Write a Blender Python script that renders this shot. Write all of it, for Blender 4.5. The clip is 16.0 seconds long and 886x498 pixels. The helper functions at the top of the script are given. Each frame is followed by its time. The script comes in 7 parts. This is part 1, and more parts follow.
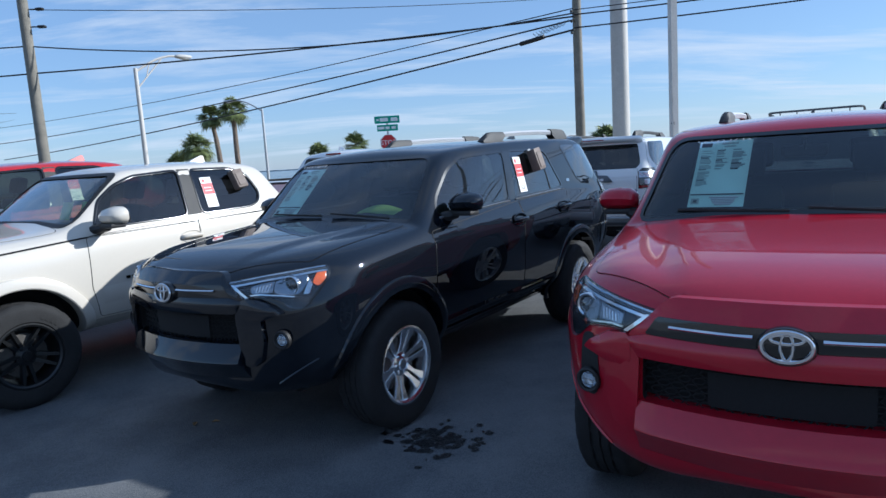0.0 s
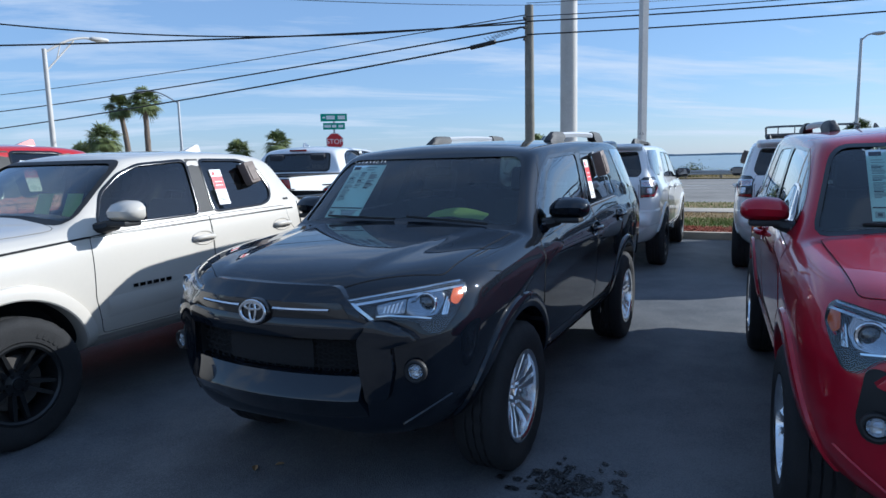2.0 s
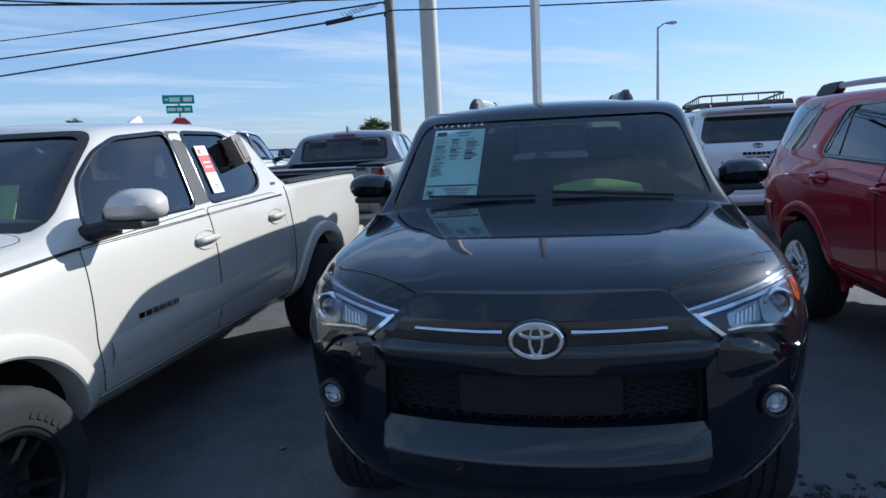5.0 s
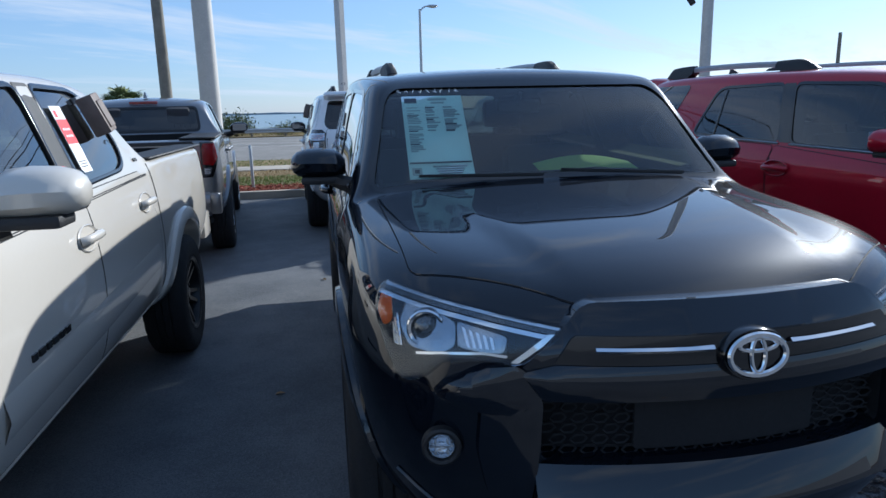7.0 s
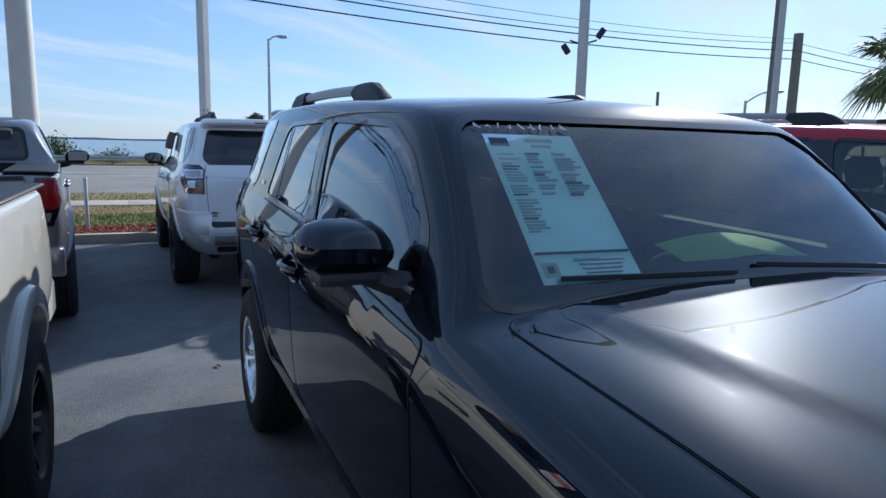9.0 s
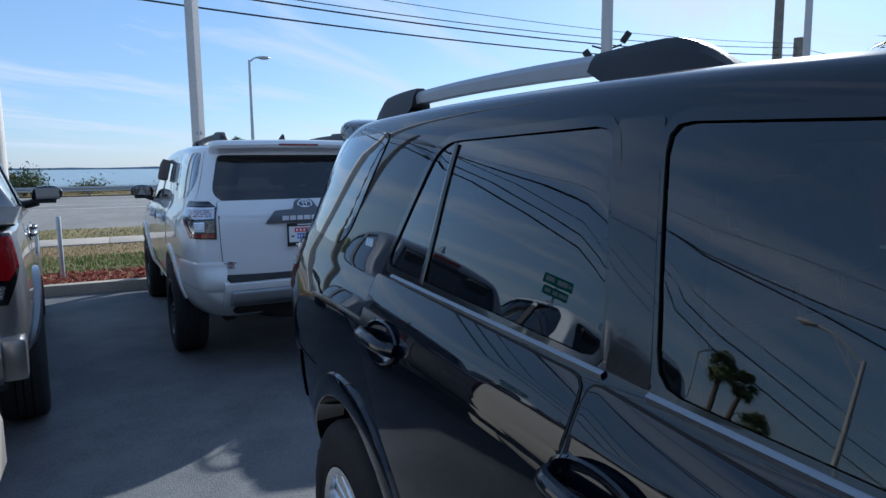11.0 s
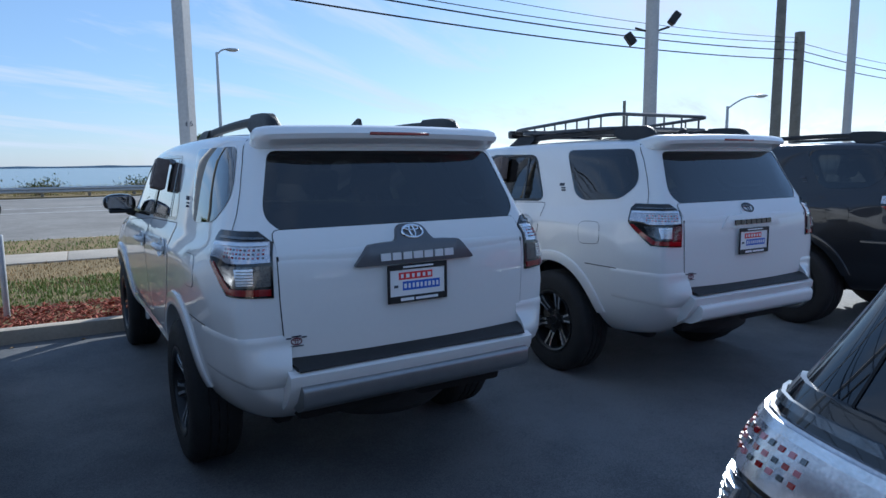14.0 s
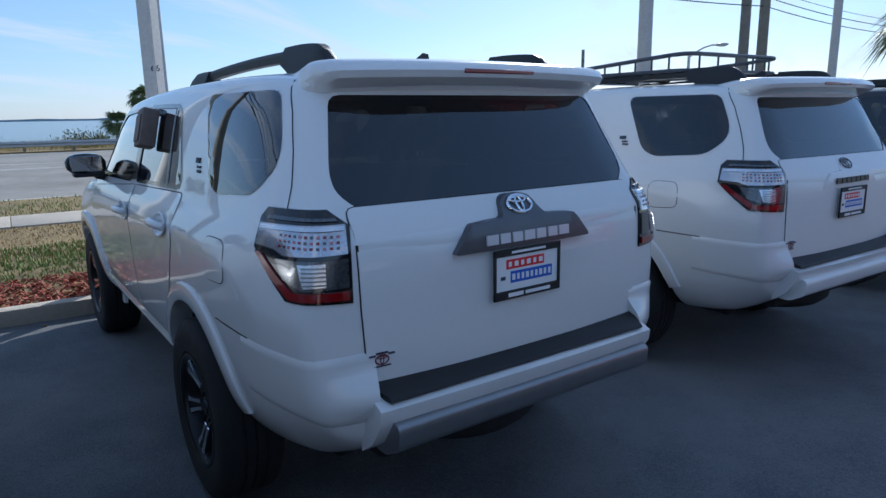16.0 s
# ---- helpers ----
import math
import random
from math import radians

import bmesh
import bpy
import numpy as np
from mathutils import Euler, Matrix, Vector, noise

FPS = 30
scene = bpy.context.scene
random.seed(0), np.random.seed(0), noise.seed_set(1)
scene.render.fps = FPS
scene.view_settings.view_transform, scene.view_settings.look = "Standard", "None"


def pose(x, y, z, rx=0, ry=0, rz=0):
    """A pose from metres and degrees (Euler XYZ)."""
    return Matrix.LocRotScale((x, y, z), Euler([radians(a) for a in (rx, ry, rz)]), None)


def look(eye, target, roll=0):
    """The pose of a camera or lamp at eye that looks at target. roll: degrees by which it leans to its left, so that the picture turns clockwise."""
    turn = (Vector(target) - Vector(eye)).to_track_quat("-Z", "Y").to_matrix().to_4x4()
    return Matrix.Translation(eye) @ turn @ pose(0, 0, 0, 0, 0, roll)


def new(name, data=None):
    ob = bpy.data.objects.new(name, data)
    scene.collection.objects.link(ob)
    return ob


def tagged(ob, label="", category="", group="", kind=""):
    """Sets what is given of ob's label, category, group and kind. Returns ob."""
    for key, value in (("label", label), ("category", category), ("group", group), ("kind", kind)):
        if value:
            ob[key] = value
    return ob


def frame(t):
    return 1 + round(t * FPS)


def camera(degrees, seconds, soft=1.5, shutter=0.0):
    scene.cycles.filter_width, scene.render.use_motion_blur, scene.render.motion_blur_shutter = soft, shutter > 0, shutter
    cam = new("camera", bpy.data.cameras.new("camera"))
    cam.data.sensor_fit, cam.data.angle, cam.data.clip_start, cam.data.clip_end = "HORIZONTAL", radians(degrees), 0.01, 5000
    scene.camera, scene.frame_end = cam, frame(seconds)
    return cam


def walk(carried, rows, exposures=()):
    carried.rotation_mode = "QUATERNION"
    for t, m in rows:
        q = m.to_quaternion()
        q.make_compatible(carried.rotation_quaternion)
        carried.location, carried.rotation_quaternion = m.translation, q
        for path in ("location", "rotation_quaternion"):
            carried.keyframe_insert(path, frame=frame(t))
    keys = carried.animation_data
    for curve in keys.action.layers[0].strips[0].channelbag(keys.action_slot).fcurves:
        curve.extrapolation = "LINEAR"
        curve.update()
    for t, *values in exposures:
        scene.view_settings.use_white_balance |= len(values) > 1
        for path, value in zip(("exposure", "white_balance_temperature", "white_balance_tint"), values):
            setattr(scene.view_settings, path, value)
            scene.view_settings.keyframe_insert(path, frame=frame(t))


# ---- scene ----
cam = camera(68.2, 16.0)
PATH = [
    (0, (-0.056, 0.095, 1.631), (-0.048, 2.076, 1.363), -3.6),
    (0.5, (-0.333, 0.226, 1.64), (-0.194, 2.2, 1.35), -0.9),
    (1, (-0.672, 0.319, 1.639), (-0.361, 2.277, 1.377), -1.9),
    (1.5, (-0.955, 0.487, 1.613), (-0.601, 2.435, 1.327), 0.6),
    (2, (-1.189, 0.768, 1.638), (-0.907, 2.73, 1.371), -1.4),
    (2.5, (-1.471, 0.982, 1.617), (-1.116, 2.937, 1.389), -2.2),
    (3, (-1.726, 1.198, 1.613), (-1.338, 3.135, 1.298), -0.5),
    (3.2, (-1.811, 1.301, 1.6), (-1.409, 3.234, 1.283), -0.3),
    (5.3, (-2.679, 2.338, 1.564), (-1.769, 4.086, 1.227), -2.3),
    (5.5, (-2.733, 2.428, 1.571), (-1.746, 4.131, 1.215), -1.5),
    (6, (-2.951, 2.657, 1.557), (-1.738, 4.201, 1.177), -1.2),
    (6.5, (-3.107, 2.914, 1.549), (-1.788, 4.342, 1.078), 1.5),
    (7, (-3.138, 3.243, 1.558), (-1.748, 4.62, 1.141), -1.4),
    (7.5, (-3.172, 3.593, 1.547), (-1.65, 4.846, 1.211), -0.3),
    (8, (-3.106, 3.978, 1.556), (-1.457, 5.038, 1.16), 0.2),
    (8.5, (-2.901, 4.34, 1.566), (-1.232, 5.394, 1.248), 0.0),
    (8.7, (-2.818, 4.467, 1.573), (-1.129, 5.489, 1.252), 1.1),
    (10.8, (-1.844, 5.997, 1.601), (-0.088, 6.93, 1.382), -1.0),
    (11, (-1.779, 6.126, 1.604), (-0.045, 7.089, 1.349), -0.6),
    (11.5, (-1.579, 6.415, 1.627), (0.046, 7.57, 1.467), -2.0),
    (12, (-1.357, 6.779, 1.602), (0.304, 7.88, 1.433), 0.1),
    (12.5, (-1.129, 7.147, 1.624), (0.6, 8.113, 1.347), -0.6),
    (13, (-0.852, 7.473, 1.615), (0.871, 8.446, 1.325), -0.6),
    (13.5, (-0.665, 7.772, 1.604), (1.07, 8.728, 1.33), 1.0),
    (14, (-0.519, 8.089, 1.633), (1.265, 8.956, 1.373), -0.6),
    (14.5, (-0.336, 8.361, 1.615), (1.414, 9.291, 1.344), -1.4),
    (15, (-0.195, 8.59, 1.626), (1.533, 9.56, 1.356), 0.3),
    (15.5, (-0.129, 8.835, 1.627), (1.654, 9.677, 1.296), -1.6),
    (16, (-0.057, 8.962, 1.631), (1.762, 9.689, 1.227), -0.9),
]
walk(cam, [(t, look(eye, target, roll)) for t, eye, target, roll in PATH], exposures=[(0.0, 0.22, 5500, 8), (16.0, 0.22, 5500, 8)])

# ---- sky, sun ----
AX = Vector((0.572, 0.820, 0.0)).normalized()      # direction of the parked rows, away from the start
RT = Vector((AX.y, -AX.x, 0.0))                     # to the right of it
SUN_AZ, SUN_EL = 86.0, 26.0                         # clockwise from +y, and above the horizon
sun_dir = Vector((math.sin(radians(SUN_AZ)) * math.cos(radians(SUN_EL)), math.cos(radians(SUN_AZ)) * math.cos(radians(SUN_EL)), math.sin(radians(SUN_EL))))
sun = new("sun", bpy.data.lights.new("sun", "SUN"))
sun.data.energy, sun.data.angle, sun.data.color = 5.0, radians(0.53), (1.0, 0.93, 0.82)
sun.matrix_world = sun_dir.to_track_quat("Z", "Y").to_matrix().to_4x4()

world = bpy.data.worlds.new("sky")
scene.world = world
world.use_nodes = True
wt = world.node_tree
wt.nodes.clear()
sky = wt.nodes.new("ShaderNodeTexSky")
sky.sky_type, sky.sun_disc = "NISHITA", False
sky.sun_elevation, sky.sun_rotation = radians(SUN_EL), radians(SUN_AZ)
sky.altitude, sky.air_density, sky.dust_density, sky.ozone_density = 0, 1.0, 0.3, 3.5
# high thin cloud, drawn out in streaks, on the sky's dome
geo = wt.nodes.new("ShaderNodeTexCoord")
sep = wt.nodes.new("ShaderNodeSeparateXYZ")
wt.links.new(geo.outputs["Generated"], sep.inputs[0])


def wmath(op, a, b=None, clamp=False):
    n = wt.nodes.new("ShaderNodeMath")
    n.operation, n.use_clamp = op, clamp
    for i, v in enumerate((a, b)):
        if v is None:
            continue
        if isinstance(v, (int, float)):
            n.inputs[i].default_value = v
        else:
            wt.links.new(v, n.inputs[i])
    return n.outputs[0]


zc = wmath("MAXIMUM", sep.outputs[2], 0.02)
zd = wmath("ADD", zc, 0.12)
px = wmath("DIVIDE", sep.outputs[0], zd)
py = wmath("DIVIDE", sep.outputs[1], zd)
com = wt.nodes.new("ShaderNodeCombineXYZ")
wt.links.new(px, com.inputs[0])
wt.links.new(py, com.inputs[1])
mp = wt.nodes.new("ShaderNodeMapping")
mp.inputs["Rotation"].default_value = (0, 0, radians(-28))
mp.inputs["Scale"].default_value = (0.55, 1.7, 1.0)
wt.links.new(com.outputs[0], mp.inputs[0])
nz = wt.nodes.new("ShaderNodeTexNoise")
nz.inputs["Scale"].default_value, nz.inputs["Detail"].default_value, nz.inputs["Roughness"].default_value = 0.9, 9.0, 0.62
nz.inputs["Distortion"].default_value = 0.5
wt.links.new(mp.outputs[0], nz.inputs["Vector"])
ramp = wt.nodes.new("ShaderNodeValToRGB")
ramp.color_ramp.elements[0].position, ramp.color_ramp.elements[1].position = 0.49, 0.70
wt.links.new(nz.outputs["Fac"], ramp.inputs[0])
veil = wt.nodes.new("ShaderNodeMixRGB")
veil.inputs[0].default_value = 0.52
veil.inputs[2].default_value = (2.1, 2.95, 4.4, 1)
wt.links.new(sky.outputs[0], veil.inputs[1])
cov = wmath("MULTIPLY", ramp.outputs[0], 0.80)
mixc = wt.nodes.new("ShaderNodeMixRGB")
mixc.inputs[2].default_value = (5.0, 5.2, 5.5, 1)
wt.links.new(cov, mixc.inputs[0])
wt.links.new(veil.outputs[0], mixc.inputs[1])
bg = wt.nodes.new("ShaderNodeBackground")
bg.inputs["Strength"].default_value = 0.13
wt.links.new(mixc.outputs[0], bg.inputs[0])
wo = wt.nodes.new("ShaderNodeOutputWorld")
wt.links.new(bg.outputs[0], wo.inputs[0])


# ---- materials ----
def mat(name, color, rough=0.5, metal=0.0, coat=0.0, noise_scale=0.0, amount=0.0, bump=0.0, bump_scale=80.0, spec=0.5, island=0.0, objvar=0.0):
    m = bpy.data.materials.new(name)
    m.use_nodes = True
    t = m.node_tree
    b = t.nodes["Principled BSDF"]
    b.inputs["Base Color"].default_value = (*color, 1)
    b.inputs["Roughness"].default_value, b.inputs["Metallic"].default_value = rough, metal
    b.inputs["Coat Weight"].default_value, b.inputs["Coat Roughness"].default_value = coat, 0.02
    b.inputs["Specular IOR Level"].default_value = spec
    tc = t.nodes.new("ShaderNodeTexCoord")
    if amount:
        n1 = t.nodes.new("ShaderNodeTexNoise")
        n1.inputs["Scale"].default_value, n1.inputs["Detail"].default_value = noise_scale, 6
        n2 = t.nodes.new("ShaderNodeTexNoise")
        n2.inputs["Scale"].default_value, n2.inputs["Detail"].default_value = noise_scale * 14, 3
        for n in (n1, n2):
            t.links.new(tc.outputs["Object"], n.inputs["Vector"])
        add = t.nodes.new("ShaderNodeMath")
        add.operation = "ADD"
        t.links.new(n1.outputs["Fac"], add.inputs[0])
        t.links.new(n2.outputs["Fac"], add.inputs[1])
        last = add.outputs[0]
        for kind, k in (("g", island), ("o", objvar)):
            if k:
                src = t.nodes.new("ShaderNodeNewGeometry").outputs["Random Per Island"] if kind == "g" else t.nodes.new("ShaderNodeObjectInfo").outputs["Random"]
                mu = t.nodes.new("ShaderNodeMath")
                mu.operation = "MULTIPLY_ADD"
                mu.inputs[1].default_value = k
                t.links.new(src, mu.inputs[0])
                t.links.new(last, mu.inputs[2])
                last = mu.outputs[0]
        mr = t.nodes.new("ShaderNodeMapRange")
        mr.inputs["From Min"].default_value, mr.inputs["From Max"].default_value = 0.6, 1.4 + island + objvar
        mr.inputs["To Min"].default_value, mr.inputs["To Max"].default_value = 1 - amount, 1 + amount
        t.links.new(last, mr.inputs[0])
        mx = t.nodes.new("ShaderNodeVectorMath")
        mx.operation = "SCALE"
        mx.inputs[0].default_value = color
        t.links.new(mr.outputs[0], mx.inputs["Scale"])
        t.links.new(mx.outputs[0], b.inputs["Base Color"])
    if bump:
        n3 = t.nodes.new("ShaderNodeTexNoise")
        n3.inputs["Scale"].default_value, n3.inputs["Detail"].default_value = bump_scale, 4
        t.links.new(tc.outputs["Object"], n3.inputs["Vector"])
        bp = t.nodes.new("ShaderNodeBump")
        bp.inputs["Strength"].default_value, bp.inputs["Distance"].default_value = bump, 0.02
        t.links.new(n3.outputs["Fac"], bp.inputs["Height"])
        t.links.new(bp.outputs[0], b.inputs["Normal"])
    return m


def glass_mat(name, tint, rough=0.0, strength=1.0):
    """Thin tinted pane: coloured see-through light under a Fresnel gloss."""
    m = bpy.data.materials.new(name)
    m.use_nodes = True
    t = m.node_tree
    t.nodes.clear()
    o = t.nodes.new("ShaderNodeOutputMaterial")
    mix = t.nodes.new("ShaderNodeMixShader")
    tr = t.nodes.new("ShaderNodeBsdfTransparent")
    gl = t.nodes.new("ShaderNodeBsdfGlossy")
    fr = t.nodes.new("ShaderNodeFresnel")
    fr.inputs[0].default_value = 1.52
    mu = t.nodes.new("ShaderNodeMath")
    mu.operation = "MULTIPLY"
    mu.use_clamp = True
    mu.inputs[1].default_value = 1.8 * strength
    t.links.new(fr.outputs[0], mu.inputs[0])
    tr.inputs[0].default_value = (*tint, 1)
    gl.inputs[0].default_value = (0.95, 0.97, 1.0, 1)
    gl.inputs["Roughness"].default_value = rough
    t.links.new(mu.outputs[0], mix.inputs[0])
    t.links.new(tr.outputs[0], mix.inputs[1])
    t.links.new(gl.outputs[0], mix.inputs[2])
    t.links.new(mix.outputs[0], o.inputs[0])
    return m


def paint(name, color, rough=0.3, metal=0.0, flake=0.08, spec=0.25):
    return mat(name, color, rough=rough, metal=metal, coat=1.0, noise_scale=3.0, amount=flake, spec=spec)


M = {}
M["black_paint"] = paint("black_paint", (0.0038, 0.0058, 0.0102), 0.38, spec=0.008)
M["black_paint"].node_tree.nodes["Principled BSDF"].inputs["Coat IOR"].default_value = 1.6
M["red_paint"] = paint("red_paint", (0.41, 0.007, 0.024), 0.34, 0.15, spec=0.10)
M["bright_red_paint"] = paint("bright_red_paint", (0.42, 0.012, 0.014), 0.35)
M["white_paint"] = paint("white_paint", (0.76, 0.76, 0.75), 0.35, flake=0.015)
M["silver_paint"] = paint("silver_paint", (0.22, 0.22, 0.225), 0.33, 0.75, 0.04)
M["cream_paint"] = paint("cream_paint", (0.60, 0.555, 0.485), 0.35, flake=0.015)
M["dark_paint"] = paint("dark_paint", (0.02, 0.022, 0.027), 0.3, 0.2)
M["plastic"] = mat("black_plastic", (0.014, 0.014, 0.015), 0.55, noise_scale=12, amount=0.25, bump=0.15, bump_scale=600)
M["gloss_black"] = mat("gloss_black", (0.006, 0.006, 0.007), 0.12, coat=0.6)
M["rubber"] = mat("rubber", (0.016, 0.016, 0.017), 0.82, noise_scale=9, amount=0.35, bump=0.2, bump_scale=250)
M["chrome"] = mat("chrome", (0.82, 0.83, 0.85), 0.07, 1.0)
M["alloy"] = mat("alloy", (0.86, 0.87, 0.88), 0.20, 1.0, noise_scale=20, amount=0.05)
M["grey_metal"] = mat("grey_metal", (0.30, 0.31, 0.32), 0.36, 0.8, noise_scale=14, amount=0.1)
M["garnish"] = mat("charcoal_garnish", (0.13, 0.135, 0.145), 0.36, 0.5, noise_scale=14, amount=0.1)
M["rail_silver"] = mat("rail_silver", (0.40, 0.41, 0.43), 0.45, 0.55, noise_scale=20, amount=0.05)
M["dark_alloy"] = mat("dark_alloy", (0.035, 0.037, 0.04), 0.35, 0.7)
M["disc"] = mat("brake_disc", (0.16, 0.15, 0.14), 0.45, 0.9, noise_scale=30, amount=0.2)
M["under"] = mat("underbody", (0.010, 0.010, 0.011), 0.9, noise_scale=6, amount=0.3)
M["cabin"] = mat("cabin_trim", (0.022, 0.022, 0.024), 0.8, noise_scale=20, amount=0.25, bump=0.2, bump_scale=300)
M["cloth"] = mat("seat_cloth", (0.05, 0.05, 0.055), 0.9, noise_scale=30, amount=0.2, bump=0.2, bump_scale=500)
M["headliner"] = mat("headliner", (0.33, 0.32, 0.30), 0.95, noise_scale=30, amount=0.1)
M["tint"] = glass_mat("tinted_glass", (0.42, 0.49, 0.40))
M["rear_tint"] = glass_mat("dark_tinted_glass", (0.13, 0.145, 0.15))
M["screen"] = glass_mat("windscreen_glass", (0.74, 0.83, 0.70))
M["lamp_inner"] = mat("lamp_inner", (0.050, 0.054, 0.060), 0.16, 0.7, noise_scale=18, amount=0.3)
M["lens"] = glass_mat("clear_lens", (0.90, 0.93, 0.95), strength=0.35)
M["red_lens"] = mat("red_lens", (0.22, 0.004, 0.006), 0.10, coat=1.0, noise_scale=60, amount=0.15)
M["amber"] = mat("amber_lens", (0.62, 0.12, 0.025), 0.15, coat=1.0)
M["smoke_lens"] = mat("smoke_lens", (0.10, 0.11, 0.12), 0.18, 0.6, coat=1.0, noise_scale=80, amount=0.4)
M["bright_lens"] = mat("bright_lens", (0.74, 0.76, 0.80), 0.22, 0.75, coat=1.0, noise_scale=14, amount=0.18)
M["reflector"] = mat("reflector", (0.75, 0.77, 0.80), 0.12, 1.0, bump=0.25, bump_scale=60)
M["paper"] = mat("paper", (0.64, 0.80, 0.86), 0.7, noise_scale=10, amount=0.06)
M["paper_green"] = mat("green_paper", (0.45, 0.62, 0.22), 0.7, noise_scale=10, amount=0.08)
M["ink"] = mat("ink", (0.05, 0.06, 0.08), 0.7)
M["faint_ink"] = mat("faint_ink", (0.36, 0.42, 0.46), 0.7)
M["label_red"] = mat("label_red", (0.72, 0.03, 0.04), 0.5)
M["label_blue"] = mat("label_blue", (0.03, 0.12, 0.55), 0.5)
M["label_white"] = mat("label_white", (0.85, 0.85, 0.85), 0.5)
M["box"] = mat("grey_brown_box", (0.16, 0.12, 0.10), 0.6, noise_scale=25, amount=0.3)
M["chalk"] = mat("chalk", (0.75, 0.75, 0.72), 0.9)
M["mirror"] = mat("mirror_glass", (0.20, 0.21, 0.23), 0.03, 1.0)
M["badge_silver"] = mat("badge_silver", (0.72, 0.73, 0.75), 0.35, 0.15, coat=0.5)
M["basket"] = mat("basket_steel", (0.085, 0.088, 0.095), 0.4, 0.6, noise_scale=20, amount=0.2)
M["mark_ink"] = mat("mark_ink", (0.16, 0.03, 0.05), 0.5)
M["tail_clear"] = mat("tail_clear", (0.56, 0.54, 0.56), 0.16, 0.8, coat=1.0, noise_scale=16, amount=0.35)
M["pink_lens"] = mat("pink_lens", (0.45, 0.16, 0.18), 0.2, coat=1.0)
M["lamp_silver"] = mat("lamp_silver", (0.36, 0.375, 0.40), 0.12, 1.0, noise_scale=18, amount=0.3)
M["seam"] = mat("seam", (0.006, 0.006, 0.007), 0.8)


# ---- building blocks ----
def link_mesh(name, bm, material, parent=None, label="", smooth=True, matrix=None):
    me = bpy.data.meshes.new(name)
    bm.to_mesh(me)
    bm.free()
    for q in (material if isinstance(material, (list, tuple)) else [material]):
        me.materials.append(q)
    if smooth:
        for p in me.polygons:
            p.use_smooth = True
        me.set_sharp_from_angle(angle=radians(38))
    ob = new(name, me)
    if parent is not None:
        ob.parent = parent
    if matrix is not None:
        ob.matrix_basis = matrix
    if label:
        ob["label"] = label
    return ob


def part(name, bm, material, parent, label="", smooth=True):
    return link_mesh(name, bm, material, parent, label, smooth)


def thing(name, label, category, group="", kind="", m=None):
    ob = new(name)
    ob.empty_display_size = 0.2
    if m is not None:
        ob.matrix_basis = m
    return tagged(ob, label, category, group, kind)


def box(bm, lo, hi, bevel=0.0, m=None, seg=1):
    """A box from corner to corner, its edges rounded by bevel."""
    r = bmesh.ops.create_cube(bm, size=1.0)
    c = [(a + b) / 2 for a, b in zip(lo, hi)]
    s = [abs(b - a) for a, b in zip(lo, hi)]
    vs = r["verts"]
    for v in vs:
        v.co = Vector((c[0] + v.co.x * s[0], c[1] + v.co.y * s[1], c[2] + v.co.z * s[2]))
    if bevel:
        es = list({e for v in vs for e in v.link_edges})
        out = bmesh.ops.bevel(bm, geom=es, offset=bevel, segments=seg, affect="EDGES", profile=0.6)
        vs = list({v for f in out["faces"] for v in f.verts} | {v for v in vs if v.is_valid})
    if m is not None:
        for v in vs:
            v.co = m @ v.co
    return vs


def tube(bm, pts, r, n=8, r2=None, caps=True):
    """A round bar along points; r2: the radius at its end."""
    pts = [Vector(p) for p in pts]
    rings = []
    for i, p in enumerate(pts):
        d = (pts[min(i + 1, len(pts) - 1)] - pts[max(i - 1, 0)]).normalized()
        a = d.orthogonal().normalized() if i == 0 else (a - a.dot(d) * d).normalized()
        b = d.cross(a)
        k = r if r2 is None else r + (r2 - r) * i / (len(pts) - 1)
        rings.append([bm.verts.new(p + k * (math.cos(2 * math.pi * j / n) * a + math.sin(2 * math.pi * j / n) * b)) for j in range(n)])
    for u, v in zip(rings, rings[1:]):
        for j in range(n):
            bm.faces.new((u[j], u[(j + 1) % n], v[(j + 1) % n], v[j]))
    if caps:
        bm.faces.new(rings[0][::-1])
        bm.faces.new(rings[-1])
    return rings


def lathe(bm, profile, n=40, axis="y", closed=False):
    """Turns a list of (radius, along) round an axis through the origin."""
    rings = []
    for r, h in profile:
        ring = []
        for j in range(n):
            a = 2 * math.pi * j / n
            u, v = r * math.cos(a), r * math.sin(a)
            ring.append(bm.verts.new({"y": (u, h, v), "x": (h, u, v), "z": (u, v, h)}[axis]))
        rings.append(ring)
    pairs = list(zip(rings, rings[1:])) + ([(rings[-1], rings[0])] if closed else [])
    for a, b in pairs:
        for j in range(n):
            bm.faces.new((a[j], a[(j + 1) % n], b[(j + 1) % n], b[j]))
    return rings


def chaikin(pts, times=2, closed=True, k=0.25):
    pts = [tuple(p) for p in pts]
    for _ in range(times):
        out = []
        n = len(pts)
        for i in range(n if closed else n - 1):
            a, b = pts[i], pts[(i + 1) % n]
            out.append(tuple(x + (y - x) * k for x, y in zip(a, b)))
            out.append(tuple(x + (y - x) * (1 - k) for x, y in zip(a, b)))
        if not closed:
            out = [pts[0]] + out + [pts[-1]]
        pts = out
    return pts


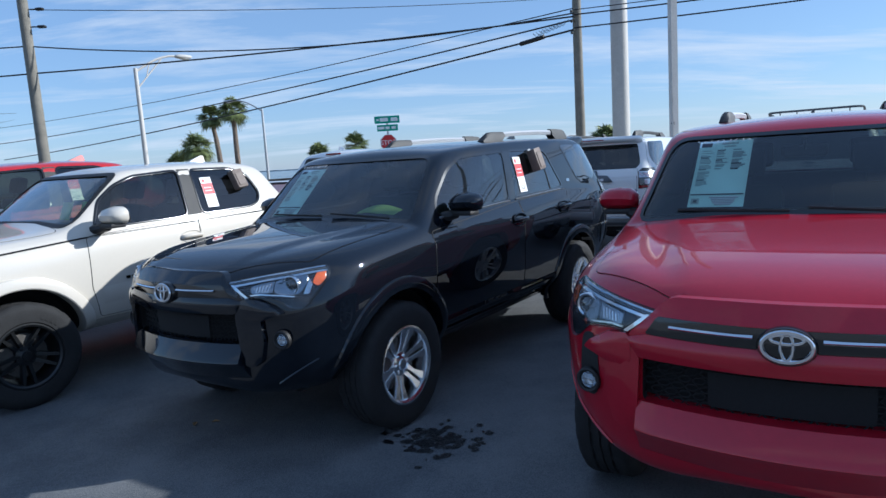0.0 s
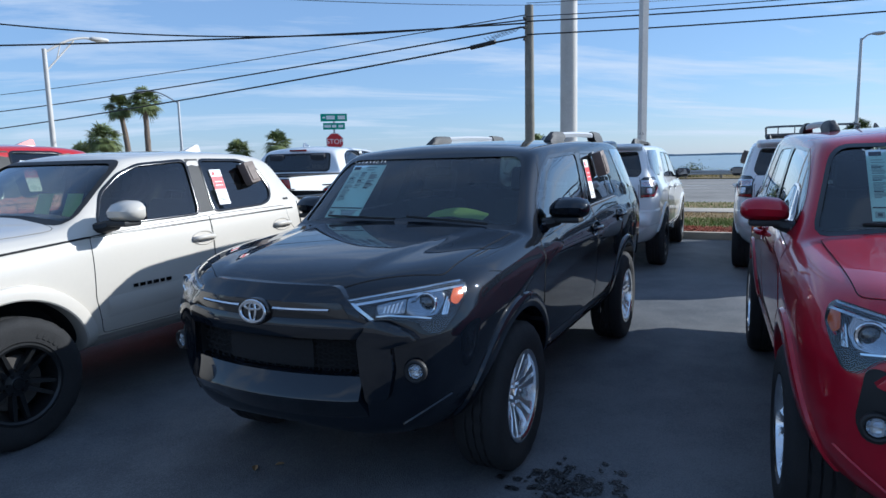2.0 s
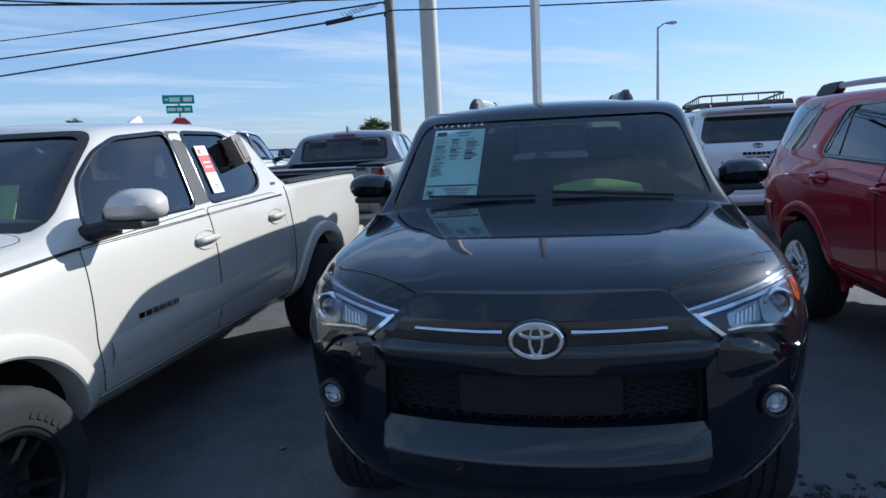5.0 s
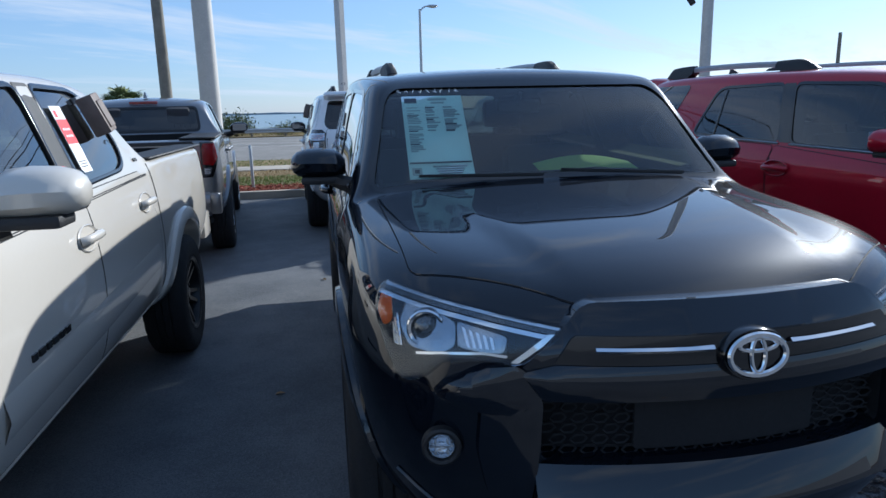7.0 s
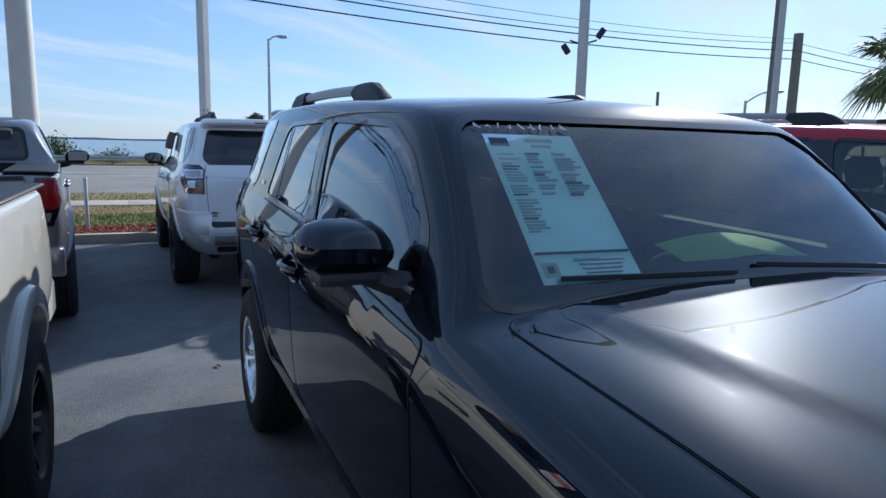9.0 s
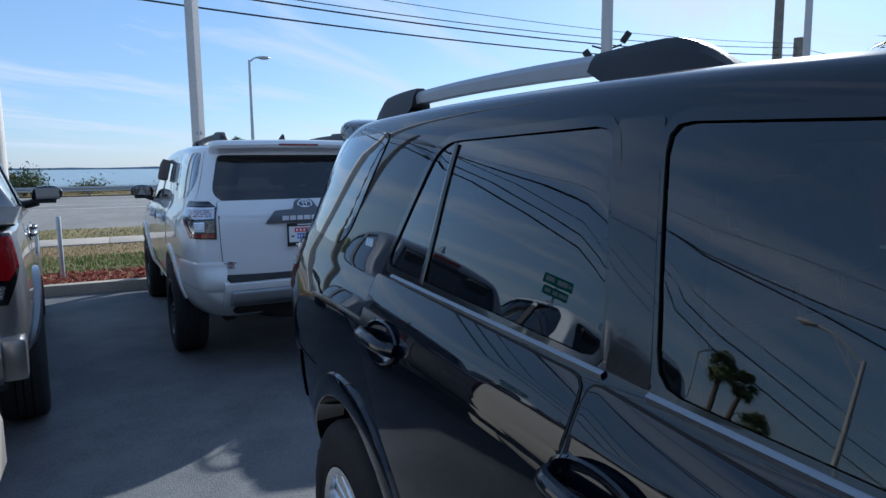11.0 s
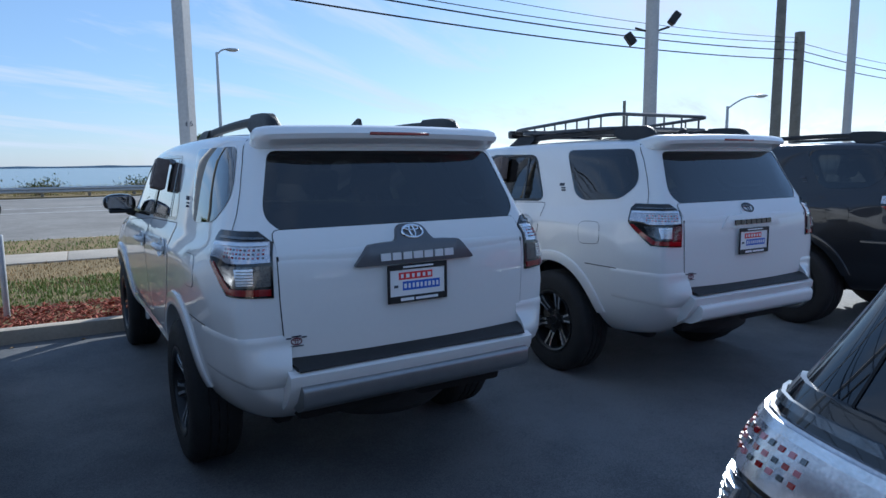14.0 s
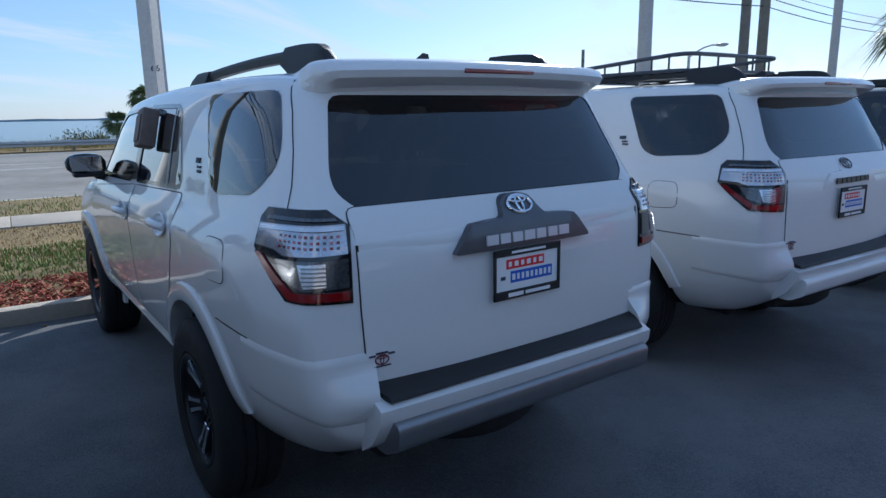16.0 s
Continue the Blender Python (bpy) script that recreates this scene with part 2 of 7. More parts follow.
def rounded(pts, r, n=3):
    """A polygon with its corners rounded by about r."""
    out = []
    m = len(pts)
    for i in range(m):
        p, a, b = Vector(pts[i]), Vector(pts[i - 1]), Vector(pts[(i + 1) % m])
        k1, k2 = min(r, (a - p).length * 0.45), min(r, (b - p).length * 0.45)
        s, e = p + (a - p).normalized() * k1, p + (b - p).normalized() * k2
        for j in range(n + 1):
            t = j / n
            out.append(tuple((1 - t) ** 2 * s + 2 * t * (1 - t) * p + t * t * e))
    return out


def grow(pts, d):
    """A polygon moved outwards by d."""
    area = sum(a[0] * b[1] - b[0] * a[1] for a, b in zip(pts, pts[1:] + pts[:1]))
    sg = 1 if area > 0 else -1
    out = []
    m = len(pts)
    for i in range(m):
        p, a, b = Vector(pts[i]), Vector(pts[i - 1]), Vector(pts[(i + 1) % m])
        d1, d2 = (p - a), (b - p)
        if d1.length < 1e-6 or d2.length < 1e-6:
            out.append(tuple(p))
            continue
        n1 = Vector((d1.y, -d1.x)).normalized() * sg
        n2 = Vector((d2.y, -d2.x)).normalized() * sg
        nn = n1 + n2
        nn = nn.normalized() if nn.length > 1e-6 else n1
        out.append(tuple(p + nn * d / max(0.5, nn.dot(n1))))
    return out


# ---- vehicles ----
from mathutils.bvhtree import BVHTree


def hull(stations, bulge_front, bulge_rear, levels=3, crisp=()):
    """A closed, smoothed car body lofted through cross-sections (rear caps and nose rounded in plan)."""
    bm = bmesh.new()
    rings = []
    for x, zb, yb, *rest in stations:
        pts = [rest[i:i + 2] for i in range(0, 14, 2)]
        zc = rest[14]
        ty, tz = pts[-1]
        half = [(0, zb), (yb / 3, zb), (yb * 2 / 3, zb), (yb, zb)] + [tuple(p) for p in pts]
        half += [(ty * 2 / 3, tz + (zc - tz) * 0.56), (ty / 3, tz + (zc - tz) * 0.89), (0, zc)]
        left = [bm.verts.new((x, y, z)) for y, z in half]
        right = [left[0]] + [bm.verts.new((x, -y, z)) for y, z in half[1:-1]] + [left[-1]]
        rings.append((left, right))
    for (l0, r0), (l1, r1) in zip(rings, rings[1:]):
        for i in range(len(l0) - 1):
            bm.faces.new((l0[i], l0[i + 1], l1[i + 1], l1[i]))
            bm.faces.new((r0[i + 1], r0[i], r1[i], r1[i + 1]))
    for (left, right), bulge, flip in ((rings[0], bulge_front, False), (rings[-1], bulge_rear, True)):
        lo, hi = 3, len(left) - 4
        rows = []
        for j in range(lo, hi + 1):
            if j == lo:
                row = [left[3], left[2], left[1], left[0], right[1], right[2], right[3]]
            elif j == hi:
                row = [left[hi], left[hi + 1], left[hi + 2], left[hi + 3], right[hi + 2], right[hi + 1], right[hi]]
            else:
                p = left[j].co
                k = min(1.0, 2.5 * min(j - lo, hi - j) / (hi - lo) + 0.35)
                row = [left[j]] + [bm.verts.new((p.x + bulge * k * (1 - f * f), p.y * f, p.z)) for f in (0.667, 0.333, 0, -0.333, -0.667)] + [right[j]]
            rows.append(row)
        for a, b in zip(rows, rows[1:]):
            for i in range(6):
                q = (a[i], a[i + 1], b[i + 1], b[i])
                bm.faces.new(q if not flip else q[::-1])
    # lines along the body that stay sharp: (index round the section, amount)
    sharp = bm.edges.layers.float.new("crease_edge")
    for j, amount in crisp:
        for (l0, r0), (l1, r1) in zip(rings, rings[1:]):
            for p, q in ((l0[j], l1[j]), (r0[j], r1[j])):
                bm.edges.get((p, q))[sharp] = amount
    bmesh.ops.recalc_face_normals(bm, faces=bm.faces)
    me = bpy.data.meshes.new("hull")
    bm.to_mesh(me)
    bm.free()
    ob = new("hull", me)
    ob.modifiers.new("s", "SUBSURF").levels = levels
    return bake(ob)


def bake(ob):
    """The object's mesh with its modifiers applied; the object itself is removed."""
    dg = bpy.context.evaluated_depsgraph_get()
    dg.update()
    me = bpy.data.meshes.new_from_object(ob.evaluated_get(dg))
    bpy.data.objects.remove(ob)
    return me


def carve(me, cutters):
    """Cuts a list of (bmesh, material index) out of a closed mesh."""
    ob = new("carve", me)
    while len(me.materials) < 4:
        me.materials.append(None)
    temps = []
    for bm, index in cutters:
        bmesh.ops.recalc_face_normals(bm, faces=bm.faces)
        cm = bpy.data.meshes.new("cutter")
        for f in bm.faces:
            f.material_index = index
        bm.to_mesh(cm)
        bm.free()
        for _ in range(4):
            cm.materials.append(None)
        c = new("cutter", cm)
        temps.append(c)
        md = ob.modifiers.new("b", "BOOLEAN")
        md.operation, md.solver, md.object, md.material_mode = "DIFFERENCE", "EXACT", c, "INDEX"
    out = bake(ob)
    for c in temps:
        bpy.data.objects.remove(c)
    return out


class Shell:
    """Lays outlines on a body's surface, seen from one of its sides."""
    views = {"L": ((0, 1, 0), lambda a, b: (a, 4, b)), "R": ((0, -1, 0), lambda a, b: (a, -4, b)),
             "F": ((1, 0, 0), lambda a, b: (6, a, b)), "B": ((-1, 0, 0), lambda a, b: (-6, a, b)), "T": ((0, 0, 1), lambda a, b: (a, b, 5))}

    def __init__(self, me):
        bm = bmesh.new()
        bm.from_mesh(me)
        self.tree = BVHTree.FromBMesh(bm)
        self.me = me
        bm.free()

    def lifted(self, dz):
        """The same surface, moved up by dz."""
        up = Shell(self.me)
        bm = bmesh.new()
        bm.from_mesh(self.me)
        bmesh.ops.translate(bm, verts=bm.verts, vec=(0, 0, dz))
        up.tree = BVHTree.FromBMesh(bm)
        bm.free()
        return up

    def at(self, view, a, b):
        out, start = self.views[view]
        o = Vector(start(a, b))
        hit, nrm, _, _ = self.tree.ray_cast(o, -Vector(out))
        if hit is None:
            hit, nrm, _, _ = self.tree.find_nearest(o - Vector(out) * 2.0)
            for _ in range(6):
                q = Vector(o)
                for i in range(3):
                    if out[i]:
                        q[i] = hit[i]
                hit2, nrm, _, _ = self.tree.find_nearest(q)
                hit = Vector(hit2)
            hit = q
        return hit, nrm

    def panel(self, outline, view, off=0.003, thick=0.012, step=0.06, flat=False, crown=0.0, relief=None):
        """A sheet with the outline, laid off above the surface, its rim turned in by thick."""
        bm = bmesh.new()
        bm.faces.new([bm.verts.new((p[0], p[1], 0)) for p in outline])
        for axis in (0, 1):
            lo, hi = min(p[axis] for p in outline), max(p[axis] for p in outline)
            n = int((hi - lo) / step)
            for i in range(1, n + 1):
                co, no = [0, 0, 0], [0, 0, 0]
                co[axis], no[axis] = lo + (hi - lo) * i / (n + 1), 1
                bmesh.ops.bisect_plane(bm, geom=list(bm.verts) + list(bm.edges) + list(bm.faces), plane_co=co, plane_no=no, dist=1e-5)
        out = Vector(self.views[view][0])
        rim = {v for e in bm.edges if e.is_boundary for v in e.verts}
        for v in bm.verts:
            hit, nrm = self.at(view, v.co.x, v.co.y)
            n = out if flat else (nrm if nrm.dot(out) > 0.15 else out)
            v.co = hit + n * (off + (0.0 if v in rim else crown) + (relief(hit) if relief else 0.0))
            if v in rim:
                v.co -= out * 0.001
        bmesh.ops.recalc_face_normals(bm, faces=bm.faces)
        bm.faces.ensure_lookup_table()
        if sum((f.normal.dot(out) for f in bm.faces)) < 0:
            bmesh.ops.reverse_faces(bm, faces=bm.faces)
        if thick:
            edges = [e for e in bm.edges if e.is_boundary]
            r = bmesh.ops.extrude_edge_only(bm, edges=edges)
            for v in r["geom"]:
                if isinstance(v, bmesh.types.BMVert):
                    v.co -= out * thick
            bmesh.ops.recalc_face_normals(bm, faces=bm.faces)
        return bm

    def strip(self, pts, view, width=0.006, off=0.0015, step=0.04, closed=False, height=0.0):
        """A thin band along a line on the surface."""
        pts = [Vector(p) for p in pts]
        if closed:
            pts.append(pts[0])
        fine = [pts[0]]
        for a, b in zip(pts, pts[1:]):
            n = max(1, int((b - a).length / step))
            fine += [a + (b - a) * i / n for i in range(1, n + 1)]
        bm = bmesh.new()
        rows = []
        for i, p in enumerate(fine):
            if closed and i in (0, len(fine) - 1):
                d = fine[1] - fine[-2]
            else:
                d = fine[min(i + 1, len(fine) - 1)] - fine[max(i - 1, 0)]
            s = Vector((-d.y, d.x)).normalized() * width / 2
            row = []
            for q, h in ((p + s, 0), (p, height), (p - s, 0)):
                hit, nrm = self.at(view, q.x, q.y)
                row.append(bm.verts.new(hit + nrm * (off + h)))
            rows.append(row)
        for a, b in zip(rows, rows[1:]):
            for i in range(2):
                bm.faces.new((a[i], a[i + 1], b[i + 1], b[i]))
        bmesh.ops.recalc_face_normals(bm, faces=bm.faces)
        return bm


def corner_panel(sh, outline, side, off=0.02, thick=0.04, pivot=(-1.95, 0.45), da=4.0, dz=0.05):
    """A sheet wrapped round a rear corner: the outline in degrees about an upright axis, and height."""
    bm = bmesh.new()
    bm.faces.new([bm.verts.new((p[0], p[1], 0)) for p in outline])
    for axis, step in ((0, da), (1, dz)):
        lo, hi = min(p[axis] for p in outline), max(p[axis] for p in outline)
        n = int((hi - lo) / step)
        for i in range(1, n + 1):
            co, no = [0, 0, 0], [0, 0, 0]
            co[axis], no[axis] = lo + (hi - lo) * i / (n + 1), 1
            bmesh.ops.bisect_plane(bm, geom=list(bm.verts) + list(bm.edges) + list(bm.faces), plane_co=co, plane_no=no, dist=1e-6)
    rim = [e for e in bm.edges if e.is_boundary]
    outs = {}
    for v in bm.verts:
        a = radians(v.co.x)
        d = Vector((math.cos(a), side * math.sin(a), 0))
        o = Vector((pivot[0], side * pivot[1], v.co.y))
        hit, nrm, _, _ = sh.tree.ray_cast(o + d * 3, -d)
        v.co = (hit if hit is not None else o + d * 0.45) + d * off
        outs[v] = d
    r = bmesh.ops.extrude_edge_only(bm, edges=rim)
    for v in r["geom"]:
        if isinstance(v, bmesh.types.BMVert):
            d = (v.co - Vector((pivot[0], side * pivot[1], v.co.z))).normalized()
            v.co -= d * thick
    bmesh.ops.recalc_face_normals(bm, faces=bm.faces)
    return bm


def prism(outline, axis, lo, hi):
    """A closed prism: the outline in the plane across the axis, from lo to hi along it."""
    bm = bmesh.new()
    put = {"x": lambda h, p: (h, p[0], p[1]), "y": lambda h, p: (p[0], h, p[1]), "z": lambda h, p: (p[0], p[1], h)}[axis]
    a = [bm.verts.new(put(lo, p)) for p in outline]
    b = [bm.verts.new(put(hi, p)) for p in outline]
    bm.faces.new(a)
    bm.faces.new(b)
    n = len(a)
    for i in range(n):
        bm.faces.new((a[i], a[(i + 1) % n], b[(i + 1) % n], b[i]))
    return bm


def well(x, side, r=0.475, y=0.62):
    bm = bmesh.new()
    pts = [(x + r * math.cos(a), 0.40 + r * math.sin(a)) for a in np.linspace(0, 2 * math.pi, 48, endpoint=False)]
    bm.free()
    return prism(pts, "y", side * y, side * 1.4)


def room(stations):
    """The hollow of the cabin, as a closed loft."""
    bm = bmesh.new()
    rings = []
    for x, prof in stations:
        full = list(prof) + [(-y, z) for y, z in reversed(prof) if y > 1e-6]
        rings.append([bm.verts.new((x, y, z)) for y, z in full])
    n = len(rings[0])
    for a, b in zip(rings, rings[1:]):
        for i in range(n):
            bm.faces.new((a[i], a[(i + 1) % n], b[(i + 1) % n], b[i]))
    bm.faces.new(rings[0])
    bm.faces.new(rings[-1])
    return bm


# -- wheels --
def tyre_mesh(R, w, rim_r):
    bm = bmesh.new()
    n = 96
    prof = [(rim_r, -w * 0.42), (rim_r + 0.02, -w * 0.5), (R - 0.065, -w * 0.53), (R - 0.03, -w * 0.5), (R - 0.008, -w * 0.43), (R, -w * 0.36),
            (R, -w * 0.20), (R - 0.009, -w * 0.185), (R - 0.009, -w * 0.155), (R, -w * 0.14), (R, -w * 0.02), (R - 0.009, -w * 0.012)]
    prof = prof + [(r, -h) for r, h in reversed(prof)]
    rings = []
    for i, (r, h) in enumerate(prof):
        ring = []
        for j in range(n):
            a = 2 * math.pi * j / n
            k = r
            if r > R - 0.04 and (j + (i % 3)) % 4 == 0:
                k = r - 0.008
            ring.append(bm.verts.new((k * math.cos(a), h, k * math.sin(a))))
        rings.append(ring)
    for a, b in zip(rings, rings[1:]):
        for j in range(n):
            bm.faces.new((a[j], a[(j + 1) % n], b[(j + 1) % n], b[j]))
    # raised ring and lettering blocks on the outer wall
    for j in range(0, n, 1):
        if (j // 10) % 3 == 0 and j % 2 == 0:
            a0, a1 = 2 * math.pi * j / n, 2 * math.pi * (j + 1.2) / n
            r0, r1 = rim_r + 0.045, rim_r + 0.07
            q = [bm.verts.new((r * math.cos(a), w * 0.527, r * math.sin(a))) for r, a in ((r0, a0), (r1, a0), (r1, a1), (r0, a1))]
            bm.faces.new(q)
    bmesh.ops.recalc_face_normals(bm, faces=bm.faces)
    return bm


def rim_barrel(rim_r, w):
    bm = bmesh.new()
    lathe(bm, [(rim_r + 0.004, w * 0.46), (rim_r + 0.012, w * 0.5), (rim_r, w * 0.505), (rim_r - 0.014, w * 0.47), (rim_r - 0.022, w * 0.3), (rim_r - 0.035, -w * 0.4)], 64)
    bmesh.ops.recalc_face_normals(bm, faces=bm.faces)
    return bm


def spoke_mesh(style, rim_r, w):
    """One spoke, pointing along +x, with its face towards +y."""
    bm = bmesh.new()
    f = w * 0.36
    if style == "twin":
        for s in (-1, 1):
            pts = [(0.05, s * 0.003), (0.05, s * 0.036), (0.13, s * 0.040), (rim_r - 0.010, s * 0.068), (rim_r - 0.010, s * 0.012), (0.12, s * 0.006)]
            spoke_prism(bm, pts, f, 0.045, rim_r)
    elif style == "star":
        spoke_prism(bm, [(0.05, -0.030), (0.05, 0.030), (rim_r * 0.6, 0.030), (rim_r - 0.01, 0.050), (rim_r - 0.01, -0.050), (rim_r * 0.6, -0.030)], f, 0.05, rim_r)
    else:
        for s in (-1, 1):
            pts = [(0.05, s * 0.003), (0.05, s * 0.034), (rim_r - 0.012, s * 0.052), (rim_r - 0.012, s * 0.030), (0.11, s * 0.010)]
            spoke_prism(bm, pts, f, 0.05, rim_r)
    bmesh.ops.recalc_face_normals(bm, faces=bm.faces)
    return bm


def spoke_prism(bm, pts, f, depth, rim_r):
    def y(r):
        return f - 0.018 * (1 - r / rim_r) * 2 + 0.02 * (r / rim_r)
    c = Vector((sum(p[0] for p in pts) / len(pts), sum(p[1] for p in pts) / len(pts)))
    top, mid, low = [], [], []
    for p in pts:
        q = Vector(p)
        e = q + (c - q).normalized() * 0.006
        top.append(bm.verts.new((e.x, y(e.x), e.y)))
        mid.append(bm.verts.new((q.x, y(q.x) - 0.007, q.y)))
        low.append(bm.verts.new((q.x, y(q.x) - depth, q.y)))
    n = len(pts)
    bm.faces.new(top)
    for a, b in ((top, mid), (mid, low)):
        for i in range(n):
            bm.faces.new((a[i], a[(i + 1) % n], b[(i + 1) % n], b[i]))


MESHES = {}


def shared(key, make, material, smooth=True):
    """A mesh made once and shared by alike parts."""
    if key not in MESHES:
        ob = link_mesh(key, make(), material, smooth=smooth)
        MESHES[key] = ob.data
        bpy.data.objects.remove(ob)
    return MESHES[key]


def child(name, me, parent, m=None, label=""):
    ob = new(name, me)
    ob.parent = parent
    if m is not None:
        ob.matrix_basis = m
    if label:
        ob["label"] = label
    return ob


def wheel(car, x, y, side, style, R=0.395, w=0.252, rim_r=0.234, steer=0.0):
    key = f"{style}{R}"
    tyre_key, spoke_n = "tyre" + str(R), {"twin": 6, "star": 6, "split": 5}[style]
    face = {"twin": M["alloy"], "star": M["dark_alloy"], "split": M["dark_alloy"]}[style]
    m = pose(x, y, R - 0.006, 0, 0, steer + (0 if side > 0 else 180))
    wh = child("wheel", shared(tyre_key, lambda: tyre_mesh(R, w, rim_r), M["rubber"]), car, m, "black all-terrain rubber tyre on an alloy rim")
    child("rim", shared("rim" + key, lambda: rim_barrel(rim_r, w), M["alloy"] if style == "twin" else M["dark_alloy"]), wh)
    sp = shared("spoke" + key, lambda: spoke_mesh(style, rim_r, w), face)
    for i in range(spoke_n):
        child("spoke", sp, wh, pose(0, 0, 0, 0, 360 / spoke_n * i + 15, 0))
    if style == "star":
        def edge():
            bm = bmesh.new()
            for s in (-1, 1):
                spoke_prism(bm, [(0.10, s * 0.006), (0.10, s * 0.027), (rim_r * 0.62, s * 0.028), (rim_r - 0.012, s * 0.047), (rim_r - 0.012, s * 0.018)], w * 0.36 + 0.003, 0.008, rim_r)
            bmesh.ops.recalc_face_normals(bm, faces=bm.faces)
            return bm
        em = shared("edge" + key, edge, M["alloy"])
        for i in range(spoke_n):
            child("spoke_edge", em, wh, pose(0, 0, 0, 0, 360 / spoke_n * i + 15, 0))

    def hub():
        bm = bmesh.new()
        f = w * 0.36 - 0.02
        lathe(bm, [(0.0, f + 0.022), (0.032, f + 0.020), (0.036, f + 0.012), (0.045, f + 0.008), (0.074, f + 0.002), (0.082, f - 0.02), (0.082, f - 0.06)], 32)
        for i in range(6):
            a = math.pi / 3 * i
            tube(bm, [(0.058 * math.cos(a), f - 0.005, 0.058 * math.sin(a)), (0.058 * math.cos(a), f + 0.018, 0.058 * math.sin(a))], 0.010, 6)
        bmesh.ops.recalc_face_normals(bm, faces=bm.faces)
        return bm

    def brake():
        bm = bmesh.new()
        lathe(bm, [(0.03, 0.035), (0.165, 0.035), (0.168, 0.02), (0.165, 0.0), (0.03, 0.0)], 40)
        box(bm, (0.07, -0.02, -0.10), (0.18, 0.06, 0.10), 0.012)
        lathe(bm, [(0.02, -0.05), (0.19, -0.055)], 32)
        return bm
    child("hub", shared("hub" + key, hub, face), wh)
    child("brake_disc", shared("brake", brake, M["disc"]), wh)
    return wh


def arch(sh, x, side, r0=0.472, r1=0.548, out=0.020, a0=-24, a1=204, cz=0.40):
    """The flare round a wheel opening, standing proud of the body."""
    bm = bmesh.new()
    rows = []
    view = "L" if side > 0 else "R"
    n = 44
    for i in range(n + 1):
        a = radians(a0 + (a1 - a0) * i / n)
        c, s = math.cos(a), math.sin(a)
        hit, _ = sh.at(view, x + r1 * c, max(0.42, cz + r1 * s))
        y = hit.y * side
        row = []
        for r, dy in ((r0 - 0.004, -0.09), (r0 - 0.004, out * 0.75), (r0 + 0.005, out), (r1 - 0.016, out * 0.85), (r1 - 0.008, out * 0.70), (r1, -0.004)):
            row.append(bm.verts.new((x + r * c, side * (y + dy), cz + r * s)))
        rows.append(row)
    for p, q in zip(rows, rows[1:]):
        for i in range(len(p) - 1):
            bm.faces.new((p[i], p[i + 1], q[i + 1], q[i]))
    bmesh.ops.recalc_face_normals(bm, faces=bm.faces)
    if sum(f.normal.y * side for f in bm.faces) < 0:
        bmesh.ops.reverse_faces(bm, faces=bm.faces)
    return bm


def rings_emblem(scale=1.0):
    """A plain oval badge of crossed ovals, in the plane x = 0, facing +x."""
    bm = bmesh.new()

    def oval(a, b, cz, r):
        n = 40
        rows = []
        for i in range(n):
            t = 2 * math.pi * i / n
            c = Vector((0.0, a * math.cos(t), cz + b * math.sin(t)))
            o = Vector((0, math.cos(t) / a, math.sin(t) / b)).normalized()
            rows.append([bm.verts.new(c + o * r * math.cos(u) + Vector((1, 0, 0)) * r * 0.8 * math.sin(u)) for u in (0, math.pi / 3, 2 * math.pi / 3, math.pi)])
        for i in range(n):
            p, q = rows[i], rows[(i + 1) % n]
            for j in range(3):
                bm.faces.new((p[j], p[j + 1], q[j + 1], q[j]))
    oval(0.085, 0.056, 0.0, 0.009)
    oval(0.056, 0.017, 0.028, 0.0065)
    oval(0.021, 0.049, 0.0, 0.0065)
    for v in bm.verts:
        v.co *= scale
    bmesh.ops.recalc_face_normals(bm, faces=bm.faces)
    return bm


def bars_mesh(rows, depth=0.003):
    """Plain bars for writing: (centre a, centre b, width, height) in the plane x = 0, facing +x."""
    bm = bmesh.new()
    for a, b, w, h in rows:
        box(bm, (-0.002, a - w / 2, b - h / 2), (depth, a + w / 2, b + h / 2))
    return bm


def on_view(sh, view, a, b, off=0.0):
    """A frame on the body: x out of the surface, z up."""
    hit, nrm = sh.at(view, a, b)
    xax = nrm.normalized()
    yax = Vector((0, 0, 1)).cross(xax).normalized()
    zax = xax.cross(yax)
    return Matrix.Translation(hit + xax * off) @ Matrix((xax, yax, zax)).transposed().to_4x4()


def handle_mesh():
    bm = bmesh.new()
    # a bowed grip and its dished back plate; x out, y along, z up
    pts = [(0.006, -0.10, 0), (0.030, -0.085, 0.002), (0.040, -0.03, 0.004), (0.041, 0.03, 0.004), (0.030, 0.085, 0.002), (0.006, 0.105, 0)]
    rr = tube(bm, chaikin(pts, 2, False), 0.0155, 10)
    for ring in rr:
        for v in ring:
            v.co.z *= 1.15
    return bm


def dish_mesh():
    bm = bmesh.new()
    n = 28
    rows = []
    for k, (s, h) in enumerate(((1.0, 0.002), (0.93, 0.006), (0.8, -0.004), (0.4, -0.012))):
        rows.append([bm.verts.new((h, 0.115 * s * math.cos(2 * math.pi * j / n), 0.055 * s * math.sin(2 * math.pi * j / n))) for j in range(n)])
    for a, b in zip(rows, rows[1:]):
        for j in range(n):
            bm.faces.new((a[j], a[(j + 1) % n], b[(j + 1) % n], b[j]))
    bm.faces.new(rows[-1])
    bmesh.ops.recalc_face_normals(bm, faces=bm.faces)
    return bm


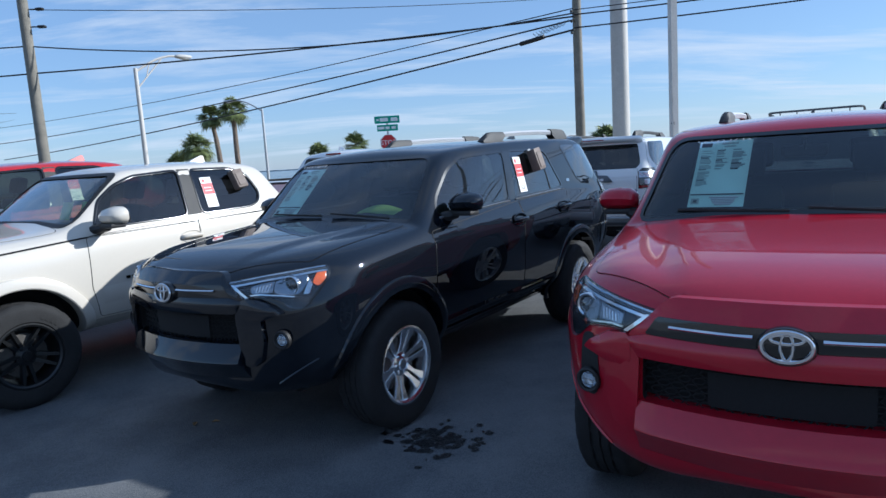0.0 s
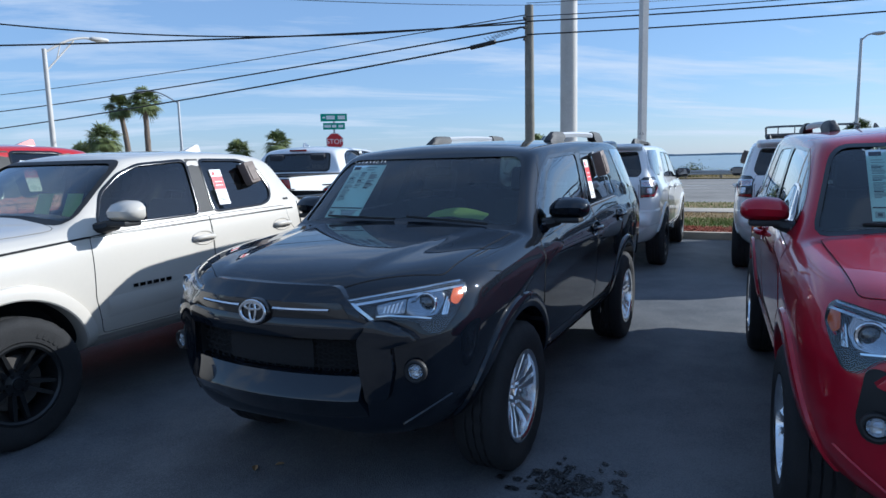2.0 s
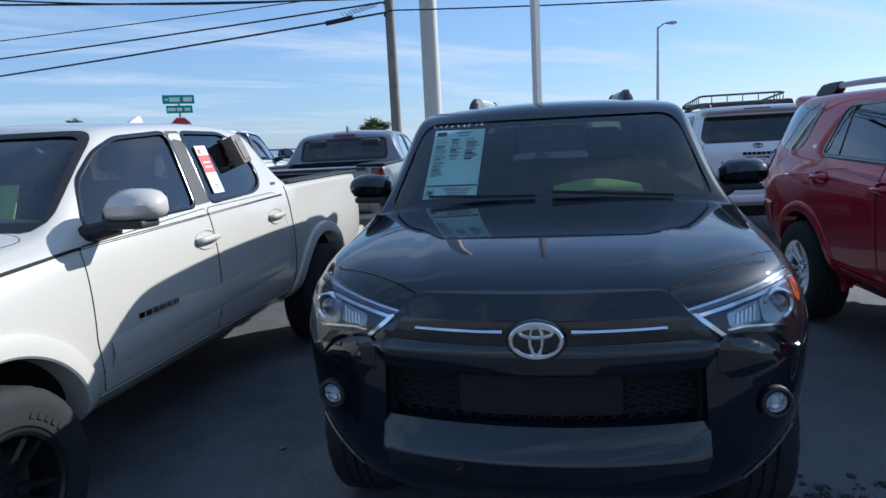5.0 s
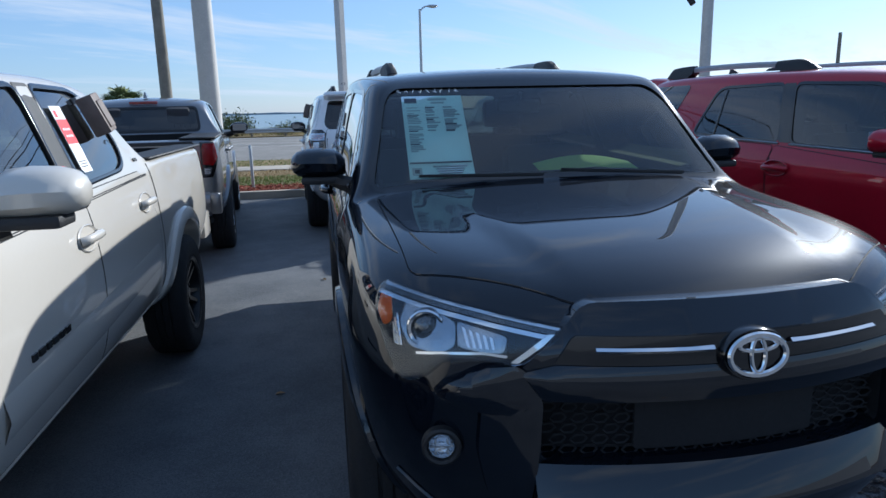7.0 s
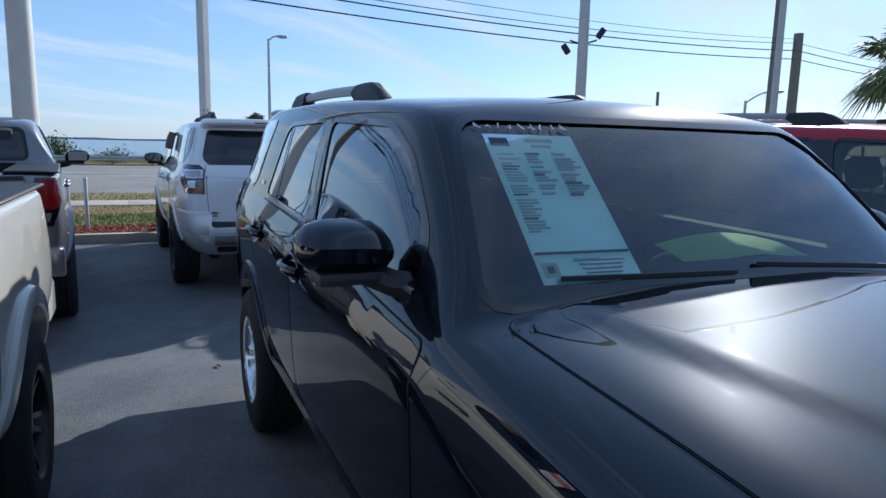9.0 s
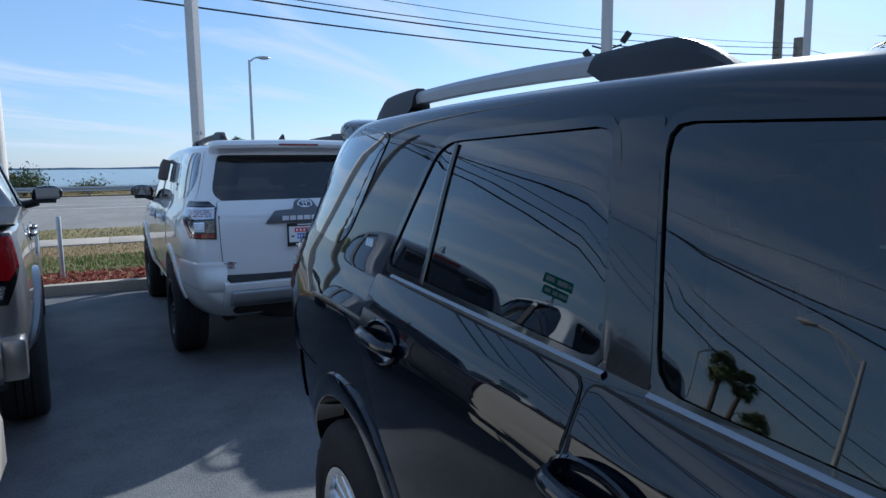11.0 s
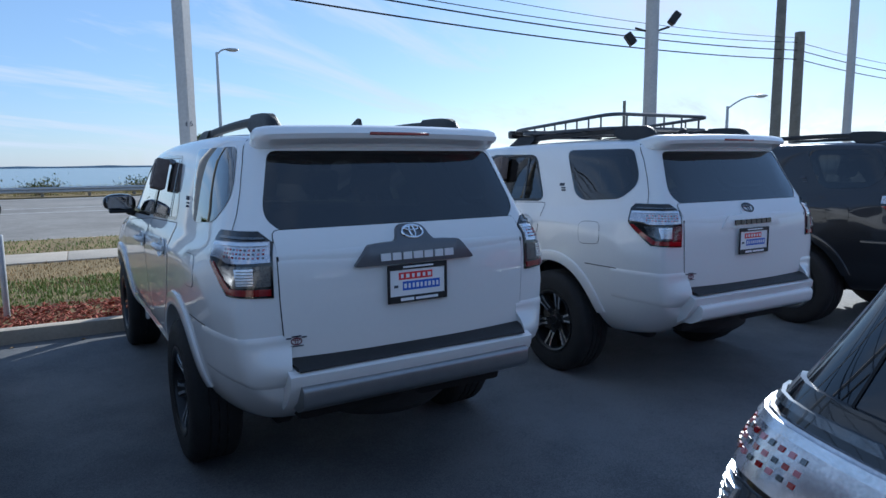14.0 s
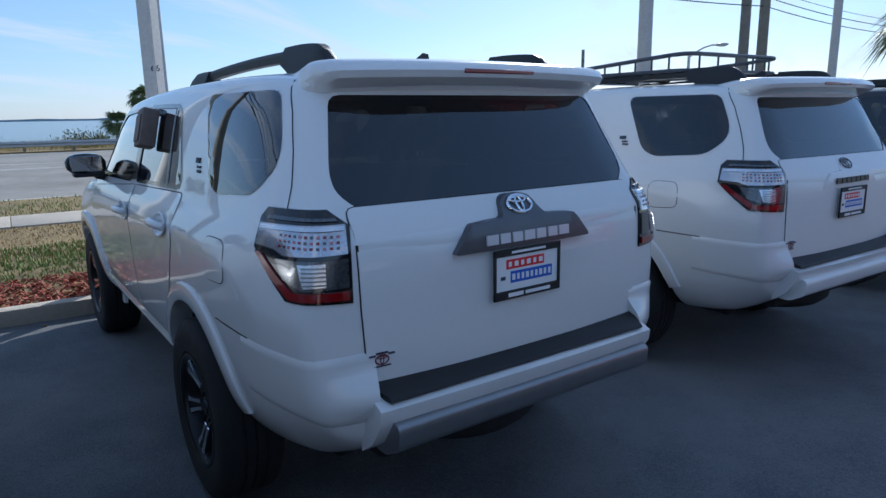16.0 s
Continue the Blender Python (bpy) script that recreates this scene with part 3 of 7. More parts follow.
def ellipsoid(bm, c, r, u=24, v=14, power=1.0, m=None):
    res = bmesh.ops.create_uvsphere(bm, u_segments=u, v_segments=v, radius=1.0)
    for w in res["verts"]:
        p = w.co
        p = Vector([math.copysign(abs(k) ** power, k) for k in p])
        q = Vector((c[0] + p.x * r[0], c[1] + p.y * r[1], c[2] + p.z * r[2]))
        w.co = m @ q if m is not None else q
    return res["verts"]


def seat(car, x, y, width=0.50, bench=False, z=0.62):
    s = new("seat")
    s.parent = car
    s.location = (x, y, z)
    bm = bmesh.new()
    box(bm, (-0.24, -width / 2, 0), (0.27, width / 2, 0.17), 0.05, seg=2)
    part("cushion", bm, M["cloth"], s)
    bm = bmesh.new()
    tilt = pose(-0.22, 0, 0.12, 0, -16, 0)
    box(bm, (-0.075, -width / 2, 0), (0.065, width / 2, 0.62), 0.055, m=tilt, seg=2)
    part("backrest", bm, M["cloth"], s)
    for yy in ((-width * 0.3, width * 0.3) if bench else (0.0,)):
        bm = bmesh.new()
        box(bm, (-0.05, yy - 0.135, 0.68), (0.055, yy + 0.135, 0.87), 0.045, m=tilt, seg=2)
        for k in (-0.06, 0.06):
            tube(bm, [tilt @ Vector((0, yy + k, 0.60)), tilt @ Vector((0, yy + k, 0.72))], 0.007, 6)
        part("headrest", bm, M["cloth"], s)
    return s


def cabin_inside(car, dash_x, seats_x, z=0.62):
    bm = bmesh.new()
    pts = [(dash_x, 1.155), (dash_x - 0.34, 1.16), (dash_x - 0.46, 1.10), (dash_x - 0.44, 0.92), (dash_x - 0.30, 0.78), (dash_x, 0.78)]
    bm.free()
    bm = prism(rounded(pts, 0.04), "y", -0.76, 0.76)
    part("dashboard", bm, M["cabin"], car)
    sw = bmesh.new()
    m = pose(dash_x - 0.56, 0.37, 1.03, 0, -24, 0)
    tube(sw, [m @ Vector((0, 0.185 * math.cos(a), 0.185 * math.sin(a))) for a in np.linspace(0, 2 * math.pi, 33)], 0.015, 8, caps=False)
    box(sw, (-0.02, -0.07, -0.055), (0.03, 0.07, 0.055), 0.02, m=m)
    for a, b in (((0, -0.17, 0.0), (0, -0.05, 0.0)), ((0, 0.17, 0), (0, 0.05, 0)), ((0, 0, -0.17), (0, 0, -0.04))):
        tube(sw, [m @ Vector(a), m @ Vector(b)], 0.014, 6)
    part("steering_wheel", sw, M["cabin"], car)
    seat(car, seats_x[0], 0.38, z=z)
    seat(car, seats_x[0], -0.38, z=z)
    seat(car, seats_x[1], 0.0, 1.28, True, z=z + 0.03)


def sheet(bm_rows, name, parent, m, w, h, base, label, smooth=False):
    """A flat label with printed areas: rows of (a, b, w, h, material)."""
    bm = bmesh.new()
    box(bm, (0, -w / 2, -h / 2), (0.0012, w / 2, h / 2))
    ob = part(name, bm, base, parent, label, smooth)
    ob.matrix_basis = m
    for i, (a, b, ww, hh, mm) in enumerate(bm_rows):
        bm = bmesh.new()
        box(bm, (0.0005, a - ww / 2, b - hh / 2), (0.0022 + 0.0001 * i, a + ww / 2, b + hh / 2))
        part("print", bm, mm, ob, smooth=False)
    return ob


def price_sheet(car, m, flip=1):
    """The large printed sheet in a windscreen: unreadable writing as faint bars."""
    rng = random.Random(5)
    F, I = M["faint_ink"], M["ink"]
    rows = [(-0.080, 0.215, 0.045, 0.030, I), (0.02, 0.222, 0.07, 0.014, F), (0.02, 0.200, 0.05, 0.010, F), (-0.085, -0.205, 0.034, 0.040, F), (-0.085, -0.205, 0.016, 0.020, I)]
    for col, (a, ww) in enumerate(((-0.070, 0.055), (-0.002, 0.055), (0.068, 0.062))):
        b = 0.17
        while b > (0.02 if col else -0.10):
            k = ww * rng.uniform(0.45, 0.95)
            rows.append((a - (ww - k) / 2, b, k, 0.004, F if rng.random() < 0.8 else I))
            b -= rng.choice((0.010, 0.010, 0.018))
    for i in range(5):
        rows.append((0.03, -0.182 - 0.012 * i, 0.12 * rng.uniform(0.5, 1), 0.004, F))
    rows.append((0.0, -0.160, 0.215, 0.003, I))
    return sheet([(flip * a * 1.2, b, c * 1.2, d, e) for a, b, c, d, e in rows], "price_sheet", car, m, 0.27, 0.49, M["paper"], "pale printed price sheet stuck inside the glass")


def window_label(sh, car, view, x, z):
    """A tall red and white label stuck on a side window."""
    fm = on_view(sh, view, x, z, 0.002)
    rows = [(-0.028, 0.115, 0.03, 0.03, M["label_red"]), (0, 0.035, 0.116, 0.11, M["label_red"]), (0, -0.05, 0.116, 0.045, M["label_white"])]
    rows += [(-0.01 + 0.012 * (i % 2), -0.10 - 0.012 * (i // 2), 0.07 - 0.008 * (i % 3), 0.004, M["ink"]) for i in range(6)]
    rows += [(-0.03 + 0.02 * i, 0.045, 0.012, 0.010, M["label_white"]) for i in range(4)] + [(-0.03 + 0.02 * i, 0.015, 0.012, 0.010, M["label_white"]) for i in range(4)]
    s = sheet(rows, "window_label", car, fm, 0.12, 0.30, M["label_white"], "tall red and white label stuck on the glass")
    return s


def lock_box(world_m, label="grey-brown key lock box hanging on a car window"):
    """A small key box hung over the top edge of a window pane; x points out of the glass."""
    t = thing("key_lock_box", label, "lock box", "key lock boxes", m=world_m)
    bm = bmesh.new()
    box(bm, (0.006, -0.062, -0.095), (0.085, 0.062, 0.095), 0.010, seg=2)
    part("case", bm, M["box"], t)
    bm = bmesh.new()
    box(bm, (0.085, -0.045, -0.075), (0.092, 0.045, 0.06), 0.004)
    part("cover", bm, M["box"], t)
    bm = bmesh.new()
    box(bm, (-0.012, -0.03, 0.08), (0.012, 0.03, 0.108), 0.003)
    part("hook", bm, M["grey_metal"], t)
    return t


def hang_box(car, sh, view, x, z, turn=8):
    fm = on_view(sh, view, x, z, 0.004)
    return lock_box(car.matrix_basis @ fm @ pose(0, 0, 0, turn, 0, 0))


# -- the sport utility vehicle --
def row(x, zb, yb, *v):
    return (x, zb, yb, *v)


SUV_ROWS = [
    row(2.235, .42, .40, .52, .47, .575, .62, .585, .84, .56, .97, .51, 1.04, .46, 1.072, .36, 1.095, 1.115),
    row(2.13, .38, .52, .69, .45, .765, .64, .775, .87, .725, 1.01, .655, 1.07, .60, 1.108, .50, 1.133, 1.153),
    row(1.93, .36, .64, .82, .46, .885, .68, .89, .92, .858, 1.05, .795, 1.105, .74, 1.14, .63, 1.165, 1.18),
    row(1.70, .36, .70, .86, .47, .905, .70, .915, .94, .89, 1.08, .835, 1.14, .78, 1.168, .66, 1.190, 1.205),
    row(1.35, .36, .72, .87, .47, .91, .72, .92, .98, .893, 1.115, .845, 1.17, .79, 1.197, .67, 1.215, 1.23),
    row(1.15, .36, .72, .868, .47, .905, .73, .916, 1.05, .890, 1.14, .85, 1.194, .80, 1.214, .68, 1.231, 1.244),
    row(1.07, .36, .72, .868, .47, .905, .73, .915, 1.07, .890, 1.15, .852, 1.206, .80, 1.224, .69, 1.243, 1.258),
    row(1.02, .36, .72, .868, .47, .905, .73, .915, 1.09, .886, 1.165, .85, 1.22, .795, 1.275, .69, 1.315, 1.335),
    row(0.63, .36, .72, .868, .47, .905, .74, .914, 1.12, .880, 1.195, .846, 1.255, .730, 1.618, .665, 1.672, 1.706),
    row(0.48, .36, .72, .868, .47, .905, .74, .914, 1.12, .880, 1.20, .846, 1.262, .742, 1.658, .682, 1.712, 1.750),
    row(-0.30, .36, .72, .868, .47, .905, .74, .914, 1.135, .879, 1.215, .846, 1.275, .752, 1.700, .700, 1.758, 1.792),
    row(-1.20, .36, .72, .868, .47, .905, .74, .914, 1.165, .880, 1.24, .848, 1.30, .754, 1.712, .702, 1.772, 1.804),
    row(-1.90, .36, .70, .855, .50, .902, .72, .908, 1.16, .878, 1.23, .842, 1.295, .736, 1.705, .680, 1.768, 1.802),
    row(-2.13, .40, .68, .83, .57, .870, .75, .890, 1.00, .872, 1.20, .834, 1.29, .684, 1.660, .615, 1.728, 1.785),
    row(-2.175, .42, .67, .82, .58, .860, .75, .882, 1.00, .862, 1.20, .825, 1.295, .668, 1.625, .598, 1.688, 1.735),
    row(-2.36, .51, .63, .785, .63, .825, .77, .845, 1.00, .825, 1.18, .785, 1.27, .730, 1.305, .60, 1.315, 1.32),
    row(-2.415, .58, .61, .76, .64, .795, .78, .80, .98, .78, 1.13, .745, 1.21, .70, 1.245, .57, 1.255, 1.26),
]
WIN_F = [(0.86, 1.26), (0.80, 1.37), (0.58, 1.555), (0.38, 1.640), (-0.235, 1.668), (-0.145, 1.29)]
WIN_R = [(-0.255, 1.295), (-0.345, 1.670), (-0.945, 1.664), (-1.010, 1.632), (-1.185, 1.328)]
WIN_Q = [(-1.40, 1.665), (-1.985, 1.660), (-2.085, 1.52), (-2.09, 1.455), (-2.00, 1.385), (-1.66, 1.358), (-1.565, 1.395)]
PANE_Q = [(-1.375, 1.700), (-2.00, 1.698), (-2.10, 1.53), (-2.11, 1.45), (-2.01, 1.366), (-1.66, 1.342), (-1.56, 1.385)]
SCREEN = [(-0.765, 1.250), (-0.665, 1.61), (-0.61, 1.662), (0.61, 1.662), (0.665, 1.61), (0.765, 1.250), (0.35, 1.285), (-0.35, 1.285)]
BACK = [(-0.595, 1.322), (-0.660, 1.375), (-0.668, 1.43), (-0.600, 1.682), (0.600, 1.682), (0.668, 1.43), (0.660, 1.375), (0.595, 1.322)]
TAIL_DROP = -0.01      # the parts of the tail are laid out this much too high and let down together
TAIL_PARTS = {"tail_lamp", "tailgate", "rear_bumper", "bumper_corner", "bumper_pad", "bumper_insert", "bumper_gap", "valance"}


def suv_base():
    solid = hull(SUV_ROWS, 0.115, -0.035, crisp=((6, 0.65), (8, 0.3), (10, 0.3)))
    sh = Shell(solid)
    cuts = [(well(x, s), 1) for x in (1.395, -1.395) for s in (1, -1)]
    prof = lambda w, b, cy, cz, ty, tz, z: [(0.74, 0.62), (w, b), (cy, cz), (ty, tz), (0.0, z)]
    cuts.append((room([(0.98, prof(0.79, 1.12, 0.74, 1.18, 0.60, 1.185, 1.19)), (0.58, prof(0.80, 1.16, 0.645, 1.555, 0.58, 1.60, 1.635)), (0.42, prof(0.80, 1.16, 0.64, 1.60, 0.58, 1.64, 1.68)),
                       (-0.3, prof(0.80, 1.18, 0.645, 1.625, 0.58, 1.67, 1.71)), (-1.2, prof(0.80, 1.20, 0.645, 1.625, 0.58, 1.67, 1.71)), (-1.9, prof(0.78, 1.20, 0.635, 1.61, 0.56, 1.665, 1.705)),
                       (-2.09, prof(0.75, 1.21, 0.585, 1.575, 0.51, 1.64, 1.680)), (-2.28, prof(0.70, 1.16, 0.65, 1.18, 0.53, 1.185, 1.19))]), 2))
    for w in (WIN_F, WIN_R, WIN_Q):
        r = rounded(w, 0.05)
        cuts.append((prism(r, "y", 0.3, 1.4), 2))
        cuts.append((prism(r, "y", -1.4, -0.3), 2))
    cuts.append((prism(rounded(SCREEN, 0.05), "x", 0.35, 2.5), 2))
    cuts.append((prism(rounded(BACK, 0.04), "x", -2.8, -1.95), 2))
    # recess of the lower grille
    cuts.append((prism(rounded([(-0.475, 0.715), (-0.47, 0.885), (0.47, 0.885), (0.475, 0.715)], 0.02), "x", 2.17, 2.8), 1))
    return carve(solid, cuts), sh


SUV = {}


def suv(paint_mat, m, label, rims="twin", group="", name="sport_utility_vehicle", sheet_at=(-0.462, 1.462), dark_back=False, stickers=(), chrome_rail=True, step_grey=False):
    """The whole vehicle on its wheels; x ahead, y to its left, the origin on the ground between the axles."""
    if not SUV:
        me, sh = suv_base()
        SUV["me"], SUV["sh"] = me, sh
        SUV["tail"] = sh.lifted(-TAIL_DROP)
    sh, ts = SUV["sh"], SUV["tail"]
    car = thing(name, label, "car", group, m=m)
    me = SUV["me"].copy()
    for i, q in enumerate((paint_mat, M["under"], M["cabin"], M["cabin"])):
        me.materials[i] = q
    for p in me.polygons:
        p.use_smooth = True
    me.set_sharp_from_angle(angle=radians(32))
    child("body", me, car)
    P = paint_mat
    # glass
    for view in ("L", "R"):
        for w, nm, g in ((WIN_F, "front_side_window", M["tint"]), (WIN_R, "rear_side_window", M["rear_tint"]), (WIN_Q, "quarter_window", M["rear_tint"])):
            o = rounded(w if w is not WIN_Q else PANE_Q, 0.05)
            q = part(nm, sh.panel(grow(o, 0.006), view, -0.003 if w is not WIN_Q else 0.004, 0.0, 0.06 if w is not WIN_Q else 0.035), g, car, "dark tinted side glass")
            if w is WIN_Q:
                # the pane is glued on over a black border
                part("window_border", sh.strip(grow(o, -0.020), view, 0.048, 0.0015, 0.03, True), M["gloss_black"], q)
            else:
                part("window_seal", sh.strip(grow(o, 0.007), view, 0.020, 0.0015, 0.04, True), M["gloss_black"], q)
        if chrome_rail:
            for a, b in (((0.85, 1.246), (-0.15, 1.278)), ((-0.245, 1.281), (-1.12, 1.304))):
                part("belt_trim", sh.strip([a, b], view, 0.014, 0.002, 0.05, False, 0.006), M["grey_metal"], car, "satin grey belt trim")
        part("window_divider", sh.strip([(-0.935, 1.315), (-0.905, 1.655)], view, 0.022, 0.001, 0.05, False, 0.003), M["gloss_black"], car)
        part("pillar_cover", sh.panel(rounded([(-0.150, 1.285), (-0.240, 1.675), (-0.340, 1.675), (-0.250, 1.29)], 0.01), view, 0.003, 0.004, 0.1), M["gloss_black"], car)
    q = part("windscreen", sh.panel(grow(rounded(SCREEN, 0.05), 0.008), "F", -0.004, 0.0, 0.10), M["screen"], car, "clear laminated windscreen")
    q.visible_shadow = False
    part("screen_seal", sh.strip(grow(rounded(SCREEN, 0.05), 0.004), "F", 0.020, 0.001, 0.06, True), M["gloss_black"], q)
    q = part("rear_window", sh.panel(grow(rounded(BACK, 0.04), 0.006), "B", -0.001, 0.0, 0.10), M["rear_tint"], car, "dark tinted rear glass")
    cabin_inside(car, 1.02, (0.18, -0.72))
    bm = bmesh.new()
    box(bm, (0.52, -0.11, 1.53), (0.55, 0.11, 1.595), 0.012)
    tube(bm, [(0.55, 0, 1.57), (0.58, 0, 1.63)], 0.01, 6)
    part("rear_view_mirror", bm, M["cabin"], car)
    # wipers
    for a, b in (((0.58, 1.268), (0.03, 1.300)), ((-0.05, 1.285), (-0.57, 1.295))):
        bm = sh.strip([a, b], "F", 0.011, 0.003, 0.06, False, 0.008)
        part("wiper", bm, M["plastic"], car)
    # doors, bonnet and tailgate lines
    FD = [(1.00, 1.17), (1.00, 0.72), (0.88, 0.50), (-0.25, 0.50), (-0.27, 1.265)]
    RD = [(-0.285, 1.265), (-0.265, 0.50), (-0.90, 0.50), (-0.97, 0.70), (-1.10, 0.92), (-1.215, 1.10), (-1.235, 1.30)]
    for view, sg in (("L", 1), ("R", -1)):
        for o, nm in ((FD, "front_door"), (RD, "rear_door")):
            r = rounded(o, 0.03)
            d = part(nm, sh.panel(r, view, 0.0035, 0.010, 0.07), P, car)
            part("door_gap", sh.strip(r, view, 0.010, 0.0018, 0.05, True), M["seam"], d)
            hx, hz = (-0.18, 1.125) if nm == "front_door" else (-1.04, 1.15)
            fm = on_view(sh, view, hx, hz, 0.004)
            child("handle_dish", shared("dish", dish_mesh, M["plastic"]), d, fm).data = shared("dish" + P.name, dish_mesh, P)
            hd = shared("handle" + P.name, handle_mesh, P)
            child("handle", hd, d, fm)
        # sill and its step moulding
        part("sill", sh.panel(rounded([(0.93, 0.485), (-0.93, 0.485), (-0.90, 0.385), (0.90, 0.385)], 0.03), view, 0.012, 0.03, 0.12), P if not step_grey else M["plastic"], car)
        part("side_moulding", sh.strip([(0.92, 0.55), (-0.90, 0.55)], view, 0.05, 0.004, 0.1, False, 0.012), P, car)
        for x, nm in ((1.395, "front_arch"), (-1.395, "rear_arch")):
            part(nm, arch(sh, x, sg, out=0.022 if x > 0 else 0.016, a0=6 if x > 0 else -8, a1=188 if x > 0 else 164), P, car)
        # door mirror on its foot
        mr = part("door_mirror", mirror_mesh(sg), M["gloss_black"] if P.name == "white_paint" else P, car)
        bm = bmesh.new()
        box(bm, (0.630, sg * 0.875, 1.286), (0.645, sg * 1.062, 1.388), 0.006)
        part("mirror_glass", bm, M["mirror"], mr)
        bm = bmesh.new()
        tube(bm, [(0.80, sg * 0.80, 1.245), (0.76, sg * 0.86, 1.25), (0.71, sg * 0.90, 1.265)], 0.035, 8)
        box(bm, (0.650, sg * 0.86, 1.250), (0.765, sg * 1.045, 1.284), 0.014, seg=2)
        part("mirror_foot", bm, M["plastic"], mr)
        # roof rails
        rl = part("roof_rail", rail_mesh(sh, sg), M["rail_silver"] if chrome_rail else M["plastic"], car, "silver roof rail with black feet" if chrome_rail else "black roof rail")
        for a, b in ((-0.31, -0.68), (-2.07, -1.66)):
            part("rail_foot", foot_mesh(sh, sg, a, b), M["plastic"], rl)
        wheel(car, 1.395, sg * 0.792, sg, rims)
        wheel(car, -1.395, sg * 0.792, sg, rims)
        # tail lamps wrap round the corner
        yb = lambda o: [(sg * a, b) for a, b in o]
        tb = part("tail_lamp", corner_panel(ts, rounded([(119, 1.348), (115, 1.318), (114, 1.225), (133, 1.08), (155, 1.068), (155, 1.300), (147, 1.348)], 0.02), sg, 0.008, 0.04), M["gloss_black"], car, "wrap-round tail lamp with clear, smoked and red lenses")
        part("clear_lens", corner_panel(ts, rounded([(116.5, 1.302), (153.5, 1.306), (154, 1.222), (132, 1.215), (127, 1.230), (115.5, 1.236)], 0.01), sg, 0.014, 0.008), M["tail_clear"], tb)
        part("smoked_lens", corner_panel(ts, rounded([(128, 1.203), (154, 1.207), (154, 1.120), (140, 1.117), (132, 1.145)], 0.01), sg, 0.013, 0.008), M["smoke_lens"], tb)
        part("red_lens", corner_panel(ts, rounded([(115.5, 1.215), (120, 1.212), (136, 1.112), (154, 1.108), (154, 1.080), (134.5, 1.088)], 0.01), sg, 0.015, 0.008), M["red_lens"], tb)
        part("reversing_lens", corner_panel(ts, rounded([(138, 1.195), (147, 1.198), (147, 1.128), (140, 1.127)], 0.008), sg, 0.017, 0.006), M["bright_lens"], tb)
        for row in range(3):
            for i in range(11):
                a0 = 129.5 + 2.1 * i
                z0 = 1.238 + 0.016 * row
                part("red_cell", corner_panel(ts, [(a0, z0), (a0 + 1.0, z0), (a0 + 1.0, z0 + 0.007), (a0, z0 + 0.007)], sg, 0.0150, 0.003), (M["red_lens"], M["pink_lens"], M["smoke_lens"])[(i * 2 + row) % 3], tb, smooth=False)
        part("lens_ridge", corner_panel(ts, rounded([(117, 1.299), (153, 1.302), (153, 1.290), (117, 1.287)], 0.004), sg, 0.019, 0.010), M["bright_lens"], tb)
        for i in range(5):
            z0 = 1.133 + 0.0125 * i
            part("lens_rib", corner_panel(ts, [(139.5, z0), (147, z0), (147, z0 + 0.005), (139.5, z0 + 0.005)], sg, 0.019, 0.003), M["grey_metal"], tb, smooth=False)
        # paler strip laid along the black cap in place of a glint
        part("cap_glint", corner_panel(ts, rounded([(122, 1.328), (150, 1.324), (151, 1.316), (120, 1.316)], 0.004), sg, 0.015, 0.006), M["smoke_lens"], tb)
        # front lamps
        part_lamp(sh, car, sg)
        # fog lamp in its round bezel in a dark slot
        if P.name != "black_paint":
            part("bumper_slot", sh.panel(rounded(yb([(0.665, 0.90), (0.69, 0.925), (0.735, 0.915), (0.755, 0.73), (0.73, 0.665), (0.675, 0.67), (0.655, 0.74)]), 0.03), "F", 0.004, 0.004, 0.05), M["plastic"], car)
        fm = Matrix.Translation(sh.at("F", sg * 0.705, 0.735)[0] + Vector((0.030, 0, 0))) @ pose(0, 0, 0, 0, 0, sg * 12) @ Matrix.Scale(0.78, 4)
        fg = child("fog_lamp", shared("fog_bezel", fog_bezel, M["plastic"]), car, fm, "round fog lamp in a black bezel")
        child("reflector", shared("fog_mirror", fog_mirror, M["reflector"]), fg)
        q = child("lens", shared("fog_lens", fog_lens, M["lens"]), fg)
        q.visible_shadow = False
        part("bumper_crease", sh.strip(yb([(0.80, 0.60), (0.62, 0.475)]), "F", 0.007, 0.002, 0.05, False, 0.006), P, car)
    # bonnet
    BON = [(1.95, -0.735), (1.11, -0.75), (1.075, -0.30), (1.075, 0.30), (1.11, 0.75), (1.95, 0.735), (2.235, 0.37), (2.275, 0), (2.235, -0.37)]
    bo = part("bonnet", sh.panel(rounded(BON, 0.04), "T", 0.004, 0.012, 0.035, relief=dome), P, car)
    part("bonnet_gap", sh.strip(rounded(BON, 0.04), "T", 0.008, 0.0015, 0.06, True), M["seam"], bo)
    # grille surround, upper bar, emblem and lower mesh
    gs = part("grille_surround", sh.panel(rounded([(-0.525, 0.935), (-0.505, 0.965), (-0.385, 1.072), (-0.350, 1.083), (0.350, 1.083), (0.385, 1.072), (0.505, 0.965), (0.525, 0.935)], 0.015), "F", 0.026, 0.06, 0.05, False, 0.004), P, car)
    part("upper_grille", sh.panel(rounded([(-0.445, 0.970), (-0.40, 1.030), (0.40, 1.030), (0.445, 0.970)], 0.012), "F", 0.034, 0.006, 0.05), M["gloss_black"], gs)
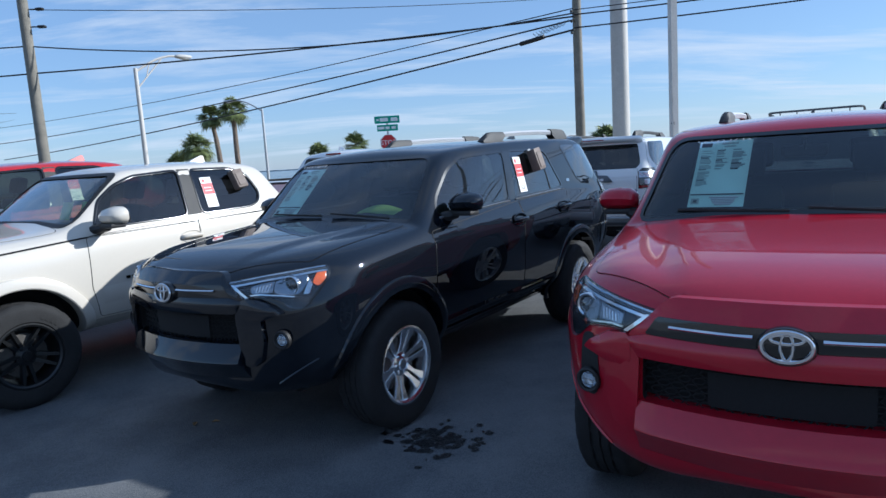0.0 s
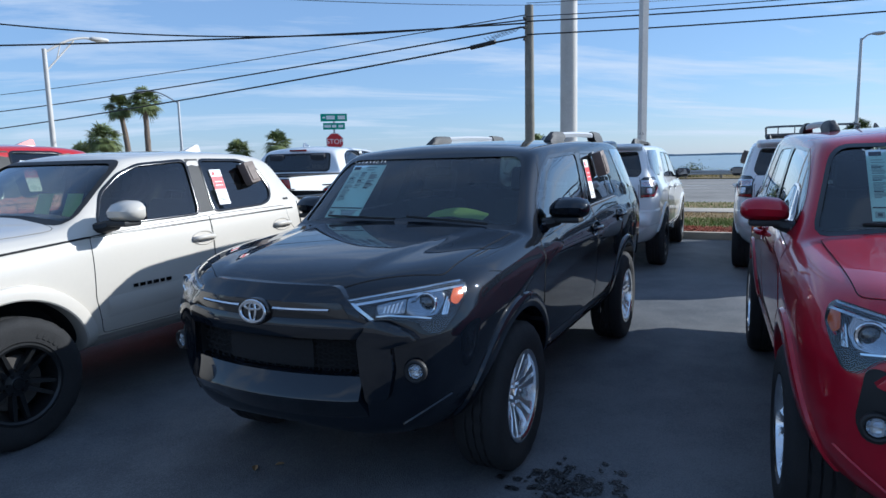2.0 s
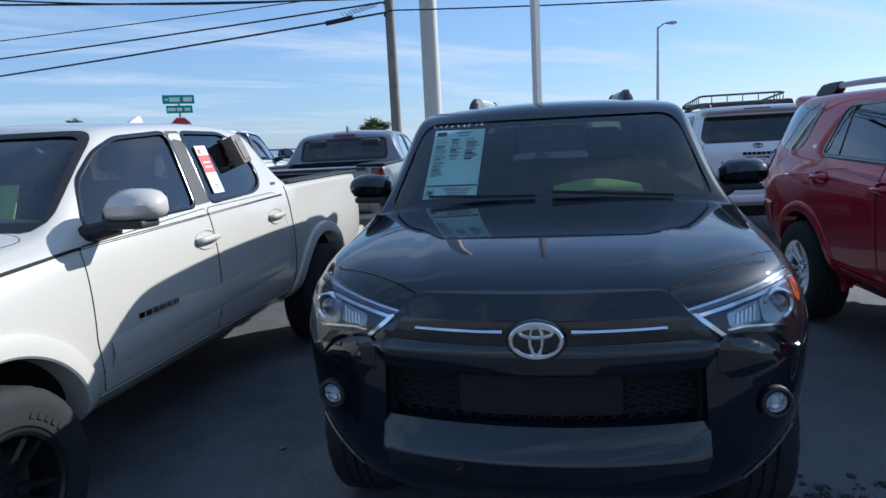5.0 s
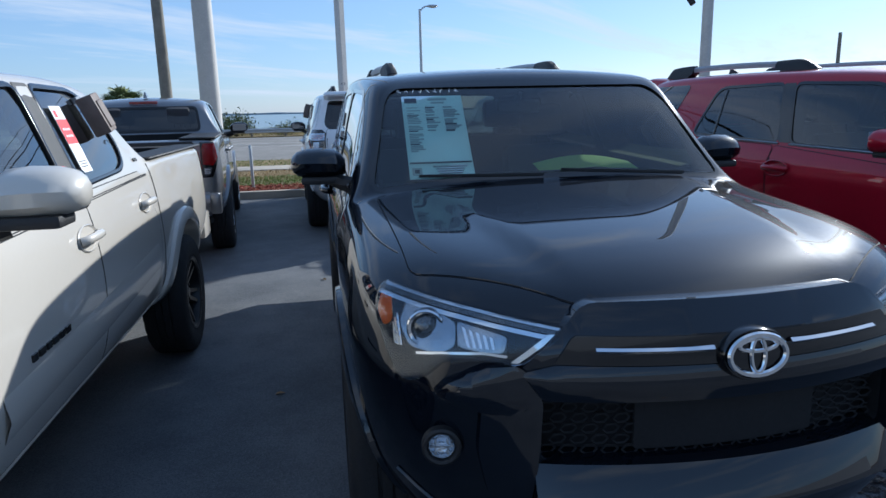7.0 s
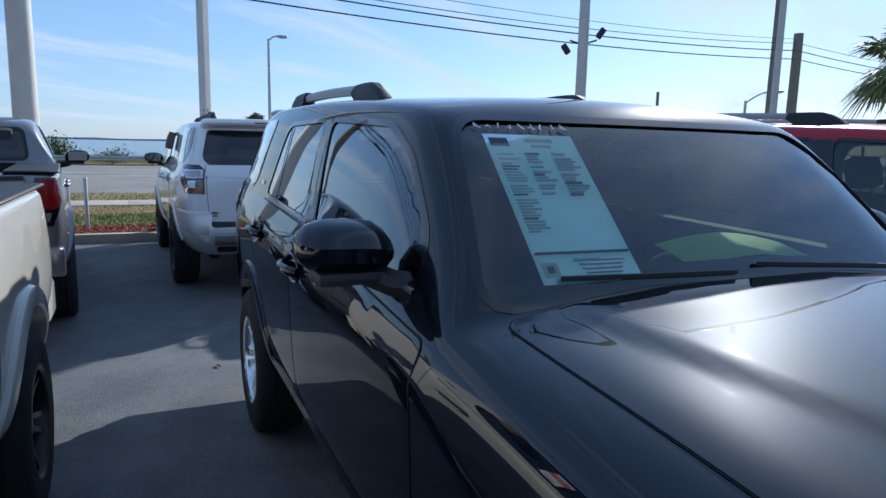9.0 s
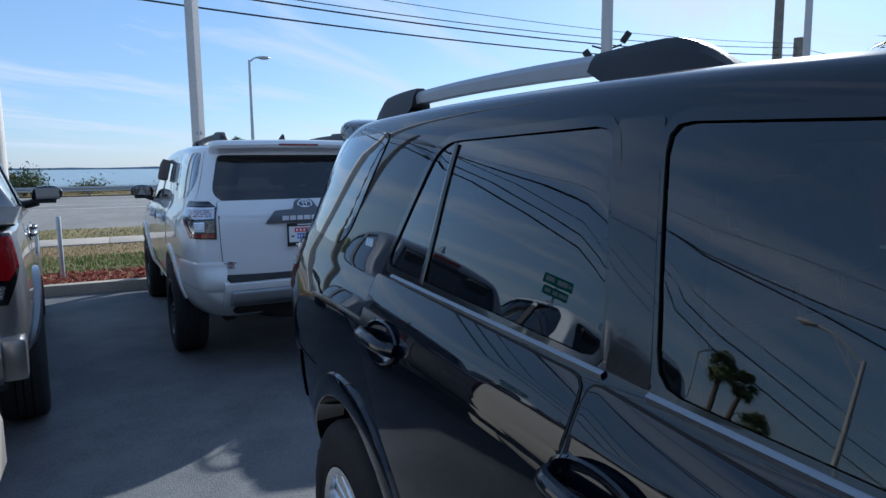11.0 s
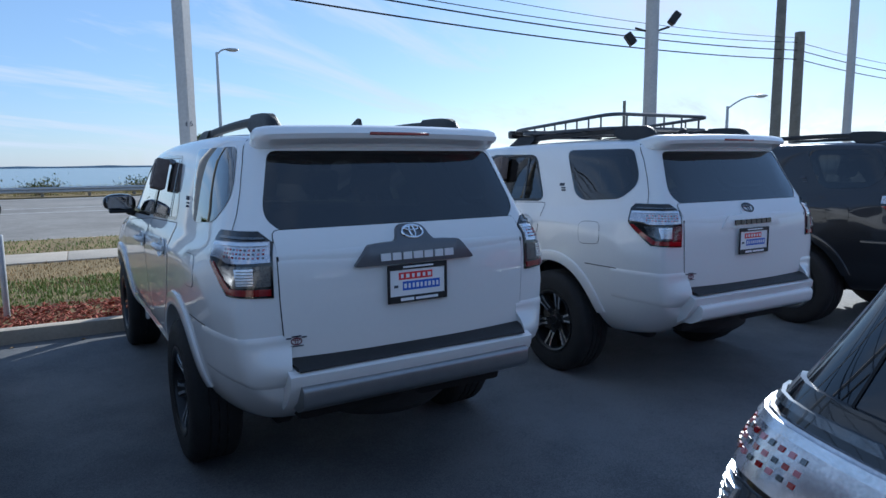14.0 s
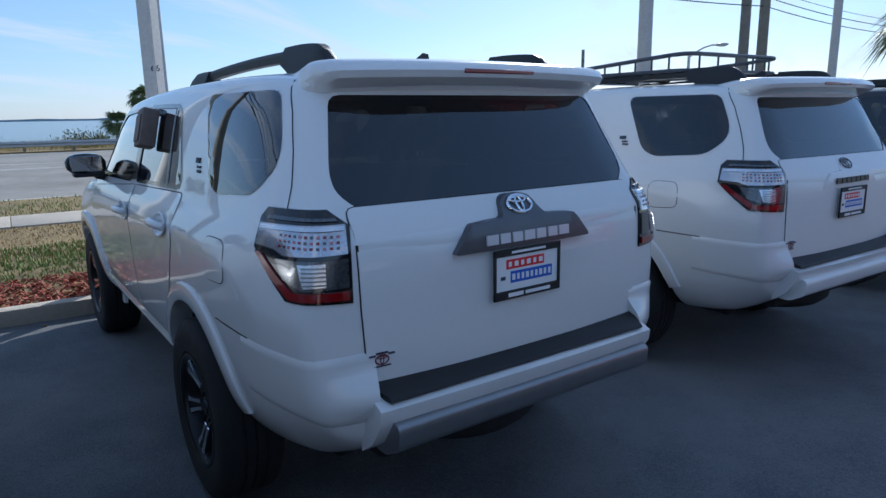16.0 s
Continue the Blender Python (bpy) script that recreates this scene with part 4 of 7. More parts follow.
    for sg in (1, -1):
        part("chrome_strip", sh.strip([(sg * 0.095, 1.006), (sg * 0.355, 1.003)], "F", 0.012, 0.037, 0.05, False, 0.008), M["chrome"], gs)
        fl = [(sg * a, b) for a, b in ((0.468, 0.88), (0.505, 0.945), (0.535, 0.950), (0.60, 0.895), (0.61, 0.74), (0.585, 0.62), (0.53, 0.585), (0.495, 0.60), (0.480, 0.70))]
        part("grille_cheek", sh.panel(rounded(fl, 0.02), "F", 0.030, 0.06, 0.05, False, 0.004), P, car)
        wing = [(sg * a, b) for a, b in ((0.500, 0.945), (0.500, 0.860), (0.535, 0.838), (0.600, 0.842), (0.700, 0.872), (0.670, 0.905), (0.585, 0.952), (0.520, 0.960))]
        part("bumper_wing", sh.panel(rounded(wing, 0.008), "F", 0.034, 0.04, 0.04, False, 0.006), P, car)
    bar = [(-0.470, 0.882), (-0.515, 0.945), (-0.44, 0.968), (0.44, 0.968), (0.515, 0.945), (0.470, 0.882)]
    part("grille_bar", sh.panel(rounded(bar, 0.012), "F", 0.034, 0.05, 0.03, False, 0.010), P, gs)
    # the badge stands on a dark oval
    fm = on_view(sh, "F", 0, 0.99, 0.050)
    fm = Matrix.Translation(fm.translation) @ pose(0, 0, 0, 0, -6, 0)
    bm = bmesh.new()
    lathe(bm, [(0.0, 0.004), (0.082, 0.0), (0.088, -0.012), (0.088, -0.05)], 36, "x")
    for v in bm.verts:
        v.co.z *= 0.72
    bd = part("badge_base", bm, M["gloss_black"], car)
    bd.matrix_basis = fm
    e = part("badge", rings_emblem(0.84), M["chrome"], bd, "chrome oval badge")
    e.location = (0.006, 0, 0)
    bm = bmesh.new()
    for iz in range(6):
        z = 0.728 + iz * 0.028
        for iy in range(-9, 10):
            y = iy * 0.05 + (0.025 if iz % 2 else 0)
            hit, _ = sh.at("F", y, z)
            hexa = [Vector((hit.x - 0.035, y + 0.022 * math.cos(a), z + 0.013 * math.sin(a))) for a in np.linspace(0, 2 * math.pi, 7)]
            tube(bm, hexa, 0.0035, 4, caps=False)
    part("grille_mesh", bm, M["under"], car)
    bm = sh.panel(rounded([(-0.52, 0.69), (-0.52, 0.90), (0.52, 0.90), (0.52, 0.69)], 0.02), "F", -0.055, 0.0, 0.08)
    part("grille_back", bm, M["under"], car)
    bm = sh.panel(rounded([(-0.25, 0.73), (-0.25, 0.855), (0.25, 0.855), (0.25, 0.73)], 0.01), "F", -0.028, 0.01, 0.08)
    part("plate_mount", bm, M["under"], car)
    part("bumper_tray", tray_mesh(sh), P, car)
    # rear: tailgate, garnish, plate, bumper
    TG = [(-0.63, 0.79), (-0.645, 1.05), (-0.65, 1.345), (0.65, 1.345), (0.645, 1.05), (0.63, 0.79)]
    tg = part("tailgate", ts.panel(rounded(TG, 0.03), "B", 0.006, 0.012, 0.08), P, car)
    part("tailgate_gap", ts.strip(rounded(TG, 0.03), "B", 0.010, 0.0015, 0.06, True), M["seam"], tg)
    GA = [(-0.32, 1.170), (-0.245, 1.25), (-0.09, 1.255), (-0.075, 1.31), (-0.045, 1.33), (0.045, 1.33), (0.075, 1.31), (0.09, 1.255), (0.245, 1.25), (0.32, 1.170)]
    gp = part("tailgate_garnish", ts.panel(rounded(GA, 0.02), "B", 0.012 if dark_back else 0.03, 0.03, 0.05), M["garnish"] if not dark_back else P, tg)
    fm = on_view(ts, "B", 0, 1.29, 0.018 if dark_back else 0.036)
    e = part("badge", rings_emblem(0.64), M["chrome"] if not dark_back else M["gloss_black"], gp)
    e.matrix_basis = fm
    fm = on_view(ts, "B", 0, 1.205, 0.014 if dark_back else 0.032)
    for i in range(7):
        e = part("badge_bar", bars_mesh([(-0.168 + 0.056 * i, 0, 0.044 if i % 3 else 0.049, 0.034)], 0.005), M["badge_silver"] if not dark_back else M["gloss_black"], gp, smooth=False)
        e.matrix_basis = fm
    fm = on_view(ts, "B", 0, 1.075, 0.022)
    sheet([(-0.01, 0.035, 0.18, 0.034, M["label_red"]), (0.02, -0.012, 0.20, 0.042, M["label_blue"]), *[(-0.082 + 0.029 * i, 0.035, 0.018 if i % 2 else 0.014, 0.018, M["label_white"]) for i in range(6)], *[(-0.066 + 0.0215 * i, -0.012, 0.011 if i % 3 else 0.014, 0.022, M["label_white"]) for i in range(9)], (-0.115, -0.012, 0.02, 0.012, M["ink"])], "plate", tg, fm, 0.30, 0.15, M["label_white"], "white dealer plate with red and blue bars")
    bm = bmesh.new()
    for lo, hi in (((0, -0.16, 0.065), (0.008, 0.16, 0.09)), ((0, -0.16, -0.09), (0.008, 0.16, -0.058)), ((0, -0.16, -0.09), (0.008, -0.146, 0.09)), ((0, 0.146, -0.09), (0.008, 0.16, 0.09))):
        box(bm, lo, hi, 0.003)
    e = part("plate_frame", bm, M["plastic"], tg, "black plate frame with pale writing bars")
    e.matrix_basis = fm
    for q in ((0.045, -0.074, 0.12, 0.012), (-0.06, -0.074, 0.07, 0.014), (0, 0.078, 0.16, 0.008)):
        part("writing_bar", bars_mesh([q], 0.0095), M["label_white"], e, smooth=False)
    # oval dealer mark low on the tailgate: plain shapes
    fm = on_view(ts, "B", 0.585, 0.868, 0.008)
    e = part("dealer_mark", rings_emblem(0.27), M["mark_ink"], tg)
    e.matrix_basis = fm
    for q in ((-0.034, 0.016, 0.022, 0.006), (0, 0.022, 0.042, 0.006), (0.034, 0.016, 0.022, 0.006), (0, -0.021, 0.06, 0.004)):
        e = part("mark_bar", bars_mesh([q], 0.002), M["ink"], tg, smooth=False)
        e.matrix_basis = fm
    part("rear_bumper", bumper_mesh(), P, car)
    for sg in (1, -1):
        part("bumper_corner", bumper_corner(ts, sg), P, car)
    bm = prism(rounded([(-2.37, 0.822), (-2.43, 0.797), (-2.512, 0.764), (-2.52, 0.75), (-2.37, 0.755)], 0.006), "y", -0.635, 0.635)
    for v in bm.verts:
        if v.co.x < -2.45:
            v.co.y *= 0.95
    part("bumper_pad", bm, M["plastic"], car)
    bm = prism(rounded([(-2.535, 0.690), (-2.558, 0.675), (-2.552, 0.60), (-2.47, 0.555), (-2.40, 0.555), (-2.40, 0.690)], 0.02), "y", -0.60, 0.60)
    for v in bm.verts:
        v.co.x += 0.10 * max(0.0, (abs(v.co.y) - 0.53) / 0.38) ** 2.0
    part("bumper_insert", bm, M["grey_metal"] if not dark_back else P, car, "satin grey lower bumper bar" if not dark_back else "lower lip of the bumper in body colour")
    # spoiler over the rear glass, with its stop lamp
    sp = part("spoiler", spoiler_mesh(sh), P, car)
    bm = bmesh.new()
    box(bm, (-2.326, -0.16, 1.752), (-2.29, 0.16, 1.767), 0.004)
    part("stop_lamp", bm, M["red_lens"], sp)
    bm = prism([(-1.66, 1.785), (-1.87, 1.78), (-1.862, 1.856), (-1.84, 1.862)], "y", -0.02, 0.02)
    for v in bm.verts:
        if v.co.z > 1.82:
            v.co.y *= 0.3
    part("aerial_fin", bm, P if P.name == "black_paint" else M["plastic"], car)
    # fuel flap on the left
    fl = rounded([(-1.69, 1.19), (-1.89, 1.195), (-1.905, 1.045), (-1.695, 1.03)], 0.05)
    q = part("fuel_flap", sh.panel(fl, "L", 0.004, 0.006, 0.05), P, car)
    part("flap_gap", sh.strip(fl, "L", 0.007, 0.0018, 0.03, True), M["seam"], q)
    for view in ("L", "R"):
        part("pillar_seam", sh.strip([(-2.02, 1.735), (-2.10, 1.63), (-2.165, 1.51), (-2.215, 1.40), (-2.235, 1.33)], view, 0.004, 0.0014, 0.03, False), M["seam"], car)
        part("bumper_gap", ts.strip([(-1.76, 0.90), (-2.06, 0.90)], view, 0.006, 0.0018, 0.03, False), M["seam"], car)
        fm = on_view(sh, view, *((-1.335, 1.375) if chrome_rail else (-1.40, 1.425)), 0.002)
        e = part("side_badge", bars_mesh([(-0.021, 0, 0.016, 0.024), (0, 0, 0.016, 0.024), (0.021, 0, 0.016, 0.024)] if chrome_rail else [(-0.01, 0.022, 0.05, 0.022), (0.012, -0.004, 0.045, 0.010), (0.02, -0.022, 0.045, 0.012)], 0.004), M["chrome"] if chrome_rail else M["ink"], car, "small badge bars", False)
        e.matrix_basis = fm
    if "sheet" in stickers:
        fm = on_view(sh, "F", *sheet_at, -0.016)
        price_sheet(car, fm)
        fm = on_view(sh, "F", sheet_at[0], 1.640, 0.002)
        e = part("stock_marks", chalk_mesh(), M["chalk"], car, "chalk marks on the glass", False)
        e.matrix_basis = fm
    if "mat" in stickers:
        bm = bmesh.new()
        for i in range(8):
            box(bm, (0.72, 0.03 + 0.055 * i, 1.276), (0.885, 0.03 + 0.055 * (i + 1), 1.279))
        bmesh.ops.remove_doubles(bm, verts=bm.verts, dist=0.0005)
        for v in bm.verts:
            v.co.z += 0.035 * math.sin((v.co.y - 0.03) * 7.1) + 0.25 * (0.80 - v.co.x)
            v.co.x += 0.2 * (v.co.y - 0.25)
        part("dash_paper", bm, M["paper_green"], car, "pale green paper lying on the dashboard")
    for view in [k for k in stickers if k in ("L", "R")]:
        window_label(sh, car, view, -0.43, 1.475)
    # spare wheel, and a dark box added to deepen the shade under the tail
    child("spare_wheel", shared("spare", spare_mesh, M["rubber"]), car, pose(-1.98, 0, 0.50))
    bm = bmesh.new()
    box(bm, (-2.36, -0.56, 0.47), (-2.20, 0.56, 0.57), 0.03, seg=2)
    part("valance", bm, M["under"], car)
    # underside: axles, exhaust, spare wheel
    bm = bmesh.new()
    tube(bm, [(-1.395, -0.75, 0.38), (-1.395, 0.75, 0.38)], 0.045, 10)
    tube(bm, [(1.395, -0.75, 0.38), (1.395, 0.75, 0.38)], 0.035, 10)
    tube(bm, [(0.6, 0.1, 0.40), (-1.0, -0.35, 0.42), (-1.9, -0.42, 0.42), (-2.15, -0.46, 0.43)], 0.035, 10)
    ellipsoid(bm, (-1.395, 0.05, 0.38), (0.15, 0.14, 0.14))
    box(bm, (-2.1, -0.60, 0.36), (2.0, -0.50, 0.44), 0.02)
    box(bm, (-2.1, 0.50, 0.36), (2.0, 0.60, 0.44), 0.02)
    part("chassis", bm, M["under"], car)
    for o in car.children:
        if o.name.split(".")[0] in TAIL_PARTS:
            o.location.z += TAIL_DROP
    return car


def spare_mesh():
    bm = bmesh.new()
    lathe(bm, [(0.10, -0.06), (0.22, -0.10), (0.33, -0.12), (0.375, -0.08), (0.385, 0.0), (0.375, 0.08), (0.33, 0.12), (0.10, 0.10)], 32, "z", True)
    bmesh.ops.recalc_face_normals(bm, faces=bm.faces)
    return bm


def dome(p):
    """The raised middle of the bonnet, with a soft step down to each side."""
    edge = 0.60 - 0.24 * (p.x - 1.05) / 1.15
    t = min(1.0, max(0.0, (abs(p.y) - edge + 0.03) / 0.06))
    fade = min(1.0, max(0.0, (2.24 - p.x) / 0.25)) * min(1.0, max(0.0, (p.x - 1.06) / 0.08))
    return 0.012 * fade * (1 - t * t * (3 - 2 * t))


def chalk_mesh():
    """A row of hand-drawn marks."""
    bm = bmesh.new()
    rg = random.Random(9)
    for i in range(9):
        a = -0.13 + 0.032 * i
        pts = [Vector((0.0, a + rg.uniform(-0.010, 0.010), rg.uniform(-0.014, 0.014))) for _ in range(4)]
        tube(bm, pts, 0.0016, 4)
    return bm


def mirror_mesh(sg, k=1.0, at=(0.0, 0.0, 0.0)):
    """A wedge-shaped door mirror case: flat towards the rear, its nose drawn in and its outer end tapered."""
    bm = bmesh.new()
    rings = []
    for y, x0, x1, z0, z1 in ((0.850, 0.668, 0.735, 1.292, 1.355), (0.868, 0.650, 0.762, 1.276, 1.378), (0.900, 0.645, 0.782, 1.270, 1.398), (0.960, 0.643, 0.790, 1.270, 1.405),
                              (1.020, 0.643, 0.782, 1.274, 1.402), (1.058, 0.645, 0.762, 1.284, 1.390), (1.078, 0.650, 0.735, 1.300, 1.372), (1.086, 0.660, 0.705, 1.318, 1.354)):
        cz, h = (z0 + z1) / 2, (z1 - z0) / 2
        prof = [(x0, z0 + 0.3 * h), (x0, z1 - 0.3 * h), (x0 + 0.012, z1 - 0.04 * h), (x0 + 0.35 * (x1 - x0), z1), (x0 + 0.75 * (x1 - x0), z1 - 0.30 * h), (x1, cz + 0.1 * h),
                (x0 + 0.93 * (x1 - x0), cz - 0.45 * h), (x0 + 0.6 * (x1 - x0), z0 + 0.06 * h), (x0 + 0.012, z0)]
        rings.append([bm.verts.new((at[0] + 0.71 + k * (x - 0.71), sg * (at[1] + 0.85 + k * (y - 0.85)), at[2] + 1.33 + k * (z - 1.33))) for x, z in prof])
    for p, q in zip(rings, rings[1:]):
        for j in range(len(p)):
            bm.faces.new((p[j], p[(j + 1) % len(p)], q[(j + 1) % len(q)], q[j]))
    bm.faces.new(rings[0])
    bm.faces.new(rings[-1])
    bmesh.ops.subdivide_edges(bm, edges=bm.edges, cuts=1, smooth=0.25, use_grid_fill=True)
    bmesh.ops.recalc_face_normals(bm, faces=bm.faces)
    return bm


def rail_mesh(sh, sg):
    bm = bmesh.new()
    rows = []
    for i in range(29):
        x = -0.42 - 1.56 * i / 28
        hit, _ = sh.at("T", x, sg * 0.51)
        z = hit.z + 0.038 + 0.022 * i / 28 + 0.008 * math.sin(math.pi * i / 28)
        rows.append([bm.verts.new((x, sg * (0.51 + dy), z + dz)) for dy, dz in ((-0.018, -0.022), (-0.021, 0.006), (-0.010, 0.021), (0.010, 0.021), (0.021, 0.006), (0.018, -0.022))])
    for a, b in zip(rows, rows[1:]):
        for j in range(6):
            bm.faces.new((a[j], a[(j + 1) % 6], b[(j + 1) % 6], b[j]))
    bm.faces.new(rows[0])
    bm.faces.new(rows[-1])
    bmesh.ops.recalc_face_normals(bm, faces=bm.faces)
    return bm


def foot_mesh(sh, sg, x0, x1):
    """A rail's foot: steep at its free end x0, flat-topped, running out under the rail at x1."""
    bm = bmesh.new()
    rows = []
    n = 14
    for i in range(n + 1):
        t = i / n
        x = x0 + (x1 - x0) * t
        hit, _ = sh.at("T", x, sg * 0.51)
        up = min(1.0, t / (0.42 if x0 > -1 else 0.28))
        h = (0.062 if x0 > -1 else 0.088) * (1 - (1 - up) ** 1.8) + 0.006 + 0.004 * math.sin(math.pi * t)
        low = -0.012 + (0.040 * max(0.0, (t - 0.8) / 0.2))
        z = hit.z
        rows.append([bm.verts.new((x, sg * (0.51 + dy), z + dz)) for dy, dz in ((-0.036, low), (-0.029, h * 0.72), (-0.014, h), (0.014, h), (0.029, h * 0.72), (0.038, low))])
    for a, b in zip(rows, rows[1:]):
        for j in range(6):
            bm.faces.new((a[j], a[(j + 1) % 6], b[(j + 1) % 6], b[j]))
    bm.faces.new(rows[0])
    bm.faces.new(rows[-1])
    bmesh.ops.recalc_face_normals(bm, faces=bm.faces)
    return bm


def tray_mesh(sh):
    """The wide lip under the grille, standing out from the bumper."""
    bm = bmesh.new()
    rows = []
    for i in range(25):
        y = -0.495 + 0.99 * i / 24
        hit, _ = sh.at("F", y, 0.70)
        x = hit.x
        k = 1 - max(0, (abs(y) - 0.46) / 0.035) * 0.12
        rows.append([bm.verts.new(p) for p in ((x - 0.06, y, 0.722), (x + 0.018, y, 0.714), (x + 0.066 * k, y, 0.630), (x + 0.070 * k, y, 0.616), (x + 0.058 * k, y, 0.603), (x + 0.030, y, 0.58), (x - 0.03, y, 0.50), (x - 0.10, y, 0.45))])
    for a, b in zip(rows, rows[1:]):
        for j in range(len(a) - 1):
            bm.faces.new((a[j], a[j + 1], b[j + 1], b[j]))
    bm.faces.new(rows[0])
    bm.faces.new(rows[-1])
    bmesh.ops.recalc_face_normals(bm, faces=bm.faces)
    return bm


def bumper_mesh():
    """The middle of the rear bumper: a step to tread on, over a rounded lip."""
    bm = bmesh.new()
    prof = [(-2.38, 0.80), (-2.44, 0.775), (-2.51, 0.748), (-2.537, 0.735), (-2.532, 0.69), (-2.47, 0.60), (-2.40, 0.55)]
    rows = []
    for t in np.linspace(-1, 1, 25):
        sx = 0.012 * t * t
        rows.append([bm.verts.new((x + sx, 0.645 * t, z)) for x, z in prof])
    for a, b in zip(rows, rows[1:]):
        for j in range(len(prof) - 1):
            bm.faces.new((a[j], a[j + 1], b[j + 1], b[j]))
    bm.faces.new(rows[0])
    bm.faces.new(rows[-1])
    bmesh.ops.recalc_face_normals(bm, faces=bm.faces)
    return bm


def bumper_corner(sh, side):
    """One end of the rear bumper, swelling out of the body and running round to the wheel."""
    bm = bmesh.new()
    st = lambda v: (lambda c: c * c * (3 - 2 * c))(min(1.0, max(0.0, v)))
    rows = []
    for i in range(25):
        ang = 162 - 64 * i / 24
        d = Vector((math.cos(radians(ang)), side * math.sin(radians(ang)), 0))
        low = 0.635 + 0.035 * (i / 24) ** 0.8 + 0.03 * max(0.0, 1 - i / 7)
        row = []
        for j in range(15):
            z = 0.905 + (low - 0.905) * j / 14
            o = Vector((-1.95, side * 0.45, z))
            hit = sh.tree.ray_cast(o + d * 3, -d)[0]
            off = 0.007 + 0.095 * st((ang - 134) / 30) ** 1.3 * min(1.0, max(0.0, (0.85 - z) / 0.115)) * (0.25 + 0.75 * st((z - low) / 0.15))
            off -= 0.03 * st((low + 0.03 - z) / 0.03) + (0.010 if j == 0 else 0)
            row.append(bm.verts.new((hit if hit is not None else o + d * 0.45) + d * off))
        rows.append(row)
    for a, b in zip(rows, rows[1:]):
        for j in range(14):
            bm.faces.new((a[j], a[j + 1], b[j + 1], b[j]))
    # turned-in edges
    for edge in ([r[-1] for r in rows], rows[0]):
        inner = [bm.verts.new(v.co + Vector((0.08, 0, 0))) for v in edge]
        for k in range(len(edge) - 1):
            bm.faces.new((edge[k], edge[k + 1], inner[k + 1], inner[k]))
    bmesh.ops.recalc_face_normals(bm, faces=bm.faces)
    return bm


def spoiler_mesh(sh):
    """The lip over the rear glass, its ends rounded off into thick ears."""
    bm = bmesh.new()
    rows = []
    crown = sh.at("T", -1.96, 0)[0].z
    n = 44
    for i in range(n + 1):
        t = -math.cos(math.pi * i / n) if i % n else (-1.0 if i == 0 else 1.0)
        a = abs(t)
        e = 1.0 if a < 0.90 else math.sqrt(max(0.0, 1 - ((a - 0.90) / 0.10) ** 2))
        y = 0.652 * t
        roof = sh.at("T", -1.96, 0.93 * y)[0].z
        top = crown + 0.008 - 0.010 * t * t
        back = -2.325 + 0.075 * a ** 3 + 0.10 * (1 - e)
        zc = top - 0.050
        prof = ((-1.86, roof - 0.006), (-1.98, max(roof, top - 0.014) + 0.002), (-2.12, top + 0.002), (back + 0.055, top - 0.002), (back + 0.018, top - 0.014), (back, top - 0.040), (back + 0.012, top - 0.062), (back + 0.05, top - 0.078), (-2.15, top - 0.108), (-2.04, top - 0.130))
        rows.append([bm.verts.new((x, y if x < -2.0 else 0.95 * y, zc + (z - zc) * (0.42 + 0.58 * e) if x < -1.9 else z)) for x, z in prof])
    for p, q in zip(rows, rows[1:]):
        for j in range(len(p) - 1):
            bm.faces.new((p[j], p[j + 1], q[j + 1], q[j]))
    bm.faces.new(rows[0])
    bm.faces.new(rows[-1])
    bmesh.ops.recalc_face_normals(bm, faces=bm.faces)
    return bm


def fog_bezel():
    bm = bmesh.new()
    lathe(bm, [(0.066, -0.02), (0.064, 0.006), (0.056, 0.011), (0.047, 0.008), (0.042, -0.010), (0.038, -0.03)], 36, "x")
    bmesh.ops.recalc_face_normals(bm, faces=bm.faces)
    return bm


def fog_mirror():
    bm = bmesh.new()
    lathe(bm, [(0.042, -0.004), (0.030, -0.018), (0.0, -0.024)], 16, "x")
    box(bm, (-0.02, -0.038, -0.005), (-0.002, 0.038, 0.005), 0.002)
    for y in (-0.02, 0.02):
        box(bm, (-0.02, y - 0.004, -0.034), (-0.004, y + 0.004, 0.034), 0.002)
    return bm


def fog_lens():
    bm = bmesh.new()
    lathe(bm, [(0.043, -0.002), (0.030, 0.005), (0.0, 0.008)], 32, "x")
    return bm


HEAD = [(0.41, 1.052), (0.525, 0.962), (0.60, 0.968), (0.70, 0.955), (0.755, 0.897), (0.798, 0.893), (0.825, 0.965), (0.838, 1.03), (0.825, 1.075), (0.800, 1.104), (0.76, 1.102), (0.60, 1.080)]


